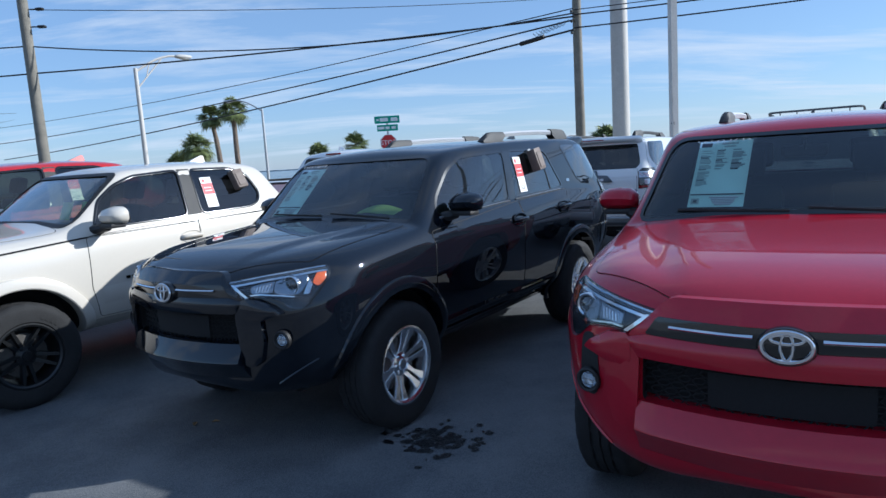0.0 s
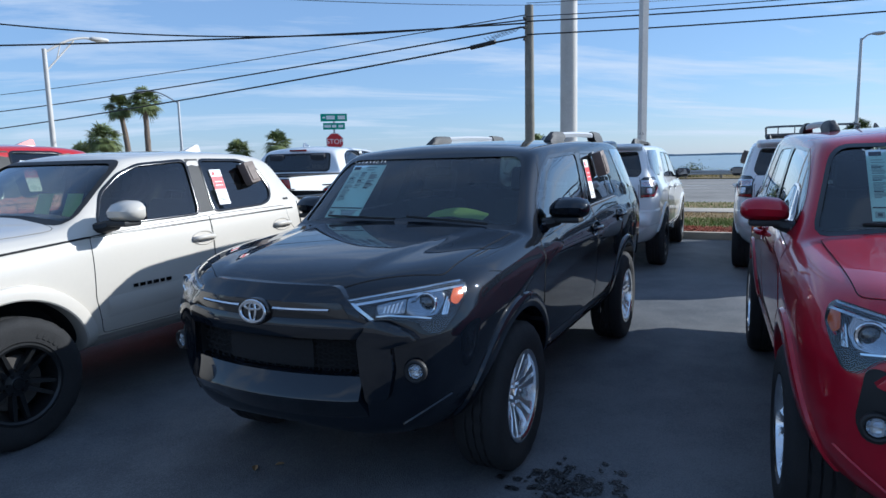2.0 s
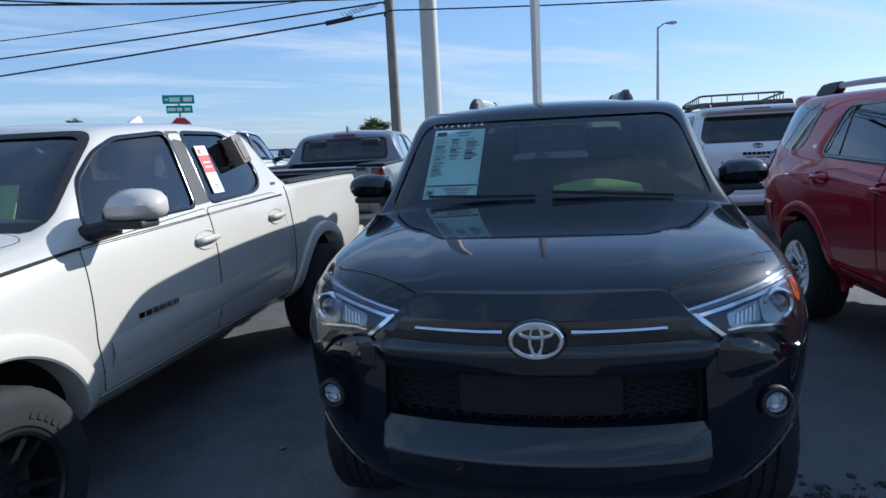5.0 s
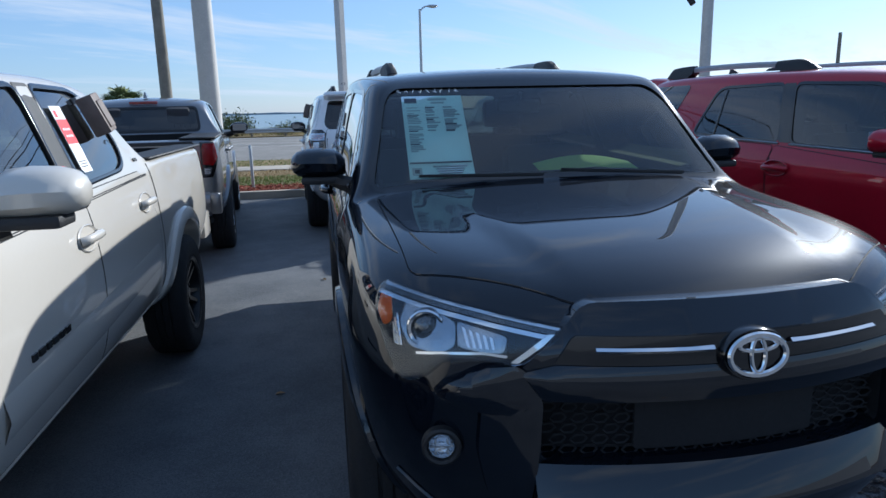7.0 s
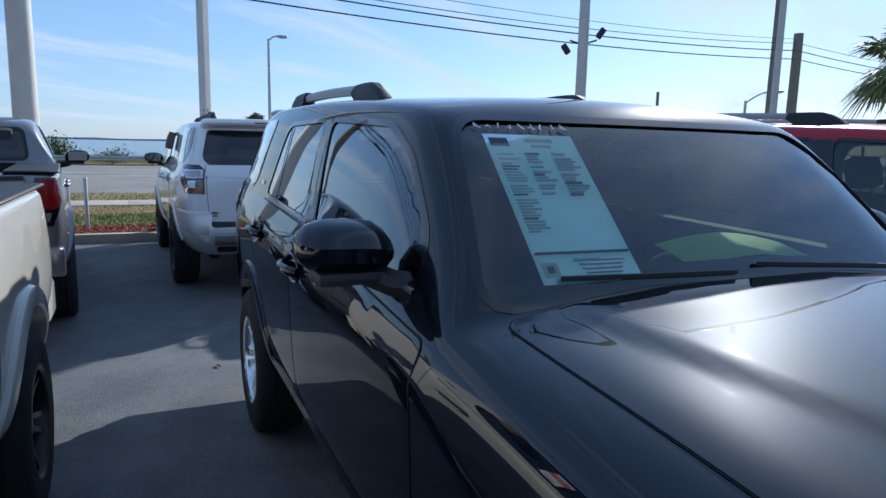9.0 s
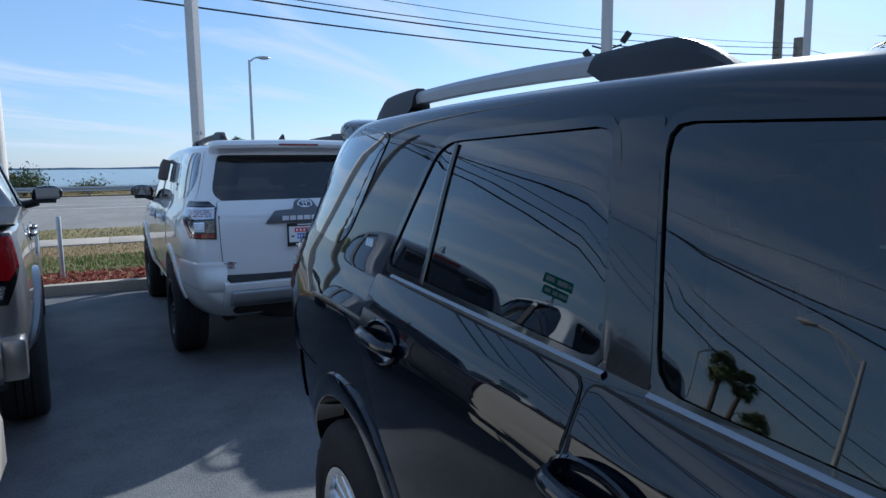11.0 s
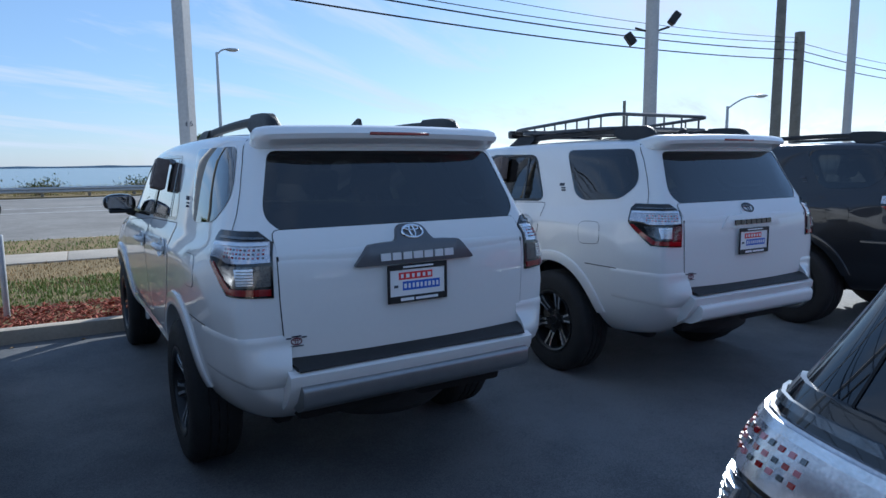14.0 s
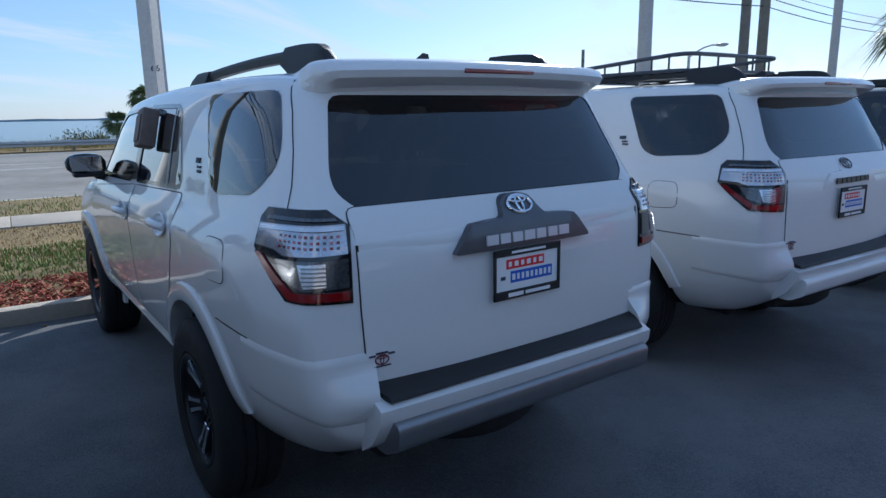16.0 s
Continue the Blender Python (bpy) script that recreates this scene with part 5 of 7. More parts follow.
def part_lamp(sh, car, sg):
    """A swept-back headlamp: dark housing, chrome upper blade, projector, reflector, amber corner and clear cover."""
    o = [(sg * a, b) for a, b in HEAD]
    hl = part("headlamp", sh.panel(rounded(o, 0.02), "F", 0.006, 0.02, 0.05, True), M["lamp_inner"], car, "swept-back headlamp with chrome blade and amber corner")
    def slab(nm, pts, k, off, r=0.004):
        part(nm, sh.panel(rounded([(sg * a, b) for a, b in pts], r), "F", off, 0.004, 0.05, True), M[k], hl)
    edge = ((0.415, 1.048), (0.60, 1.078), (0.76, 1.098), (0.797, 1.101))
    drop = lambda d0, d1: [(a + d0 * 0.9, b - d0) for a, b in edge] + [(a + d1 * 0.9, b - d1) for a, b in reversed(edge)]
    # two chrome lines with a smoked light guide between them, and a leg down the inner end
    slab("chrome_line", drop(0.0, 0.006), "chrome", 0.018, 0.002)
    slab("light_guide", drop(0.008, 0.017), "smoke_lens", 0.014, 0.002)
    slab("chrome_line", drop(0.019, 0.028), "chrome", 0.018, 0.002)
    slab("chrome_leg", ((0.436, 1.036), (0.458, 1.036), (0.545, 0.966), (0.528, 0.965)), "chrome", 0.019)
    slab("silver_bed", ((0.500, 1.032), (0.60, 1.046), (0.770, 1.070), (0.795, 1.060), (0.800, 0.985), (0.772, 0.952), (0.700, 0.962), (0.600, 0.976), (0.552, 0.972)), "lamp_inner", 0.0085, 0.012)
    slab("bowl", ((0.655, 1.044), (0.70, 1.062), (0.765, 1.066), (0.782, 1.02), (0.765, 0.972), (0.70, 0.966), (0.662, 0.990)), "lamp_silver", 0.011, 0.012)
    slab("reflector_well", ((0.545, 1.022), (0.60, 1.036), (0.652, 1.046), (0.656, 0.990), (0.60, 0.982), (0.556, 0.984)), "lamp_silver", 0.011, 0.010)
    for i in range(5):
        y = 0.578 + 0.0145 * i
        slab("reflector_rib", ((y, 1.018 + 0.004 * i), (y + 0.007, 1.020 + 0.004 * i), (y + 0.004 - 0.001 * i, 0.992), (y - 0.003 - 0.001 * i, 0.992)), "bright_lens", 0.014, 0.001)
    slab("chrome_sweep", ((0.548, 0.980), (0.60, 0.984), (0.690, 0.974), (0.752, 0.962), (0.750, 0.956), (0.690, 0.968), (0.60, 0.978), (0.552, 0.974)), "chrome", 0.013, 0.001)
    for i in range(3):
        y = 0.783 + 0.006 * i
        slab("side_rib", ((y, 1.040 - 0.012 * i), (y + 0.0045, 1.040 - 0.012 * i), (y + 0.0035, 0.968), (y - 0.002, 0.968)), "reflector", 0.012, 0.001)
    for a, b, r in ((0.722, 1.020, 0.050),):
        fm = Matrix.Translation(sh.at("F", sg * a, b)[0] + Vector((0.010, 0, 0))) @ pose(0, 0, 0, 0, 0, sg * 18)
        q = child("projector", shared(f"projector{r}", lambda: projector_mesh(r), M["chrome"]), hl, fm)
        child("bulb_lens", shared(f"bulb{r}", lambda: bulb_mesh(r), M["smoke_lens"]), hl, fm)
    amber = [(sg * a, b) for a, b in ((0.792, 1.080), (0.812, 1.080), (0.831, 1.035), (0.820, 1.000), (0.798, 1.020))]
    part("amber_corner", sh.panel(rounded(amber, 0.012), "F", 0.012, 0.006, 0.04, True), M["amber"], hl)
    q = part("cover", sh.panel(rounded(o, 0.02), "F", 0.030, 0.022, 0.05, True), M["lens"], hl, "clear lamp cover")
    q.visible_shadow = False


def projector_mesh(r):
    bm = bmesh.new()
    lathe(bm, [(r, -0.02), (r, 0.004), (r * 0.92, 0.008), (r * 0.78, 0.004), (r * 0.72, -0.004)], 28, "x")
    bmesh.ops.recalc_face_normals(bm, faces=bm.faces)
    return bm


def bulb_mesh(r):
    bm = bmesh.new()
    lathe(bm, [(r * 0.74, -0.006), (r * 0.55, 0.006), (r * 0.3, 0.012), (0.0, 0.014)], 24, "x")
    bmesh.ops.recalc_face_normals(bm, faces=bm.faces)
    return bm


# -- the double-cab pickup --
PICKUP_ROWS = [
    row(2.42, .46, .50, .66, .53, .72, .70, .73, .90, .70, 1.02, .66, 1.08, .60, 1.12, .50, 1.145, 1.16),
    row(2.25, .42, .60, .80, .52, .86, .72, .86, .94, .83, 1.07, .78, 1.13, .72, 1.165, .60, 1.19, 1.205),
    row(2.00, .42, .66, .86, .52, .915, .74, .915, .97, .89, 1.105, .84, 1.16, .78, 1.195, .65, 1.215, 1.23),
    row(1.60, .42, .70, .88, .52, .93, .75, .93, .99, .90, 1.135, .85, 1.185, .79, 1.22, .66, 1.24, 1.255),
    row(1.22, .42, .72, .88, .52, .925, .75, .92, .99, .895, 1.15, .86, 1.21, .80, 1.245, .68, 1.265, 1.28),
    row(1.12, .42, .72, .88, .52, .925, .75, .92, .99, .895, 1.155, .86, 1.22, .80, 1.29, .69, 1.33, 1.355),
    row(0.70, .42, .72, .88, .52, .925, .75, .92, .99, .895, 1.165, .865, 1.24, .71, 1.64, .64, 1.69, 1.73),
    row(0.55, .42, .72, .88, .52, .925, .75, .92, .99, .895, 1.165, .865, 1.245, .705, 1.68, .64, 1.725, 1.765),
    row(-0.30, .42, .72, .88, .52, .925, .75, .92, .99, .895, 1.17, .865, 1.255, .705, 1.71, .635, 1.755, 1.795),
    row(-0.85, .42, .72, .88, .52, .925, .75, .92, .99, .895, 1.18, .865, 1.27, .70, 1.68, .63, 1.725, 1.765),
    row(-0.97, .42, .72, .88, .52, .925, .75, .92, .99, .895, 1.185, .865, 1.275, .705, 1.58, .635, 1.63, 1.67),
    row(-1.08, .42, .72, .88, .52, .925, .75, .92, .99, .895, 1.20, .875, 1.285, .86, 1.305, .60, 1.315, 1.315),
    row(-1.22, .42, .72, .88, .52, .93, .75, .925, .99, .90, 1.21, .89, 1.29, .86, 1.32, .60, 1.32, 1.32),
    row(-1.62, .42, .72, .88, .52, .94, .78, .935, 1.0, .90, 1.21, .89, 1.29, .86, 1.32, .60, 1.32, 1.32),
    row(-2.55, .48, .72, .87, .56, .925, .78, .92, 1.0, .90, 1.21, .885, 1.29, .855, 1.32, .60, 1.32, 1.32),
    row(-2.74, .55, .70, .84, .62, .89, .78, .89, 1.0, .875, 1.20, .86, 1.28, .83, 1.31, .60, 1.315, 1.315),
    row(-2.79, .60, .68, .80, .66, .85, .80, .85, 1.0, .84, 1.18, .825, 1.26, .79, 1.295, .58, 1.30, 1.30),
]
PWIN_F = [(0.97, 1.265), (0.87, 1.47), (0.70, 1.595), (0.52, 1.66), (0.08, 1.69), (0.11, 1.28)]
PWIN_R = [(-0.05, 1.285), (-0.06, 1.69), (-0.50, 1.685), (-0.68, 1.62), (-0.77, 1.44), (-0.73, 1.345), (-0.62, 1.305)]
PSCREEN = [(-0.77, 1.30), (-0.67, 1.65), (-0.62, 1.685), (0.62, 1.685), (0.67, 1.65), (0.77, 1.30), (0.35, 1.33), (-0.35, 1.33)]
PBACK = [(-0.62, 1.37), (-0.59, 1.64), (0.59, 1.64), (0.62, 1.37)]
PICKUP = {}


def pickup_base():
    solid = hull(PICKUP_ROWS, 0.10, -0.01, crisp=((8, 0.4), (9, 0.3), (10, 0.3)))
    sh = Shell(solid)
    cuts = [(well(x, s, 0.49), 1) for x in (1.618, -1.618) for s in (1, -1)]
    prof = lambda w, b, cy, cz, ty, tz, z: [(0.76, 0.66), (w, b), (cy, cz), (ty, tz), (0.0, z)]
    cuts.append((room([(1.05, prof(0.80, 1.15, 0.75, 1.20, 0.60, 1.21, 1.215)), (0.65, prof(0.81, 1.17, 0.645, 1.59, 0.58, 1.635, 1.67)), (0.50, prof(0.81, 1.18, 0.64, 1.63, 0.58, 1.675, 1.71)),
                       (-0.3, prof(0.81, 1.19, 0.64, 1.66, 0.58, 1.70, 1.74)), (-0.82, prof(0.81, 1.20, 0.64, 1.63, 0.575, 1.675, 1.71)), (-0.92, prof(0.81, 1.20, 0.645, 1.53, 0.58, 1.58, 1.62)),
                       (-1.00, prof(0.81, 1.20, 0.70, 1.24, 0.55, 1.25, 1.25))]), 2))
    for w in (PWIN_F, PWIN_R):
        r = rounded(w, 0.05)
        cuts.append((prism(r, "y", 0.3, 1.4), 2))
        cuts.append((prism(r, "y", -1.4, -0.3), 2))
    cuts.append((prism(rounded(PSCREEN, 0.05), "x", 0.4, 2.5), 2))
    cuts.append((prism(rounded(PBACK, 0.05), "x", -1.6, -0.6), 2))
    bed = bmesh.new()
    box(bed, (-2.70, -0.70, 0.84), (-1.13, 0.70, 1.7), 0.02)
    cuts.append((bed, 1))
    cuts.append((prism(rounded([(-0.42, 0.80), (-0.55, 1.06), (0.55, 1.06), (0.42, 0.80)], 0.03), "x", 2.40, 2.9), 1))
    return carve(solid, cuts), sh


def pickup(paint_mat, m, label, rims="split", stickers=(), dark_mirror=False):
    if not PICKUP:
        PICKUP["me"], PICKUP["sh"] = pickup_base()
    sh, P = PICKUP["sh"], paint_mat
    car = thing("pickup_truck", label, "pickup truck", "parked vehicles", m=m)
    me = PICKUP["me"].copy()
    for i, q in enumerate((P, M["under"], M["cabin"], M["cabin"])):
        me.materials[i] = q
    for p in me.polygons:
        p.use_smooth = True
    me.set_sharp_from_angle(angle=radians(32))
    child("body", me, car)
    for view, sg in (("L", 1), ("R", -1)):
        for w, nm, g in ((PWIN_F, "front_side_window", M["tint"]), (PWIN_R, "rear_side_window", M["rear_tint"])):
            o = rounded(w, 0.05)
            q = part(nm, sh.panel(grow(o, 0.006), view, -0.007, 0.0, 0.10), g, car, "dark tinted side glass")
            q.visible_shadow = False
            part("window_seal", sh.strip(grow(o, 0.004), view, 0.020, 0.003, 0.05, True, 0.003), M["gloss_black"], q)
        part("pillar_cover", sh.panel(rounded([(0.105, 1.28), (0.075, 1.70), (-0.055, 1.70), (-0.045, 1.285)], 0.01), view, 0.003, 0.004, 0.1), M["plastic"], car)
        FD = [(1.06, 1.20), (1.08, 0.80), (1.02, 0.55), (0.06, 0.55), (0.03, 1.255)]
        RD = [(0.018, 1.255), (0.045, 0.55), (-0.86, 0.55), (-0.98, 0.78), (-0.99, 1.00), (-0.90, 1.12), (-0.88, 1.27)]
        for o, nm, hx, hz in ((FD, "front_door", 0.13, 1.09), (RD, "rear_door", -0.79, 1.11)):
            r = rounded(o, 0.03)
            d = part(nm, sh.panel(r, view, 0.0035, 0.010, 0.07), P, car)
            part("door_gap", sh.strip(r, view, 0.010, 0.0018, 0.05, True), M["seam"], d)
            fm = on_view(sh, view, hx, hz, 0.004)
            child("handle_dish", shared("dish" + P.name, dish_mesh, P), d, fm)
            child("handle", shared("handle" + P.name, handle_mesh, P), d, fm)
        part("waist_line", sh.strip([(1.95, 1.13), (1.1, 1.195), (-0.98, 1.245)], view, 0.012, 0.0042, 0.1, False, -0.002), M["seam"], car)
        part("lower_crease", sh.strip([(1.0, 0.72), (0.1, 0.75), (-0.9, 0.80)], view, 0.14, 0.004, 0.08, False, 0.016), P, car)
        part("bed_gap", sh.strip([(-1.055, 1.30), (-1.05, 0.60)], view, 0.014, 0.002, 0.05), M["seam"], car)
        part("sill", sh.panel(rounded([(1.10, 0.54), (-1.10, 0.54), (-1.08, 0.45), (1.08, 0.45)], 0.03), view, 0.010, 0.03, 0.12), P, car)
        for x, nm in ((1.618, "front_arch"), (-1.618, "rear_arch")):
            part(nm, arch(sh, x, sg, 0.487, 0.575, 0.030, a0=10 if x > 0 else 0, a1=180 if x > 0 else 168), P, car)
            wheel(car, x, sg * 0.82, sg, rims)
        mr = part("door_mirror", pickup_mirror(sg), M["gloss_black"] if dark_mirror else P, car)
        bm = bmesh.new()
        box(bm, (0.830, sg * 0.955, 1.300), (0.848, sg * 1.160, 1.412), 0.006)
        part("mirror_glass", bm, M["mirror"], mr)
        bm = bmesh.new()
        tube(bm, [(0.98, sg * 0.82, 1.245), (0.95, sg * 0.90, 1.255), (0.92, sg * 0.97, 1.275)], 0.04, 8)
        box(bm, (0.855, sg * 0.94, 1.262), (0.985, sg * 1.13, 1.300), 0.014, seg=2)
        part("mirror_foot", bm, M["plastic"], mr)
        # badge bars on the front door
        fm = on_view(sh, view, 0.645, 0.835, 0.006)
        for i in range(6):
            e = part("badge_bar", bars_mesh([(-0.14 + 0.056 * i, 0, 0.042 if i % 2 else 0.034, 0.024)], 0.005), M["gloss_black"], car, "", False)
            e.matrix_basis = fm
        fm = on_view(sh, view, -0.93, 1.33, 0.003)
        e = part("small_badge", bars_mesh([(-0.022 + 0.022 * i, 0, 0.016, 0.018) for i in range(3)], 0.004), M["plastic"], car, "", False)
        e.matrix_basis = fm
        # tail lamps
        yb = lambda o: [(sg * a, b) for a, b in o]
        pv = (-2.50, 0.55)
        tl = part("tail_lamp", corner_panel(sh, rounded([(129, 1.285), (149, 1.285), (150, 0.935), (137, 0.935), (127, 1.12)], 0.02), sg, 0.012, 0.05, pv), M["gloss_black"], car, "tall red tail lamp with a clear lower lens")
        part("red_lens", corner_panel(sh, rounded([(131, 1.270), (146, 1.272), (148, 1.235), (148.5, 1.065), (136, 1.055), (129, 1.13)], 0.03), sg, 0.022, 0.012, pv), M["red_lens"], tl)
        part("clear_lens", corner_panel(sh, rounded([(138, 1.030), (147, 1.030), (147, 0.968), (140, 0.968)], 0.01), sg, 0.020, 0.008, pv), M["tail_clear"], tl)
        for i in range(3):
            z0 = 0.981 + 0.016 * i
            part("lens_rib", corner_panel(sh, [(140.5, z0), (146.5, z0), (146.5, z0 + 0.004), (140.5, z0 + 0.004)], sg, 0.0225, 0.003, pv), M["grey_metal"], tl, smooth=False)
        # headlamps
        hl = part("headlamp", sh.panel(rounded(yb([(0.50, 1.08), (0.80, 1.12), (0.86, 1.06), (0.80, 0.97), (0.58, 0.95)]), 0.02), "F", 0.006, 0.02, 0.05), M["reflector"], car)
        c = part("cover", sh.panel(rounded(yb([(0.50, 1.08), (0.80, 1.12), (0.86, 1.06), (0.80, 0.97), (0.58, 0.95)]), 0.02), "F", 0.026, 0.02, 0.05), M["lens"], hl)
        c.visible_shadow = False
    q = part("windscreen", sh.panel(grow(rounded(PSCREEN, 0.05), 0.008), "F", -0.004, 0.0, 0.10), M["screen"], car, "clear windscreen")
    q.visible_shadow = False
    part("screen_seal", sh.strip(grow(rounded(PSCREEN, 0.05), 0.006), "F", 0.026, 0.002, 0.06, True), M["plastic"], q)
    q = part("rear_window", sh.panel(grow(rounded(PBACK, 0.05), 0.006), "B", -0.001, 0.0, 0.10), M["rear_tint"], car, "dark rear glass of the cab")
    q.visible_shadow = False
    part("back_seal", sh.strip(grow(rounded(PBACK, 0.05), 0.004), "B", 0.03, 0.002, 0.06, True), M["plastic"], q)
    cabin_inside(car, 1.10, (0.30, -0.52), 0.66)
    BON = [(2.25, -0.62), (1.22, -0.77), (1.17, -0.30), (1.17, 0.30), (1.22, 0.77), (2.25, 0.62), (2.40, 0.35), (2.42, 0), (2.40, -0.35)]
    bo = part("bonnet", sh.panel(rounded(BON, 0.05), "T", 0.004, 0.012, 0.07), P, car)
    part("bonnet_gap", sh.strip(rounded(BON, 0.05), "T", 0.010, 0.0015, 0.06, True), M["seam"], bo)
    part("grille", sh.panel(rounded([(-0.42, 0.80), (-0.55, 1.06), (0.55, 1.06), (0.42, 0.80)], 0.03), "F", -0.02, 0.02, 0.06), M["plastic"], car)
    bm = bmesh.new()
    box(bm, (2.36, -0.70, 0.50), (2.54, 0.70, 0.70), 0.04, seg=2)
    part("front_bumper", bm, P, car)
    # tailgate, bumper, high stop lamp, fin
    TG = [(-0.66, 0.80), (-0.665, 1.285), (0.665, 1.285), (0.66, 0.80)]
    tg = part("tailgate", sh.panel(rounded(TG, 0.025), "B", 0.008, 0.014, 0.09), P, car)
    part("tailgate_gap", sh.strip(rounded(TG, 0.025), "B", 0.012, 0.0015, 0.08, True), M["seam"], tg)
    part("tailgate_cap", sh.panel(rounded([(-0.66, 1.262), (-0.66, 1.292), (0.66, 1.292), (0.66, 1.262)], 0.01), "B", 0.016, 0.02, 0.1), M["plastic"], tg)
    bm = bmesh.new()
    box(bm, (0, -0.09, -0.035), (0.02, 0.09, 0.035), 0.012, seg=2)
    e = part("gate_handle", bm, M["plastic"], tg)
    e.matrix_basis = on_view(sh, "B", 0, 1.20, 0.006)
    fm = on_view(sh, "B", 0, 1.04, 0.009)
    e = part("gate_bars", bars_mesh([(-0.36 + 0.12 * i, 0, 0.09, 0.07) for i in range(7)], 0.003), M["grey_metal"], tg, "", False)
    e.matrix_basis = fm
    bm = prism(rounded([(-2.74, 0.80), (-2.88, 0.78), (-2.91, 0.72), (-2.90, 0.60), (-2.84, 0.55), (-2.74, 0.56)], 0.03), "y", -0.78, 0.78)
    part("rear_bumper", bm, M["silver_paint"] if P.name == "silver_paint" else M["chrome"], car)
    bm = bmesh.new()
    box(bm, (-2.905, -0.72, 0.785), (-2.76, 0.72, 0.797), 0.004)
    part("bumper_pad", bm, M["plastic"], car)
    for sg in (1, -1):
        bm = bmesh.new()
        box(bm, (-2.87, sg * 0.76, 0.57), (-2.60, sg * 0.885, 0.78), 0.03, seg=2)
        part("bumper_end", bm, M["silver_paint"] if P.name == "silver_paint" else P, car)
        bm = bmesh.new()
        box(bm, (-2.76, sg * 0.70 - (0.02 if sg > 0 else -0.17), 1.315), (-1.10, sg * 0.88, 1.333), 0.008)
        part("bed_rail_cap", bm, M["plastic"], car)
    bm = bmesh.new()
    box(bm, (-0.955, -0.16, 1.69), (-0.93, 0.16, 1.725), 0.008)
    part("stop_lamp", bm, M["red_lens"], car)
    bm = prism([(-0.55, 1.785), (-0.74, 1.77), (-0.73, 1.84), (-0.70, 1.845)], "y", -0.022, 0.022)
    for v in bm.verts:
        if v.co.z > 1.82:
            v.co.y *= 0.3
    part("aerial_fin", bm, P, car)
    bm = bmesh.new()
    tube(bm, [(-1.618, -0.75, 0.38), (-1.618, 0.75, 0.38)], 0.05, 10)
    tube(bm, [(1.618, -0.75, 0.38), (1.618, 0.75, 0.38)], 0.035, 10)
    box(bm, (-2.7, -0.55, 0.42), (2.2, -0.45, 0.50), 0.02)
    box(bm, (-2.7, 0.45, 0.42), (2.2, 0.55, 0.50), 0.02)
    tube(bm, [(0.5, -0.3, 0.46), (-1.0, -0.4, 0.46), (-2.2, -0.5, 0.5), (-2.5, -0.75, 0.46)], 0.035, 8)
    part("chassis", bm, M["under"], car)
    if "green" in stickers:
        for y in (0.05, -0.30):
            bm = bmesh.new()
            box(bm, (0.62, y, 1.28), (0.63, y + 0.18, 1.46), 0.004)
            for v in bm.verts:
                v.co.x += (1.46 - v.co.z) * 0.4
            part("screen_paper", bm, M["paper_green"], car, "pale green paper behind the windscreen")
    for view in [k for k in stickers if k in ("L", "R")]:
        window_label(sh, car, view, -0.19, 1.47)
    return car


def pickup_mirror(sg):
    return mirror_mesh(sg, 1.1, (0.21, 0.075, 0.02))


# ---- ground ----
def at(a, r, z=0.0):
    """A place a metres along the rows' axis and r metres to its right."""
    p = AX * a + RT * r
    return Vector((p.x, p.y, z))


def slab(name, material, a0, a1, r0, r1, z0, z1, label, category, bevel=0.0):
    bm = bmesh.new()
    box(bm, (r0, a0, z0), (r1, a1, z1), bevel)
    for v in bm.verts:
        v.co = at(v.co.y, v.co.x, v.co.z)
    bmesh.ops.recalc_face_normals(bm, faces=bm.faces)
    return tagged(link_mesh(name, bm, material, smooth=False), label, category, kind="structure")


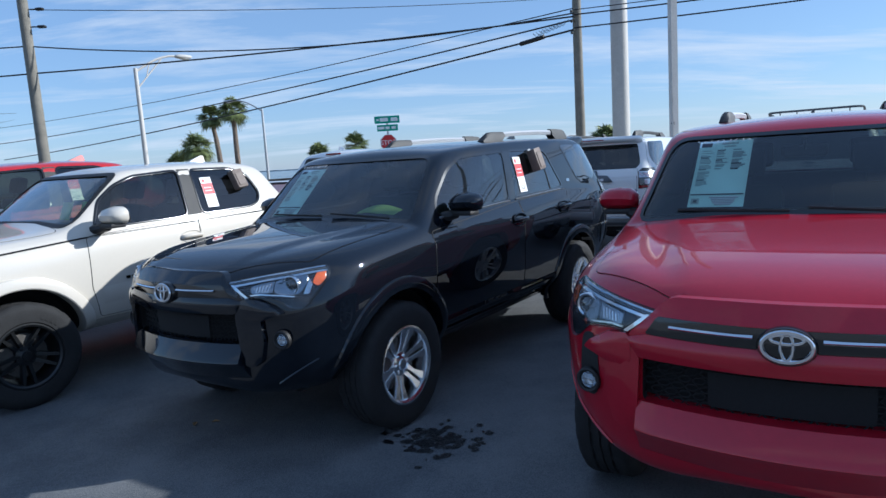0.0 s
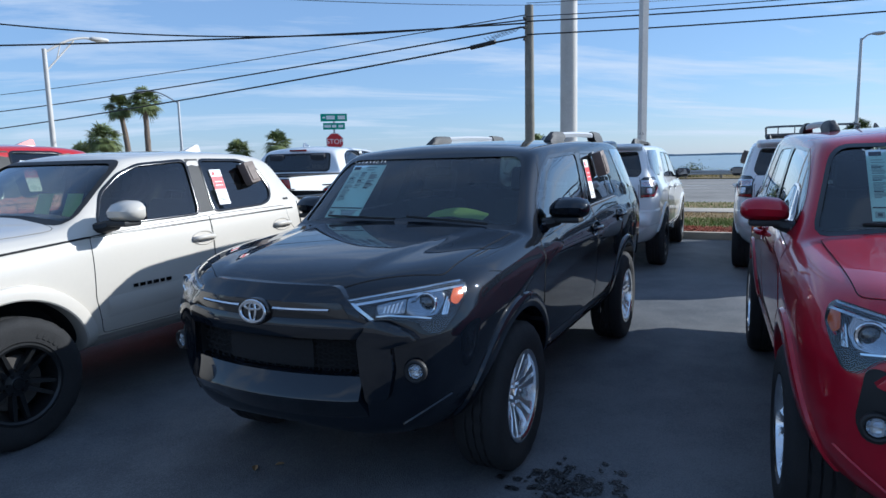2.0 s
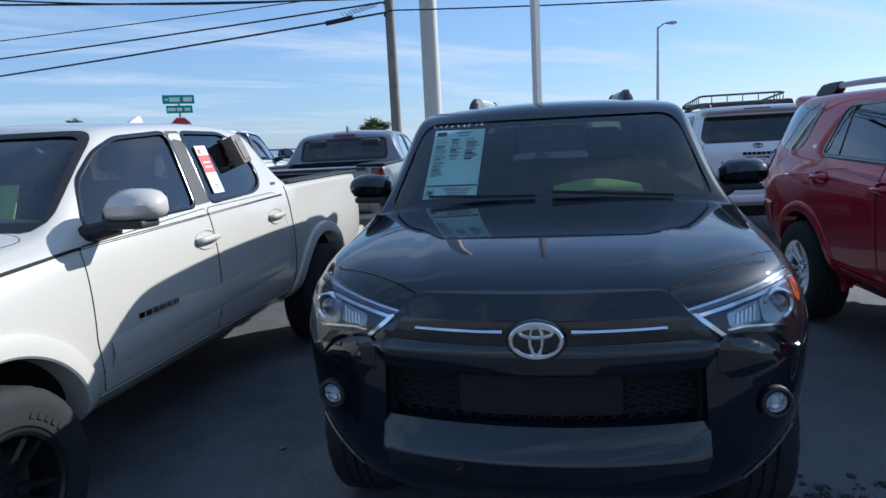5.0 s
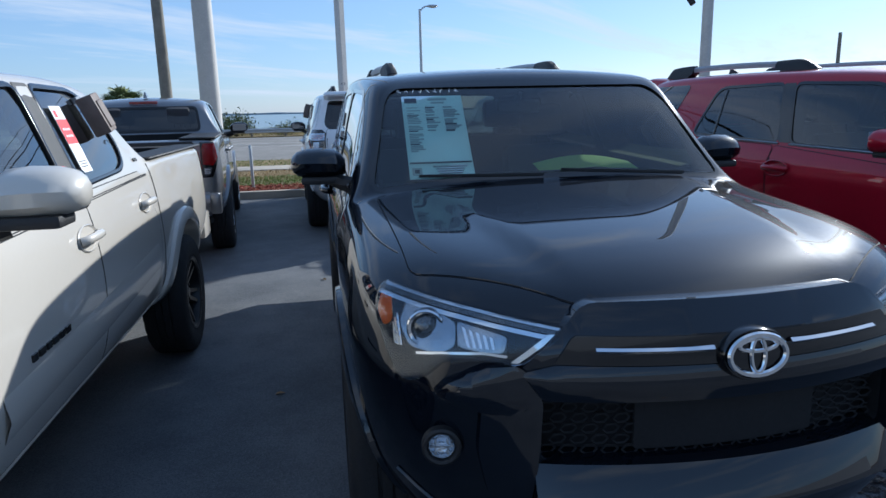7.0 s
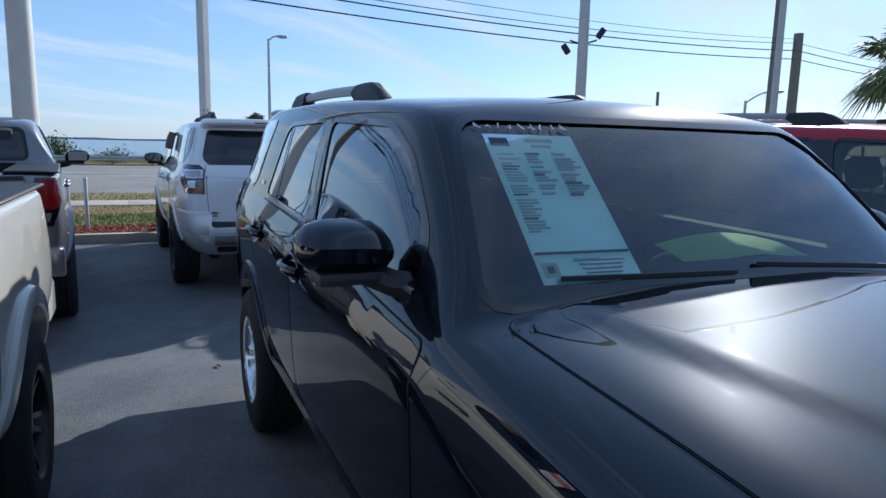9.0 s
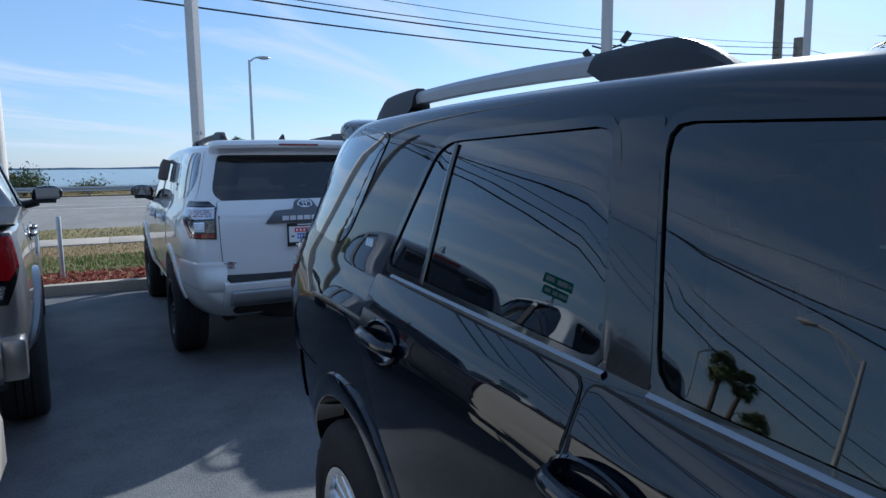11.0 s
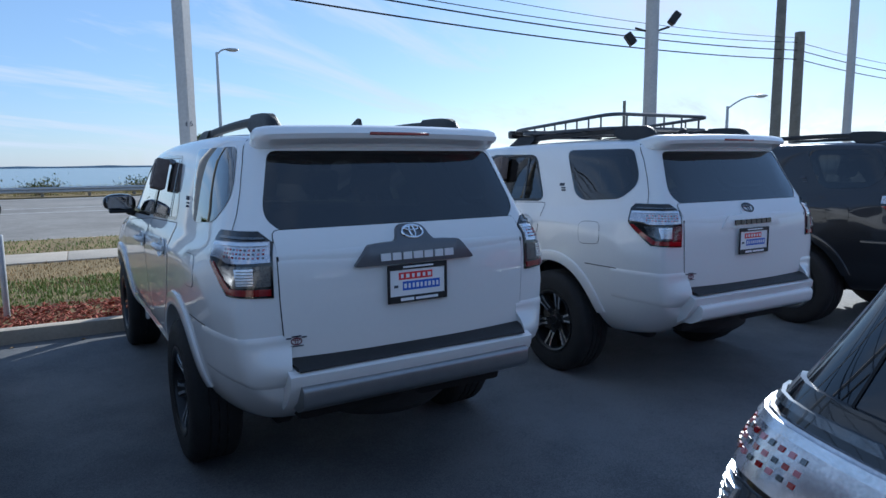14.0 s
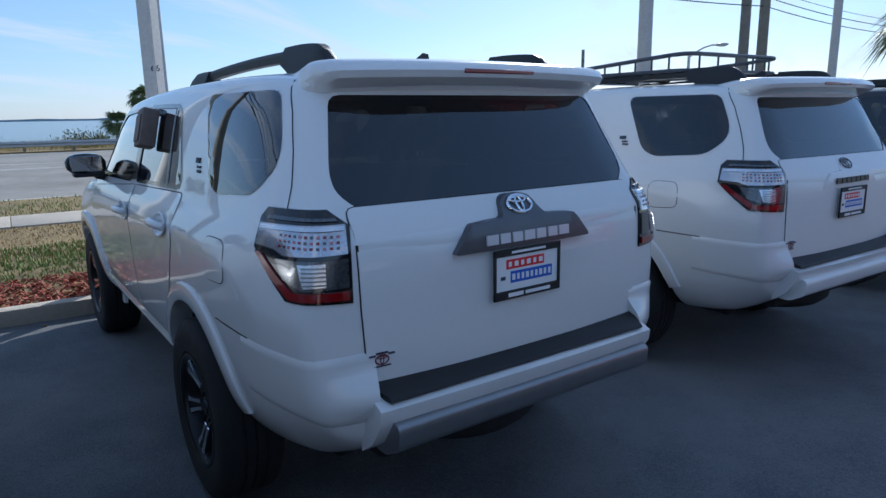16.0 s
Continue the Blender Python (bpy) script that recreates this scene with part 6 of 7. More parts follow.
def asphalt_mat(name, dark, light, stones):
    """Asphalt: blotches, patches worn pale, and fine stones."""
    m = bpy.data.materials.new(name)
    m.use_nodes = True
    t = m.node_tree
    b = t.nodes["Principled BSDF"]
    tc = t.nodes.new("ShaderNodeTexCoord")
    def noise_at(scale, detail, rough=0.5):
        n = t.nodes.new("ShaderNodeTexNoise")
        n.inputs["Scale"].default_value, n.inputs["Detail"].default_value, n.inputs["Roughness"].default_value = scale, detail, rough
        t.links.new(tc.outputs["Object"], n.inputs["Vector"])
        return n.outputs["Fac"]
    big, mid, fine = noise_at(0.35, 5), noise_at(2.3, 6, 0.6), noise_at(190, 2)
    vor = t.nodes.new("ShaderNodeTexVoronoi")
    vor.inputs["Scale"].default_value = stones
    t.links.new(tc.outputs["Object"], vor.inputs["Vector"])
    def mth(op, a, c):
        n = t.nodes.new("ShaderNodeMath")
        n.operation = op
        for i, v in enumerate((a, c)):
            if isinstance(v, float):
                n.inputs[i].default_value = v
            else:
                t.links.new(v, n.inputs[i])
        return n.outputs[0]
    f = mth("ADD", mth("MULTIPLY", big, 0.7), mth("ADD", mth("MULTIPLY", mid, 0.5), mth("MULTIPLY", fine, 0.5)))
    f = mth("ADD", f, mth("MULTIPLY", vor.outputs["Color"], 0.22))
    r = t.nodes.new("ShaderNodeValToRGB")
    r.color_ramp.elements[0].position, r.color_ramp.elements[0].color = 0.62, (*dark, 1)
    r.color_ramp.elements[1].position, r.color_ramp.elements[1].color = 1.0, (*light, 1)
    r.color_ramp.interpolation = "EASE"
    t.links.new(mth("MULTIPLY", f, 0.86), r.inputs[0])
    t.links.new(r.outputs[0], b.inputs["Base Color"])
    b.inputs["Roughness"].default_value, b.inputs["Specular IOR Level"].default_value = 0.78, 0.4
    bp = t.nodes.new("ShaderNodeBump")
    bp.inputs["Strength"].default_value, bp.inputs["Distance"].default_value = 0.55, 0.004
    t.links.new(vor.outputs["Distance"], bp.inputs["Height"])
    t.links.new(bp.outputs[0], b.inputs["Normal"])
    return m


M["asphalt"] = asphalt_mat("asphalt", (0.074, 0.081, 0.090), (0.176, 0.180, 0.184), 130.0)
M["road"] = asphalt_mat("road_asphalt", (0.165, 0.150, 0.130), (0.285, 0.262, 0.230), 90.0)
M["concrete"] = mat("concrete", (0.40, 0.345, 0.275), 0.85, noise_scale=2.2, amount=0.25, bump=0.3, bump_scale=90, objvar=0.4)
M["earth"] = mat("earth", (0.12, 0.08, 0.045), 0.95, noise_scale=3, amount=0.4, bump=0.6, bump_scale=40)
M["turf"] = mat("turf", (0.21, 0.145, 0.055), 0.95, noise_scale=1.3, amount=0.5, bump=0.7, bump_scale=45)
M["grass"] = mat("grass_blades", (0.15, 0.215, 0.035), 0.7, noise_scale=0.6, amount=0.55, island=0.8)
M["mulch"] = mat("red_mulch", (0.30, 0.075, 0.040), 0.9, noise_scale=6, amount=0.5, island=1.0)
M["water"] = mat("water", (0.035, 0.085, 0.13), 0.18, noise_scale=0.02, amount=0.2, bump=0.5, bump_scale=0.9)
M["wood"] = mat("weathered_wood", (0.20, 0.185, 0.155), 0.85, noise_scale=4, amount=0.35, bump=0.5, bump_scale=30)
M["pole_paint"] = mat("pale_pole_paint", (0.52, 0.50, 0.47), 0.6, noise_scale=2, amount=0.15)
M["galvanised"] = mat("galvanised_steel", (0.44, 0.45, 0.46), 0.45, 0.7, noise_scale=8, amount=0.2)
M["cable"] = mat("cable", (0.012, 0.012, 0.013), 0.6)
M["bark"] = mat("palm_bark", (0.17, 0.13, 0.10), 0.9, noise_scale=7, amount=0.4, bump=0.8, bump_scale=30)
M["frond"] = mat("palm_fronds", (0.15, 0.18, 0.060), 0.6, noise_scale=2, amount=0.5, island=0.7)
M["leaf"] = mat("shrub_leaves", (0.075, 0.10, 0.030), 0.65, noise_scale=2, amount=0.5, island=0.9)
M["sign_green"] = mat("sign_green", (0.0, 0.34, 0.23), 0.4)
M["sign_red"] = mat("sign_red", (0.55, 0.015, 0.02), 0.4)
M["marking"] = mat("road_marking", (0.62, 0.61, 0.57), 0.8, noise_scale=3, amount=0.3)
M["tar"] = mat("oil_stain", (0.008, 0.008, 0.009), 0.35, noise_scale=20, amount=0.5, bump=0.8, bump_scale=60)
M["dry_leaf"] = mat("dry_leaf", (0.30, 0.19, 0.09), 0.8)
M["lamp_glass"] = mat("lamp_glass", (0.6, 0.6, 0.58), 0.2)

RISE = 0.015           # the lot climbs this much before its far row
bm = bmesh.new()
lot = [(-45, 0.0), (6.9, 0.0), (7.4, 0.002), (8.3, 0.012), (8.9, RISE), (13.42, RISE)]
lines = [[bm.verts.new(at(a, r, z)) for a, z in lot] + [bm.verts.new(at(13.42, r, -0.4)), bm.verts.new(at(-45, r, -0.4))] for r in (-60, 60)]
for i in range(8):
    bm.faces.new((lines[0][i], lines[0][(i + 1) % 8], lines[1][(i + 1) % 8], lines[1][i]))
bm.faces.new(lines[0])
bm.faces.new(lines[1])
bmesh.ops.recalc_face_normals(bm, faces=bm.faces)
tagged(link_mesh("parking_lot", bm, M["asphalt"]), "dark worn asphalt of a car park", "car park", kind="structure")
# added wall, never in view: closes the lot for bounced light and reflections
M["stucco"] = mat("grey_stucco", (0.25, 0.265, 0.29), 0.9, noise_scale=0.8, amount=0.12, bump=0.3, bump_scale=60)
slab("wall_south", M["stucco"], -26.4, -26.0, -60, 60, -0.3, 4.6, "plain grey stucco wall added out of view for bounce and reflections", "wall")
slab("verge", M["turf"], 13.56, 18.45, -60, 60, -0.3, 0.12, "turf of the verge beside the kerb", "verge")
slab("road_verge", M["turf"], 19.75, 22.5, -80, 80, -0.3, 0.12, "narrow grass strip beside the road", "verge")
slab("road", M["road"], 22.5, 46.0, -400, 400, -0.3, 0.04, "wide grey asphalt road", "road")
slab("far_verge", M["turf"], 46.0, 54.0, -400, 400, -0.6, 0.10, "rough grass beyond the road", "verge")
slab("ground", M["earth"], -500, 56, -600, 600, -3, -0.42, "low ground under the site", "ground")
slab("water", M["water"], 56, 4500, -4500, 4500, -3, -1.6, "wide calm river under a hazy sky", "water")

# kerb stones and footpath slabs, with open joints
kerb = tagged(new("kerb"), "weathered pale concrete kerb", "kerb", kind="structure")
pave = tagged(new("pavement"), "pale concrete footpath of large slabs", "pavement", kind="structure")


def stone_mesh(w, d, h, bev):
    bm = bmesh.new()
    box(bm, (-w / 2 + 0.004, 0, -0.3), (w / 2 - 0.004, d, h), bev, seg=2)
    return bm


ks, ps = shared("kerb_stone", lambda: stone_mesh(3.0, 0.15, 0.15, 0.02), M["concrete"]), shared("path_slab", lambda: stone_mesh(1.5, 1.28, 0.145, 0.012), M["concrete"])
turn_r = math.degrees(math.atan2(RT.y, RT.x))
for i in range(-14, 20):
    p = at(13.42, 3.0 * i)
    child("kerb_stone", ks, kerb, pose(p.x, p.y, 0, 0, 0, turn_r))
for i in range(-40, 50):
    p = at(18.46, 1.5 * i)
    child("path_slab", ps, pave, pose(p.x, p.y, 0, 0, 0, turn_r))

rng = random.Random(3)


def blades(a0, a1, r0, r1, n, h, z):
    """Grass: many bent blades."""
    vs, fs = [], []
    for _ in range(n):
        a, r = rng.uniform(a0, a1), rng.uniform(r0, r1)
        k = 0.5 + 0.5 * noise.noise(Vector((a * 0.7, r * 0.7, 0)))
        if rng.random() > 0.25 + k:
            continue
        p = at(a, r, z)
        hh, w, th = h * rng.uniform(0.5, 1.3) * (0.6 + 0.6 * k), rng.uniform(0.004, 0.009), rng.uniform(0, 6.283)
        lean = rng.uniform(0.1, 0.6) * hh
        d, s = Vector((math.cos(th), math.sin(th), 0)), Vector((-math.sin(th), math.cos(th), 0)) * w
        i = len(vs)
        vs += [p - s, p + s, p + d * lean * 0.4 + Vector((0, 0, hh * 0.6)) + s * 0.7, p + d * lean * 0.4 + Vector((0, 0, hh * 0.6)) - s * 0.7, p + d * lean + Vector((0, 0, hh))]
        fs += [(i, i + 1, i + 2, i + 3), (i + 3, i + 2, i + 4)]
    return vs, fs


def stuff(name, vs, fs, material, label, category):
    me = bpy.data.meshes.new(name)
    me.from_pydata([tuple(v) for v in vs], [], fs)
    me.materials.append(material)
    return tagged(new(name, me), label, category, kind="stuff")


M["dry_grass"] = mat("dry_grass", (0.36, 0.235, 0.105), 0.8, noise_scale=0.9, amount=0.45, island=0.8)
v1, f1 = blades(14.55, 16.6, -12, 9, 42000, 0.06, 0.115)
stuff("grass", v1, f1, M["grass"], "green grass of the verge beside the mulch", "grass")
v1, f1 = blades(15.6, 18.4, -12, 9, 26000, 0.05, 0.115)
stuff("grass", v1, f1, M["dry_grass"], "dry brown grass of the verge beside the footpath", "grass")
v1, f1 = blades(19.8, 22.45, -16, 22, 22000, 0.06, 0.115)
stuff("grass", v1, f1, M["grass"], "rough grass strip beside the road", "grass")
M["reeds"] = mat("reeds", (0.30, 0.25, 0.075), 0.75, noise_scale=0.25, amount=0.55, island=0.9)
v1, f1 = blades(47.0, 54, -45, 60, 34000, 0.55, 0.09)
stuff("grass", v1, f1, M["reeds"], "tall yellowish rough grass beyond the guard rail", "grass")
vs, fs = [], []
for _ in range(9000):
    a, r = 13.58 + 1.05 * rng.random() ** 1.2, rng.uniform(-9, 7)
    p = at(a, r, 0.118 + 0.035 * rng.random())
    e = Euler((rng.uniform(-0.7, 0.7), rng.uniform(-0.7, 0.7), rng.uniform(0, 6.28))).to_matrix()
    l, w, h = rng.uniform(0.02, 0.055), rng.uniform(0.006, 0.014), 0.004
    i = len(vs)
    vs += [p + e @ Vector(q) for q in ((-l, -w, 0), (l, -w, 0), (l, w, 0), (-l, w, 0), (-l * 0.8, 0, h * 2), (l * 0.8, 0, h * 2))]
    fs += [(i, i + 1, i + 5, i + 4), (i + 2, i + 3, i + 4, i + 5), (i, i + 4, i + 3), (i + 1, i + 2, i + 5)]
stuff("mulch", vs, fs, M["mulch"], "red-brown wood chip mulch along the kerb", "mulch")

# lane lines
for a, dash in ((23.2, 0), (29.6, 3.0), (33.4, 0), (36.4, 0), (40.2, 3.0), (45.2, 0)):
    bm = bmesh.new()
    if dash:
        for i in range(-20, 24):
            box(bm, (12 * i, a, 0.041), (12 * i + dash, a + 0.12, 0.045))
    else:
        box(bm, (-200, a, 0.041), (200, a + 0.12, 0.045))
    for v in bm.verts:
        v.co = at(v.co.y, v.co.x, v.co.z)
    bmesh.ops.recalc_face_normals(bm, faces=bm.faces)
    tagged(link_mesh("lane_line", bm, M["marking"], smooth=False), "worn white painted lane line", "road marking", kind="structure")

# far shore: low wooded land and a few pale blocks
bm = bmesh.new()
n = 160
rows = []
for i in range(n + 1):
    r = -4200 + 8400 * i / n
    h = 5 + 3 * noise.noise(Vector((i * 0.31, 2, 0))) + 3 * noise.noise(Vector((i * 1.1, 7, 0)))
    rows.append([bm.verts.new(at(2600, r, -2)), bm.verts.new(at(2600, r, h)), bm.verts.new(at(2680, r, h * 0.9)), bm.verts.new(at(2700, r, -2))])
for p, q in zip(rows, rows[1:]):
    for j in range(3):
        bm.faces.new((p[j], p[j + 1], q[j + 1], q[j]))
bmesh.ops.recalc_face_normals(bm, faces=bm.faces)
# distance haze is mixed into the trees' colour as pale blue-grey
tagged(link_mesh("far_shore", bm, mat("far_trees", (0.34, 0.42, 0.48), 0.95, noise_scale=0.02, amount=0.3)), "low wooded far shore coloured pale blue-grey as if hazy", "shore", kind="structure")
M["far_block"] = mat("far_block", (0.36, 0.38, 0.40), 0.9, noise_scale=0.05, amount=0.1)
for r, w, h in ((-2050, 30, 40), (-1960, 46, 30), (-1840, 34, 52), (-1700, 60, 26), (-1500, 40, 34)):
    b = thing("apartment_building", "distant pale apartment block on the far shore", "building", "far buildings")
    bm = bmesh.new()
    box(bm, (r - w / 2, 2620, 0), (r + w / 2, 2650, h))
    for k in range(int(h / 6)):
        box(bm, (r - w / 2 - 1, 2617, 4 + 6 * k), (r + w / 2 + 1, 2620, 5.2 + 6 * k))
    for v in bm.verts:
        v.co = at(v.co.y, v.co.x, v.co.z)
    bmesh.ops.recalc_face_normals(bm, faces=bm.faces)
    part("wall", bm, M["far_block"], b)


# ---- poles, wires, signs ----
def pole(name, label, x, y, h, r0, r1, material, square=False, base=-0.3, n=12):
    t = thing(name, label, "pole", m=pose(x, y, 0))
    bm = bmesh.new()
    tube(bm, [(0, 0, base), (0, 0, h * 0.5), (0, 0, h)], r0, 4 if square else n, r2=r1)
    if square:
        bmesh.ops.bevel(bm, geom=[e for e in bm.edges if abs((e.verts[0].co - e.verts[1].co).normalized().z) > 0.9], offset=r1 * 0.18, segments=2, affect="EDGES")
    part("shaft", bm, material, t)
    return t


def number_plate_text(body, size, material, parent, m, name="writing"):
    cu = bpy.data.curves.new(name, "FONT")
    cu.body, cu.size, cu.align_x, cu.align_y, cu.extrude = body, size, "CENTER", "CENTER", 0.001
    ob = new(name, cu)
    dg = bpy.context.evaluated_depsgraph_get()
    dg.update()
    me = bpy.data.meshes.new_from_object(ob.evaluated_get(dg))
    bpy.data.objects.remove(ob)
    me.materials.append(material)
    o = child(name, me, parent, m)
    return o


p1 = pole("utility_pole", "grey weathered wooden utility pole", 4.72, 21.55, 6.42, 0.165, 0.135, M["wood"])
for z in (6.0, 5.7, 5.35):
    bm = bmesh.new()
    tube(bm, [(-0.14, -0.10, z), (-0.22, -0.20, z)], 0.02, 6)
    ellipsoid(bm, (-0.22, -0.20, z), (0.04, 0.04, 0.05), 10, 6)
    part("insulator", bm, M["cable"], p1)
p2 = pole("sign_pole", "thick pale steel pole", 6.14, 21.88, 13.0, 0.29, 0.25, M["pole_paint"], n=20)
p3 = pole("light_pole", "square pale painted light pole with a number", 4.99, 13.96, 9.5, 0.100, 0.092, M["pole_paint"], True)
bm = bmesh.new()
box(bm, (-0.35, -0.35, -0.1), (0.35, 0.35, 0.10), 0.03, seg=2)
for sx in (-0.12, 0.12):
    for sy in (-0.12, 0.12):
        tube(bm, [(sx, sy, 0.10), (sx, sy, 0.16)], 0.012, 6)
box(bm, (-0.17, -0.17, 0.10), (0.17, 0.17, 0.125), 0.004)
part("base", bm, M["concrete"], p3)
p3.rotation_euler = (0, 0, radians(AWAY_DEG := math.degrees(math.atan2(AX.y, AX.x))) + radians(45))
away = pose(0, 0, 0, 0, 0, -45)
number_plate_text("66", 0.085, M["ink"], p3, away @ pose(-0.082, -0.005, 2.10, 90, 0, -90))
u1 = pole("utility_pole", "tall pale pole with floodlights", 12.81, 10.10, 9.0, 0.135, 0.11, M["pole_paint"])
for s in (-1, 1):
    bm = bmesh.new()
    tube(bm, [(0, 0, 4.05), (s * 0.10, -0.30 * s, 4.15)], 0.02, 6)
    box(bm, (-0.10, -0.07, -0.12), (0.10, 0.07, 0.12), 0.02, m=pose(0.12 * s, -0.38 * s, 4.3 if s > 0 else 3.95, 35 * s, 0, 20))
    part("floodlight", bm, M["cable"], u1)
u2 = pole("utility_pole", "wooden utility pole beside the road", 33.1, 7.66, 11.9, 0.24, 0.19, M["wood"])
u3 = pole("utility_pole", "wooden utility pole carrying wires", 34.46, 6.83, 7.4, 0.25, 0.22, M["wood"])
pole("utility_pole", "thin pole in the distance", 62.65, 19.9, 7.2, 0.17, 0.14, M["wood"])
pole("light_pole", "pale light pole far along the lot", 18.02, 6.32, 9.0, 0.10, 0.085, M["pole_paint"])
p0 = pole("utility_pole", "brown wooden utility pole with crossing wires", -13.05, 22.3, 10.5, 0.19, 0.15, M["wood"])
for z in (7.3, 6.75):
    bm = bmesh.new()
    tube(bm, [(0.1, 0, z), (0.45, 0.05, z)], 0.022, 6)
    box(bm, (0.38, -0.03, z - 0.04), (0.62, 0.13, z + 0.04), 0.02)
    part("insulator", bm, M["cable"], p0)


def wire(a, b, sag, r=0.016):
    t = thing("overhead_wire", "black overhead wire sagging between poles", "wire", "overhead wires")
    a, b = Vector(a), Vector(b)
    bm = bmesh.new()
    tube(bm, [a + (b - a) * (i / 28) - Vector((0, 0, sag * 4 * (i / 28) * (1 - i / 28))) for i in range(29)], r, 5)
    part("cable", bm, M["cable"], t)


W1, W0, W3 = (4.60, 21.40), (-13.05, 22.3), (34.46, 6.83)
wire((*W1, 6.05), (*W3, 6.95), 0.55, 0.014)
wire((*W1, 5.90), (*W3, 6.60), 0.50, 0.022)
wire((*W1, 5.50), (*W3, 6.20), 0.45, 0.022)
wire((*W1, 6.45), (*W3, 7.15), 0.55, 0.010)
wire((*W1, 5.95), (*W0, 6.15), 0.55, 0.022)
wire((*W1, 5.85), (*W0, 5.28), 0.12, 0.026)
for z1, z0, r in ((6.1, 6.37, 0.018), (5.75, 5.13, 0.028), (5.45, 3.85, 0.032)):
    wire((*W1, z1), (-34.5, 53.5, z0), 0.35, r)
wire((*W0, 7.3), (25.0, 42.0, 12.0), 0.8, 0.014)
wire((*W0, 6.15), (-34, 19, 7.3), 0.5, 0.022)
wire((*W0, 5.28), (-34, 19, 6.0), 0.5, 0.026)
wire((*W3, 6.95), (60, -8, 7.6), 0.6, 0.014)
wire((*W3, 6.60), (60, -8, 7.2), 0.6, 0.022)
wire((*W3, 6.20), (60, -8, 6.8), 0.6, 0.022)
bm = bmesh.new()
q = Vector((*W1, 5.50))
d = (Vector((-34.5, 53.5, 3.85)) - q).normalized()
t = thing("cable_splice", "black splice case on the lowest wire", "wire")
tube(bm, [q + d * 1.1 - Vector((0, 0, 0.06)), q + d * 1.5 - Vector((0, 0, 0.09)), q + d * 2.0 - Vector((0, 0, 0.12))], 0.075, 8)
part("case", bm, M["cable"], t)
bm = bmesh.new()
for k in range(9):
    s = q + d * (0.2 + 0.12 * k) + Vector((0, 0, 0.30 - 0.02 * k))
    tube(bm, [s, s + d * 0.2 - Vector((0, 0, 0.16)), s + d * 0.35 - Vector((0, 0, 0.02))], 0.010, 4)
part("tie", bm, M["cable"], t)


def street_lamp(x, y, h, arm, turn, label, truss=False, material=None):
    t = thing("street_lamp", label, "street lamp", "street lamps", m=pose(x, y, 0, 0, 0, turn))
    k = material or M["galvanised"]
    bm = bmesh.new()
    tube(bm, [(0, 0, -0.4), (0, 0, h * 0.5), (0, 0, h)], 0.13, 10, r2=0.085)
    part("shaft", bm, k, t)
    bm = bmesh.new()
    tube(bm, chaikin([(0, 0, h - 0.15), (arm * 0.45, 0, h + arm * 0.22), (arm * 0.8, 0, h + arm * 0.33), (arm, 0, h + arm * 0.33)], 2, False), 0.05, 8)
    if truss:
        tube(bm, [(0, 0, h - 0.9), (arm * 0.62, 0, h + arm * 0.24)], 0.035, 6)
        tube(bm, [(arm * 0.25, 0, h - 0.30), (arm * 0.33, 0, h + arm * 0.12)], 0.025, 6)
    part("arm", bm, k, t)
    bm = bmesh.new()
    ellipsoid(bm, (arm + 0.32, 0, h + arm * 0.33), (0.42, 0.17, 0.10), 16, 8, 0.8)
    part("lamp_head", bm, k, t)
    bm = bmesh.new()
    ellipsoid(bm, (arm + 0.36, 0, h + arm * 0.33 - 0.07), (0.26, 0.13, 0.07), 14, 8)
    part("glass", bm, M["lamp_glass"], t)


street_lamp(31.45, 39.29, 8.7, 0.6, -42, "street lamp on a bare pole beside the far road")
street_lamp(-13.15, 30.3, 6.55, 1.9, 42, "white street lamp with a braced arm", True, M["pole_paint"])
street_lamp(-12.8, 50.5, 6.3, 2.4, 165, "distant street lamp with a thin arm")
street_lamp(46.4, 10.3, 5.1, 1.6, -100, "street lamp farther along the road")

# street name post with a stop sign, seen from its front
sg_t = thing("street_sign", "green street name signs over a red stop sign on one post", "sign", m=pose(-1.50, 21.4, 0, 0, 0, 4))
bm = bmesh.new()
tube(bm, [(0, 0.03, -0.3), (0, 0.03, 3.1)], 0.03, 8)
part("post", bm, M["galvanised"], sg_t)
for z, w, h, nm in ((3.03, 0.80, 0.23, "upper_name_plate"), (2.77, 0.66, 0.20, "lower_name_plate")):
    bm = bmesh.new()
    box(bm, (-w / 2, -0.012, z - h / 2), (w / 2, 0.0, z + h / 2), 0.004)
    plate = part(nm, bm, M["sign_green"], sg_t, "green sign with pale writing bars")
    bars = [(-0.30, 0.08, 0.05), (-0.10, 0.26, 0.11), (0.23, 0.22, 0.11)] if z > 2.9 else [(-0.20, 0.20, 0.08), (0.0, 0.13, 0.08), (0.2, 0.14, 0.08)]
    for c, ww, hh in bars:
        bm = bmesh.new()
        box(bm, (c - ww / 2, -0.016, z - hh / 2), (c + ww / 2, -0.010, z + hh / 2))
        part("writing_bar", bm, M["label_white"], plate, smooth=False)
bm = bmesh.new()
oc = [(0.28 * math.cos(a), 2.30 + 0.28 * math.sin(a)) for a in np.linspace(math.pi / 8, 2 * math.pi + math.pi / 8, 9)[:8]]
bm.free()
bm = prism(oc, "y", -0.015, -0.005)
st = part("stop_plate", bm, M["label_white"], sg_t, "white rim of the stop sign")
bm = prism([(a * 0.93, 2.30 + (b - 2.30) * 0.93) for a, b in oc], "y", -0.019, -0.012)
part("red_face", bm, M["sign_red"], st)
number_plate_text("STOP", 0.21, M["label_white"], st, pose(0, -0.022, 2.30, 90, 0, 0), "stop_word")

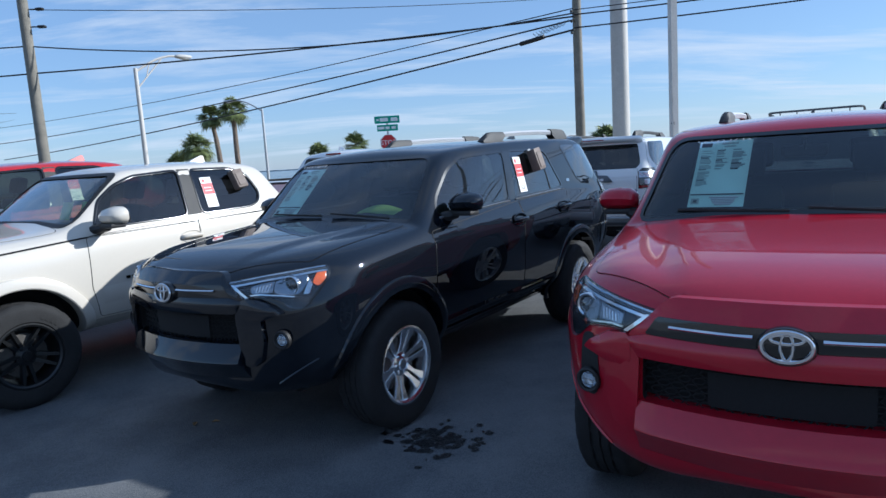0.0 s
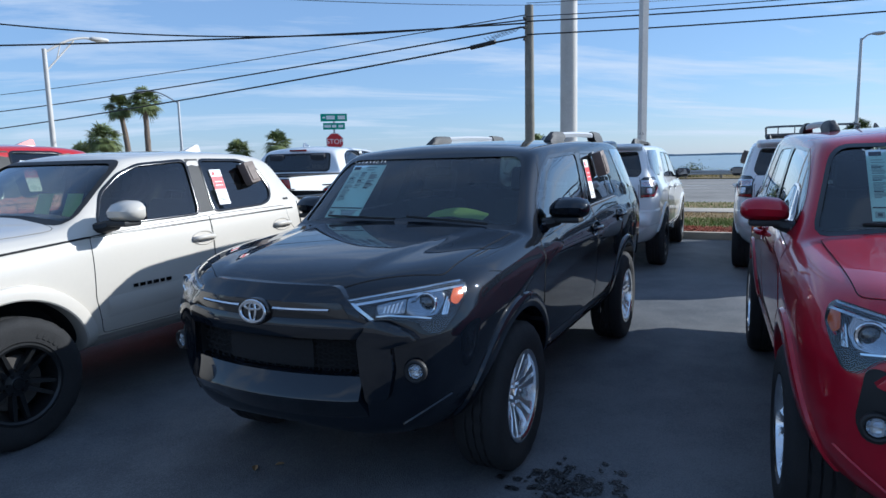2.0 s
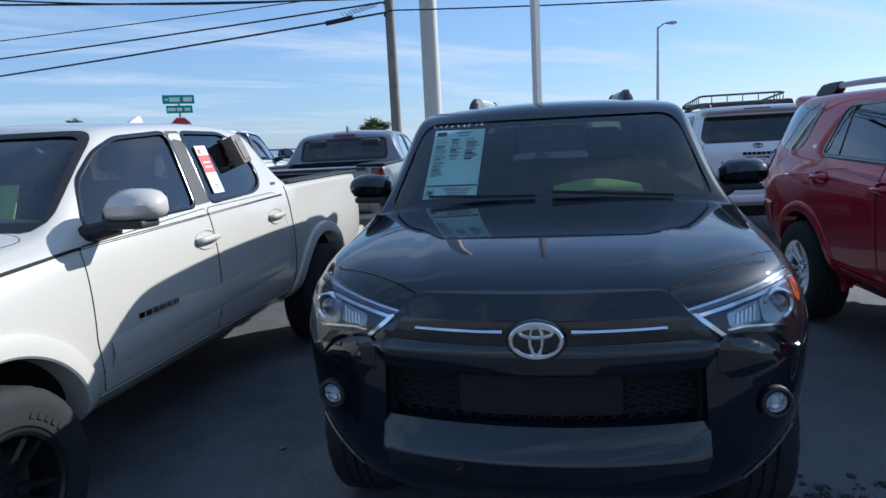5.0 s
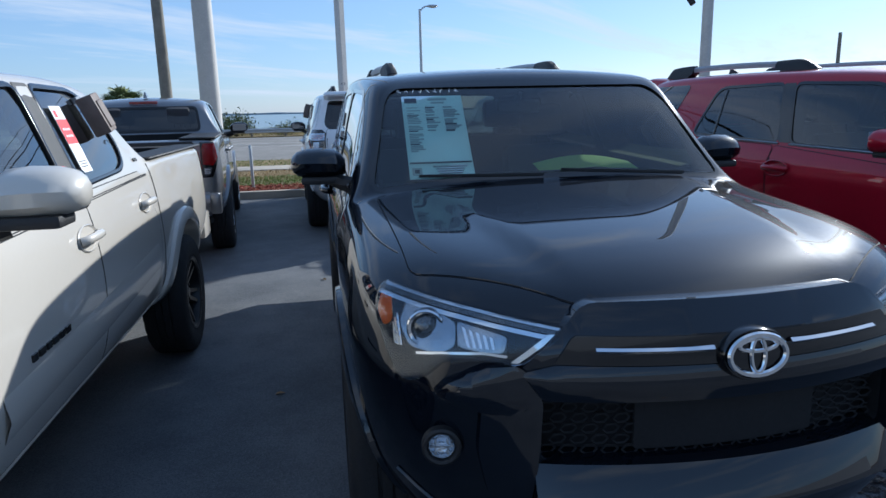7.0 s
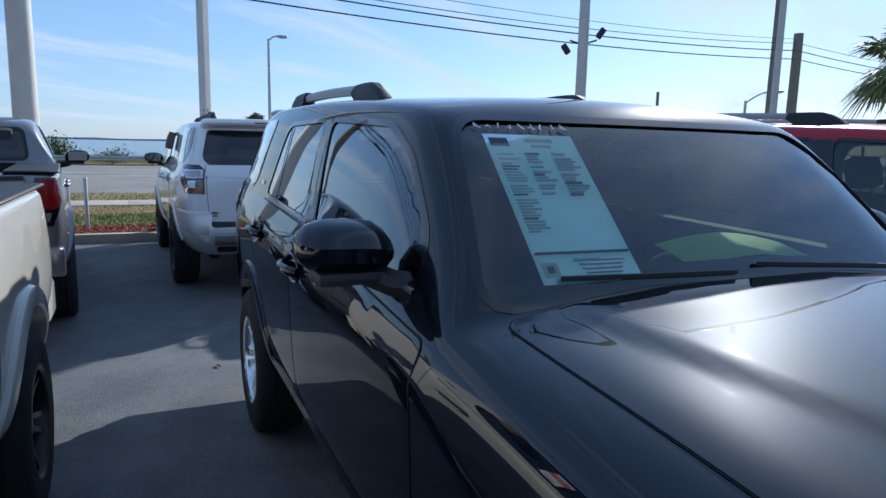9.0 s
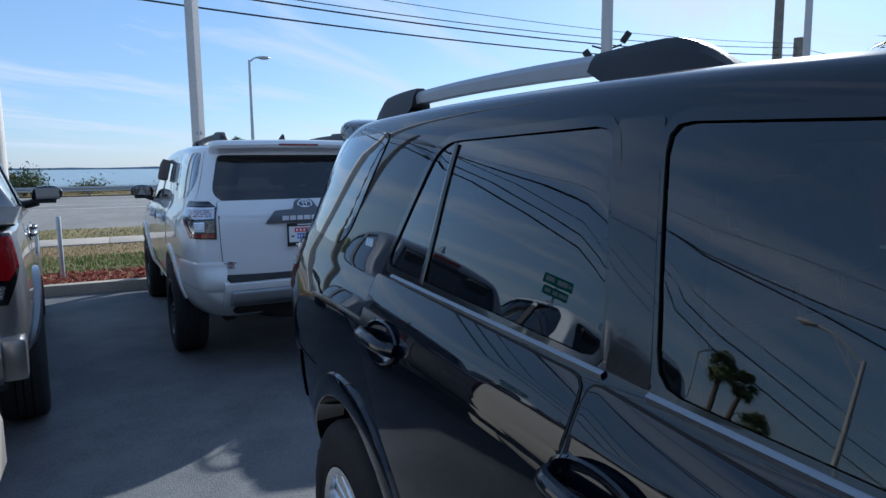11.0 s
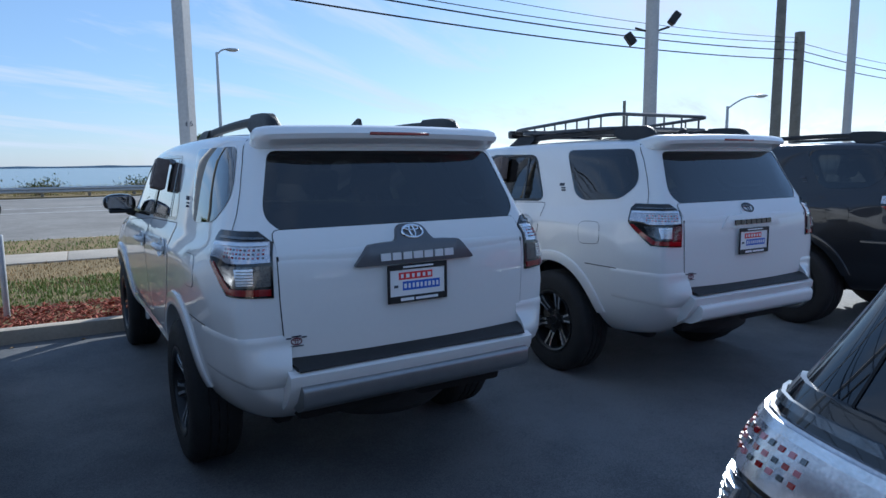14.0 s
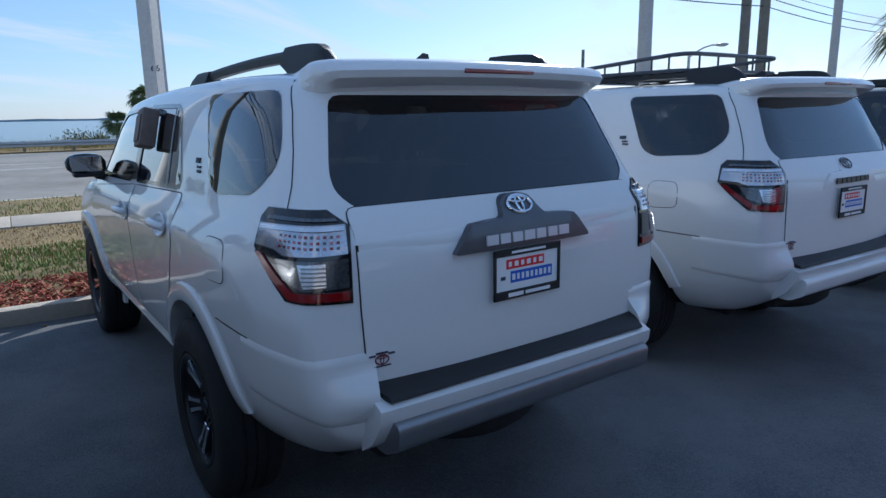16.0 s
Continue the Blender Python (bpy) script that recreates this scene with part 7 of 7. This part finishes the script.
# bollard in the mulch
b = thing("bollard", "thin pale steel bollard in the mulch bed", "bollard", m=pose(3.39, 14.91, 0))
bm = bmesh.new()
lathe(bm, [(0.0, 0.975), (0.025, 0.97), (0.030, 0.955), (0.030, 0.0)], 20, "z")
part("post", bm, M["galvanised"], b)
# guard rail beyond the road
g = tagged(new("guard_rail"), "galvanised steel guard rail beyond the road", "guard rail", kind="structure")
prof = [(0.0, 0.42), (0.05, 0.46), (0.05, 0.52), (0.0, 0.57), (0.05, 0.62), (0.05, 0.68), (0.0, 0.72)]
bm = bmesh.new()
rows = [[bm.verts.new(at(46.6 + dx, r, z - 0.12)) for dx, z in [(-x, z) for x, z in prof]] for r in (-120, -40, 0, 40, 120, 200)]
for p, q in zip(rows, rows[1:]):
    for j in range(6):
        bm.faces.new((p[j], p[j + 1], q[j + 1], q[j]))
part("beam", bm, M["galvanised"], g)


def post_mesh():
    bm = bmesh.new()
    box(bm, (-0.07, -0.08, -0.2), (0.07, 0.08, 0.84), 0.01)
    return bm


pm = shared("rail_post", post_mesh, M["wood"])
for i in range(-20, 48):
    p = at(46.75, 2.2 * i, 0.0)
    child("rail_post", pm, g, pose(p.x, p.y, -0.22, 0, 0, turn_r))


# ---- plants ----
def palm(x, y, h, crown, label, seed, lean=0.0, turn=None):
    """A cabbage palm: ringed trunk, and a round head of fan fronds cut into many leaflets."""
    rg = random.Random(seed)
    t = thing("palm_tree", label, "palm tree", "palm trees", m=pose(x, y, 0, 0, 0, rg.uniform(0, 360) if turn is None else turn))
    bm = bmesh.new()
    pts = [(lean * (i / 14) ** 2, 0, -0.3 + (h + 0.3) * i / 14) for i in range(15)]
    rings = tube(bm, pts, 0.26, 12, r2=0.17)
    for i, ring in enumerate(rings):
        for v in ring:
            v.co.x += rg.uniform(-0.02, 0.02)
    part("trunk", bm, M["bark"], t)
    vs, fs = [], []
    c = Vector((lean, 0, h))
    for k in range(64):
        th, el = rg.uniform(0, 6.283), math.asin(rg.uniform(-0.75, 1.0))
        d = Vector((math.cos(th) * math.cos(el), math.sin(th) * math.cos(el), math.sin(el)))
        s = Vector((-math.sin(th), math.cos(th), 0))
        up = s.cross(d) * -1
        L = crown * rg.uniform(0.75, 1.1)
        base = c + d * L * 0.35
        i = len(vs)
        vs += [c + s * 0.02, c - s * 0.02, base - s * 0.02, base + s * 0.02]
        fs.append((i, i + 1, i + 2, i + 3))
        m = 15
        for j in range(m):
            a = (j / (m - 1) - 0.5) * 2.6
            e = (d * math.cos(a) + s * math.sin(a)).normalized()
            ll = L * 0.62 * (1 - 0.25 * abs(a) / 1.3) * rg.uniform(0.85, 1.1)
            droop = Vector((0, 0, -1)) * ll * (0.25 + 0.25 * rg.random())
            w = s.cross(e).cross(e).normalized() * 0.05 if abs(e.dot(s)) < 0.99 else up * 0.05
            mid, tip = base + e * ll * 0.6 + droop * 0.25, base + e * ll + droop
            i = len(vs)
            vs += [base, mid + w, tip, mid - w]
            fs.append((i, i + 1, i + 2, i + 3))
    me = bpy.data.meshes.new("crown")
    me.from_pydata([tuple(v) for v in vs], [], fs)
    me.materials.append(M["frond"])
    child("crown", me, t)


palm(-18.16, 56.53, 6.45, 1.5, "tall palm with a bent trunk in the distance", 1, 0.5, 197)
palm(-16.33, 55.0, 6.7, 1.65, "tall straight palm in the distance", 2)
palm(-18.22, 51.26, 3.75, 1.7, "short palm in front of taller ones", 3)
palm(-21.5, 56.0, 2.6, 1.7, "low palm beside others in the distance", 4)
palm(-9.65, 55.37, 2.75, 1.5, "low round palm behind the parked cars", 5)
palm(-6.47, 54.75, 3.3, 1.5, "small palm behind the parked cars", 6)
palm(10.9, 41.5, 2.2, 1.6, "low palm beside the road", 7)
palm(45.98, 56.15, 3.5, 1.65, "palm near the water beyond the road", 8)
palm(42.94, 56.17, 1.3, 1.7, "lower palm beside another near the water", 12)
palm(23.5, 3.0, 4.6, 2.3, "large palm with long drooping fronds", 9)


def shrub(x, y, w, h, n, label, seed):
    rg = random.Random(seed)
    t = thing("shrub", label, "shrub", "shrubs", m=pose(x, y, 0.05))
    bm = bmesh.new()
    tips = []
    for _ in range(14):
        th = rg.uniform(0, 6.28)
        p = Vector((0, 0, 0))
        q = Vector((math.cos(th) * w * rg.uniform(0.2, 0.9), math.sin(th) * w * rg.uniform(0.2, 0.9), h * rg.uniform(0.45, 1.0)))
        tube(bm, [p, p.lerp(q, 0.5) + Vector((0, 0, h * 0.12)), q], 0.03, 5, r2=0.008)
        tips.append(q)
    part("stem", bm, M["bark"], t)
    vs, fs = [], []
    for _ in range(n):
        q = rg.choice(tips)
        p = q * rg.uniform(0.45, 1.0) + Vector([rg.gauss(0, 0.16 * w) for _ in range(3)])
        p.z = max(0.05, p.z)
        e = Euler([rg.uniform(0, 6.28) for _ in range(3)]).to_matrix()
        l = rg.uniform(0.05, 0.11)
        i = len(vs)
        vs += [p + e @ Vector(k) for k in ((-l, 0, 0), (0, -l * 0.45, 0.01), (l, 0, 0), (0, l * 0.45, 0.01))]
        fs.append((i, i + 1, i + 2, i + 3))
    me = bpy.data.meshes.new("foliage")
    me.from_pydata([tuple(v) for v in vs], [], fs)
    me.materials.append(M["leaf"])
    child("foliage", me, t)


rg = random.Random(11)
p = at(47.8, -9.9)
shrub(p.x, p.y, 1.5, 1.45, 1800, "straggling green shrub beyond the guard rail", 22)
for i in range(26):
    p = at(rg.uniform(48.5, 53), rg.uniform(-36, 52))
    shrub(p.x, p.y, rg.uniform(0.9, 1.6), rg.uniform(0.5, 1.0), 420, "low yellow-green bush near the water", 30 + i)

# the bare branches of a tree that reach in beside the wooden pole
t = thing("bare_tree", "bare thin-twigged tree beside the utility pole", "tree", m=pose(-9.6, 12.6, 0))
bm = bmesh.new()
tube(bm, [(0, 0, -0.3), (0.1, 0, 2.0), (0, 0.1, 3.6)], 0.13, 8, r2=0.08)
part("trunk", bm, M["bark"], t)
bm = bmesh.new()
rb = random.Random(8)
for _ in range(60):
    s = Vector((0, 0.1, rb.uniform(2.2, 3.6)))
    d = Vector((rb.gauss(0, 1), rb.gauss(0, 1), rb.uniform(0.2, 1.4))).normalized()
    L = rb.uniform(0.7, 1.5)
    m1, e = s + d * L * 0.5, s + d * L + Vector((0, 0, -0.1))
    tube(bm, [s, m1, e], 0.018, 4, r2=0.006)
    for _ in range(5):
        k = m1.lerp(e, rb.random())
        tube(bm, [k, k + Vector((rb.gauss(0, 0.3), rb.gauss(0, 0.3), rb.gauss(0, 0.25)))], 0.006, 3, r2=0.003)
part("branch", bm, M["bark"], t)

# ---- small things on the asphalt ----
rk = random.Random(4)
t = thing("oil_stain", "black crumbled oil stain on the asphalt", "stain", kind="structure")
bm = bmesh.new()
for _ in range(150):
    x, y = -0.15 + rk.gauss(0, 0.13), 3.79 + rk.gauss(0, 0.10)
    s = rk.uniform(0.006, 0.032)
    n = rk.randint(5, 8)
    ring = [bm.verts.new((x + s * rk.uniform(0.6, 1.3) * math.cos(6.283 * i / n), y + s * rk.uniform(0.6, 1.3) * math.sin(6.283 * i / n), 0.004 + 0.004 * rk.random())) for i in range(n)]
    bm.faces.new(ring)
part("patch", bm, M["tar"], t)


def fallen_leaf(x, y, turn, size=0.035):
    z = RISE if Vector((x, y, 0)).dot(AX) > 8.9 else 0.0
    t = thing("dead_leaf", "dry curled leaf lying on the asphalt", "leaf", "dead leaves", m=pose(x, y, z + 0.004, 0, 0, turn))
    bm = bmesh.new()
    pts = [(-1, 0, 0), (-0.5, 0.4, 0.25), (0.2, 0.45, 0.3), (1, 0, 0.05), (0.2, -0.45, 0.35), (-0.5, -0.4, 0.2)]
    mid = [bm.verts.new((q * size, 0, 0)) for q in (-0.5, 0.2)]
    ring = [bm.verts.new(Vector(k) * size) for k in pts]
    for f in ((ring[0], ring[1], mid[0]), (ring[1], ring[2], mid[1], mid[0]), (ring[2], ring[3], mid[1]), (ring[3], ring[4], mid[1]), (ring[4], ring[5], mid[0], mid[1]), (ring[5], ring[0], mid[0])):
        bm.faces.new(f)
    part("blade", bm, M["dry_leaf"], t)


for x, y, s in ((-2.08, 5.54, 0.03), (-1.34, 6.35, 0.03), (-1.75, 4.26, 0.035), (-1.62, 4.28, 0.03), (-1.9, 3.2, 0.03), (0.35, 8.3, 0.035)):
    fallen_leaf(x, y, rk.uniform(0, 360), s)
for i in range(14):
    p = at(rk.uniform(12.6, 13.35), rk.uniform(-6.2, -3.0))
    fallen_leaf(p.x, p.y, rk.uniform(0, 360), rk.uniform(0.012, 0.03))


# ---- the parked vehicles ----
def stand(x, y, turn):
    """A pose on the ground: the nose points along +x turned by the angle."""
    return pose(x, y, RISE if Vector((x, y, 0)).dot(AX) > 9 else 0, 0, 0, turn)


TOWARDS = math.degrees(math.atan2(-AX.y, -AX.x))
AWAY = math.degrees(math.atan2(AX.y, AX.x))
black = suv(M["black_paint"], stand(-0.258, 5.696, TOWARDS), "glossy black sport utility vehicle parked on dark asphalt", "twin", stickers=("sheet", "mat", "L"), group="parked vehicles")
red = suv(M["red_paint"], stand(2.219, 4.110, TOWARDS + 4.2), "dark red sport utility vehicle with a sheet in its windscreen", "twin", stickers=("sheet",), sheet_at=(-0.385, 1.485), group="parked vehicles")
white = suv(M["white_paint"], stand(3.503, 11.601, 57.11), "white off-road sport utility vehicle nosed up to the kerb", "star", chrome_rail=False, group="parked vehicles")
racked = suv(M["white_paint"], stand(5.896, 10.154, AWAY + 0.3), "white sport utility vehicle with a black roof basket", "star", chrome_rail=False, dark_back=True, stickers=("L",), group="parked vehicles")
dark = suv(M["dark_paint"], stand(8.31, 8.40, AWAY), "dark sport utility vehicle beside the white ones", "star", chrome_rail=False, group="parked vehicles")
truck = pickup(M["cream_paint"], stand(-2.98, 6.68, TOWARDS), "white double-cab pickup with black wheels and dark glass", stickers=("L", "green"))
red_truck = pickup(M["bright_red_paint"], stand(-5.11, 8.17, TOWARDS) @ Matrix.Scale(1.08, 4), "bright red double-cab pickup beside the white pickup", stickers=("L",))
silver_truck = pickup(M["silver_paint"], stand(0.575, 12.32, AWAY + 5.5), "silver double-cab pickup facing the kerb with red tail lamps", "twin", dark_mirror=True)
far_truck = pickup(M["white_paint"], stand(-1.61, 14.14, 64.65) @ Matrix.Scale(1.097, 4), "white full-size pickup facing the kerb with black mirrors", "twin", dark_mirror=True)
hang_box(black, SUV["sh"], "L", -0.70, 1.575)
hang_box(white, SUV["sh"], "L", -0.58, 1.555)
hang_box(racked, SUV["sh"], "L", -0.58, 1.555)
hang_box(truck, PICKUP["sh"], "L", -0.53, 1.555)
hang_box(red_truck, PICKUP["sh"], "L", -0.53, 1.555)


def roof_basket(car):
    """A black tubular basket on bars across the roof."""
    b = thing("roof_basket", "black steel roof basket on a white vehicle", "roof basket", m=car.matrix_basis.copy())
    x0, x1, w, z0, z1 = -0.46, -1.64, 0.55, 1.868, 1.972
    top = lambda x: z1 - 0.068 * (x - x1) / (x0 - x1)
    for x in (x0 - 0.2, x1 + 0.3):
        bm = bmesh.new()
        box(bm, (x - 0.03, -0.56, 1.845), (x + 0.03, 0.56, 1.868), 0.008)
        part("cross_bar", bm, M["plastic"], b)
    for hi, r in ((False, 0.012), (True, 0.014)):
        bm = bmesh.new()
        xf = x0 + (0.10 if hi else 0)
        loop = rounded([(xf, -w), (xf, w), (x1, w), (x1, -w)], 0.14, 6)
        tube(bm, [(p[0], p[1], top(p[0]) if hi else z0) for p in loop + loop[:1]], r, 8, caps=False)
        part("rail", bm, M["basket"], b)
    up = shared("basket_upright", upright_mesh, M["basket"])
    spots = [(x, y) for x in np.linspace(x0 - 0.1, x1 + 0.12, 8) for y in (-w, w)] + [(x, y) for y in np.linspace(-w + 0.15, w - 0.15, 5) for x in (x0 + 0.05, x1)]
    for x, y in spots:
        child("upright", up, b, Matrix.Translation((x, y, z0)) @ Matrix.Diagonal((1, 1, top(x) - z0, 1)))
    bar = shared("basket_bar", lambda: bar_mesh(w), M["basket"])
    for x in np.linspace(x0 - 0.08, x1 + 0.08, 11):
        child("floor_bar", bar, b, pose(x, 0, z0))
    bm = bmesh.new()
    box(bm, (x0 + 0.10, -0.56, 1.835), (x0 + 0.16, 0.56, 1.905), 0.012)
    part("wind_fairing", bm, M["gloss_black"], b)
    return b


def upright_mesh():
    bm = bmesh.new()
    tube(bm, [(0, 0, 0), (0, 0, 1)], 0.007, 6)
    return bm


def bar_mesh(w):
    bm = bmesh.new()
    tube(bm, [(0, -w, 0), (0, w, 0)], 0.008, 6)
    return bm


roof_basket(racked)
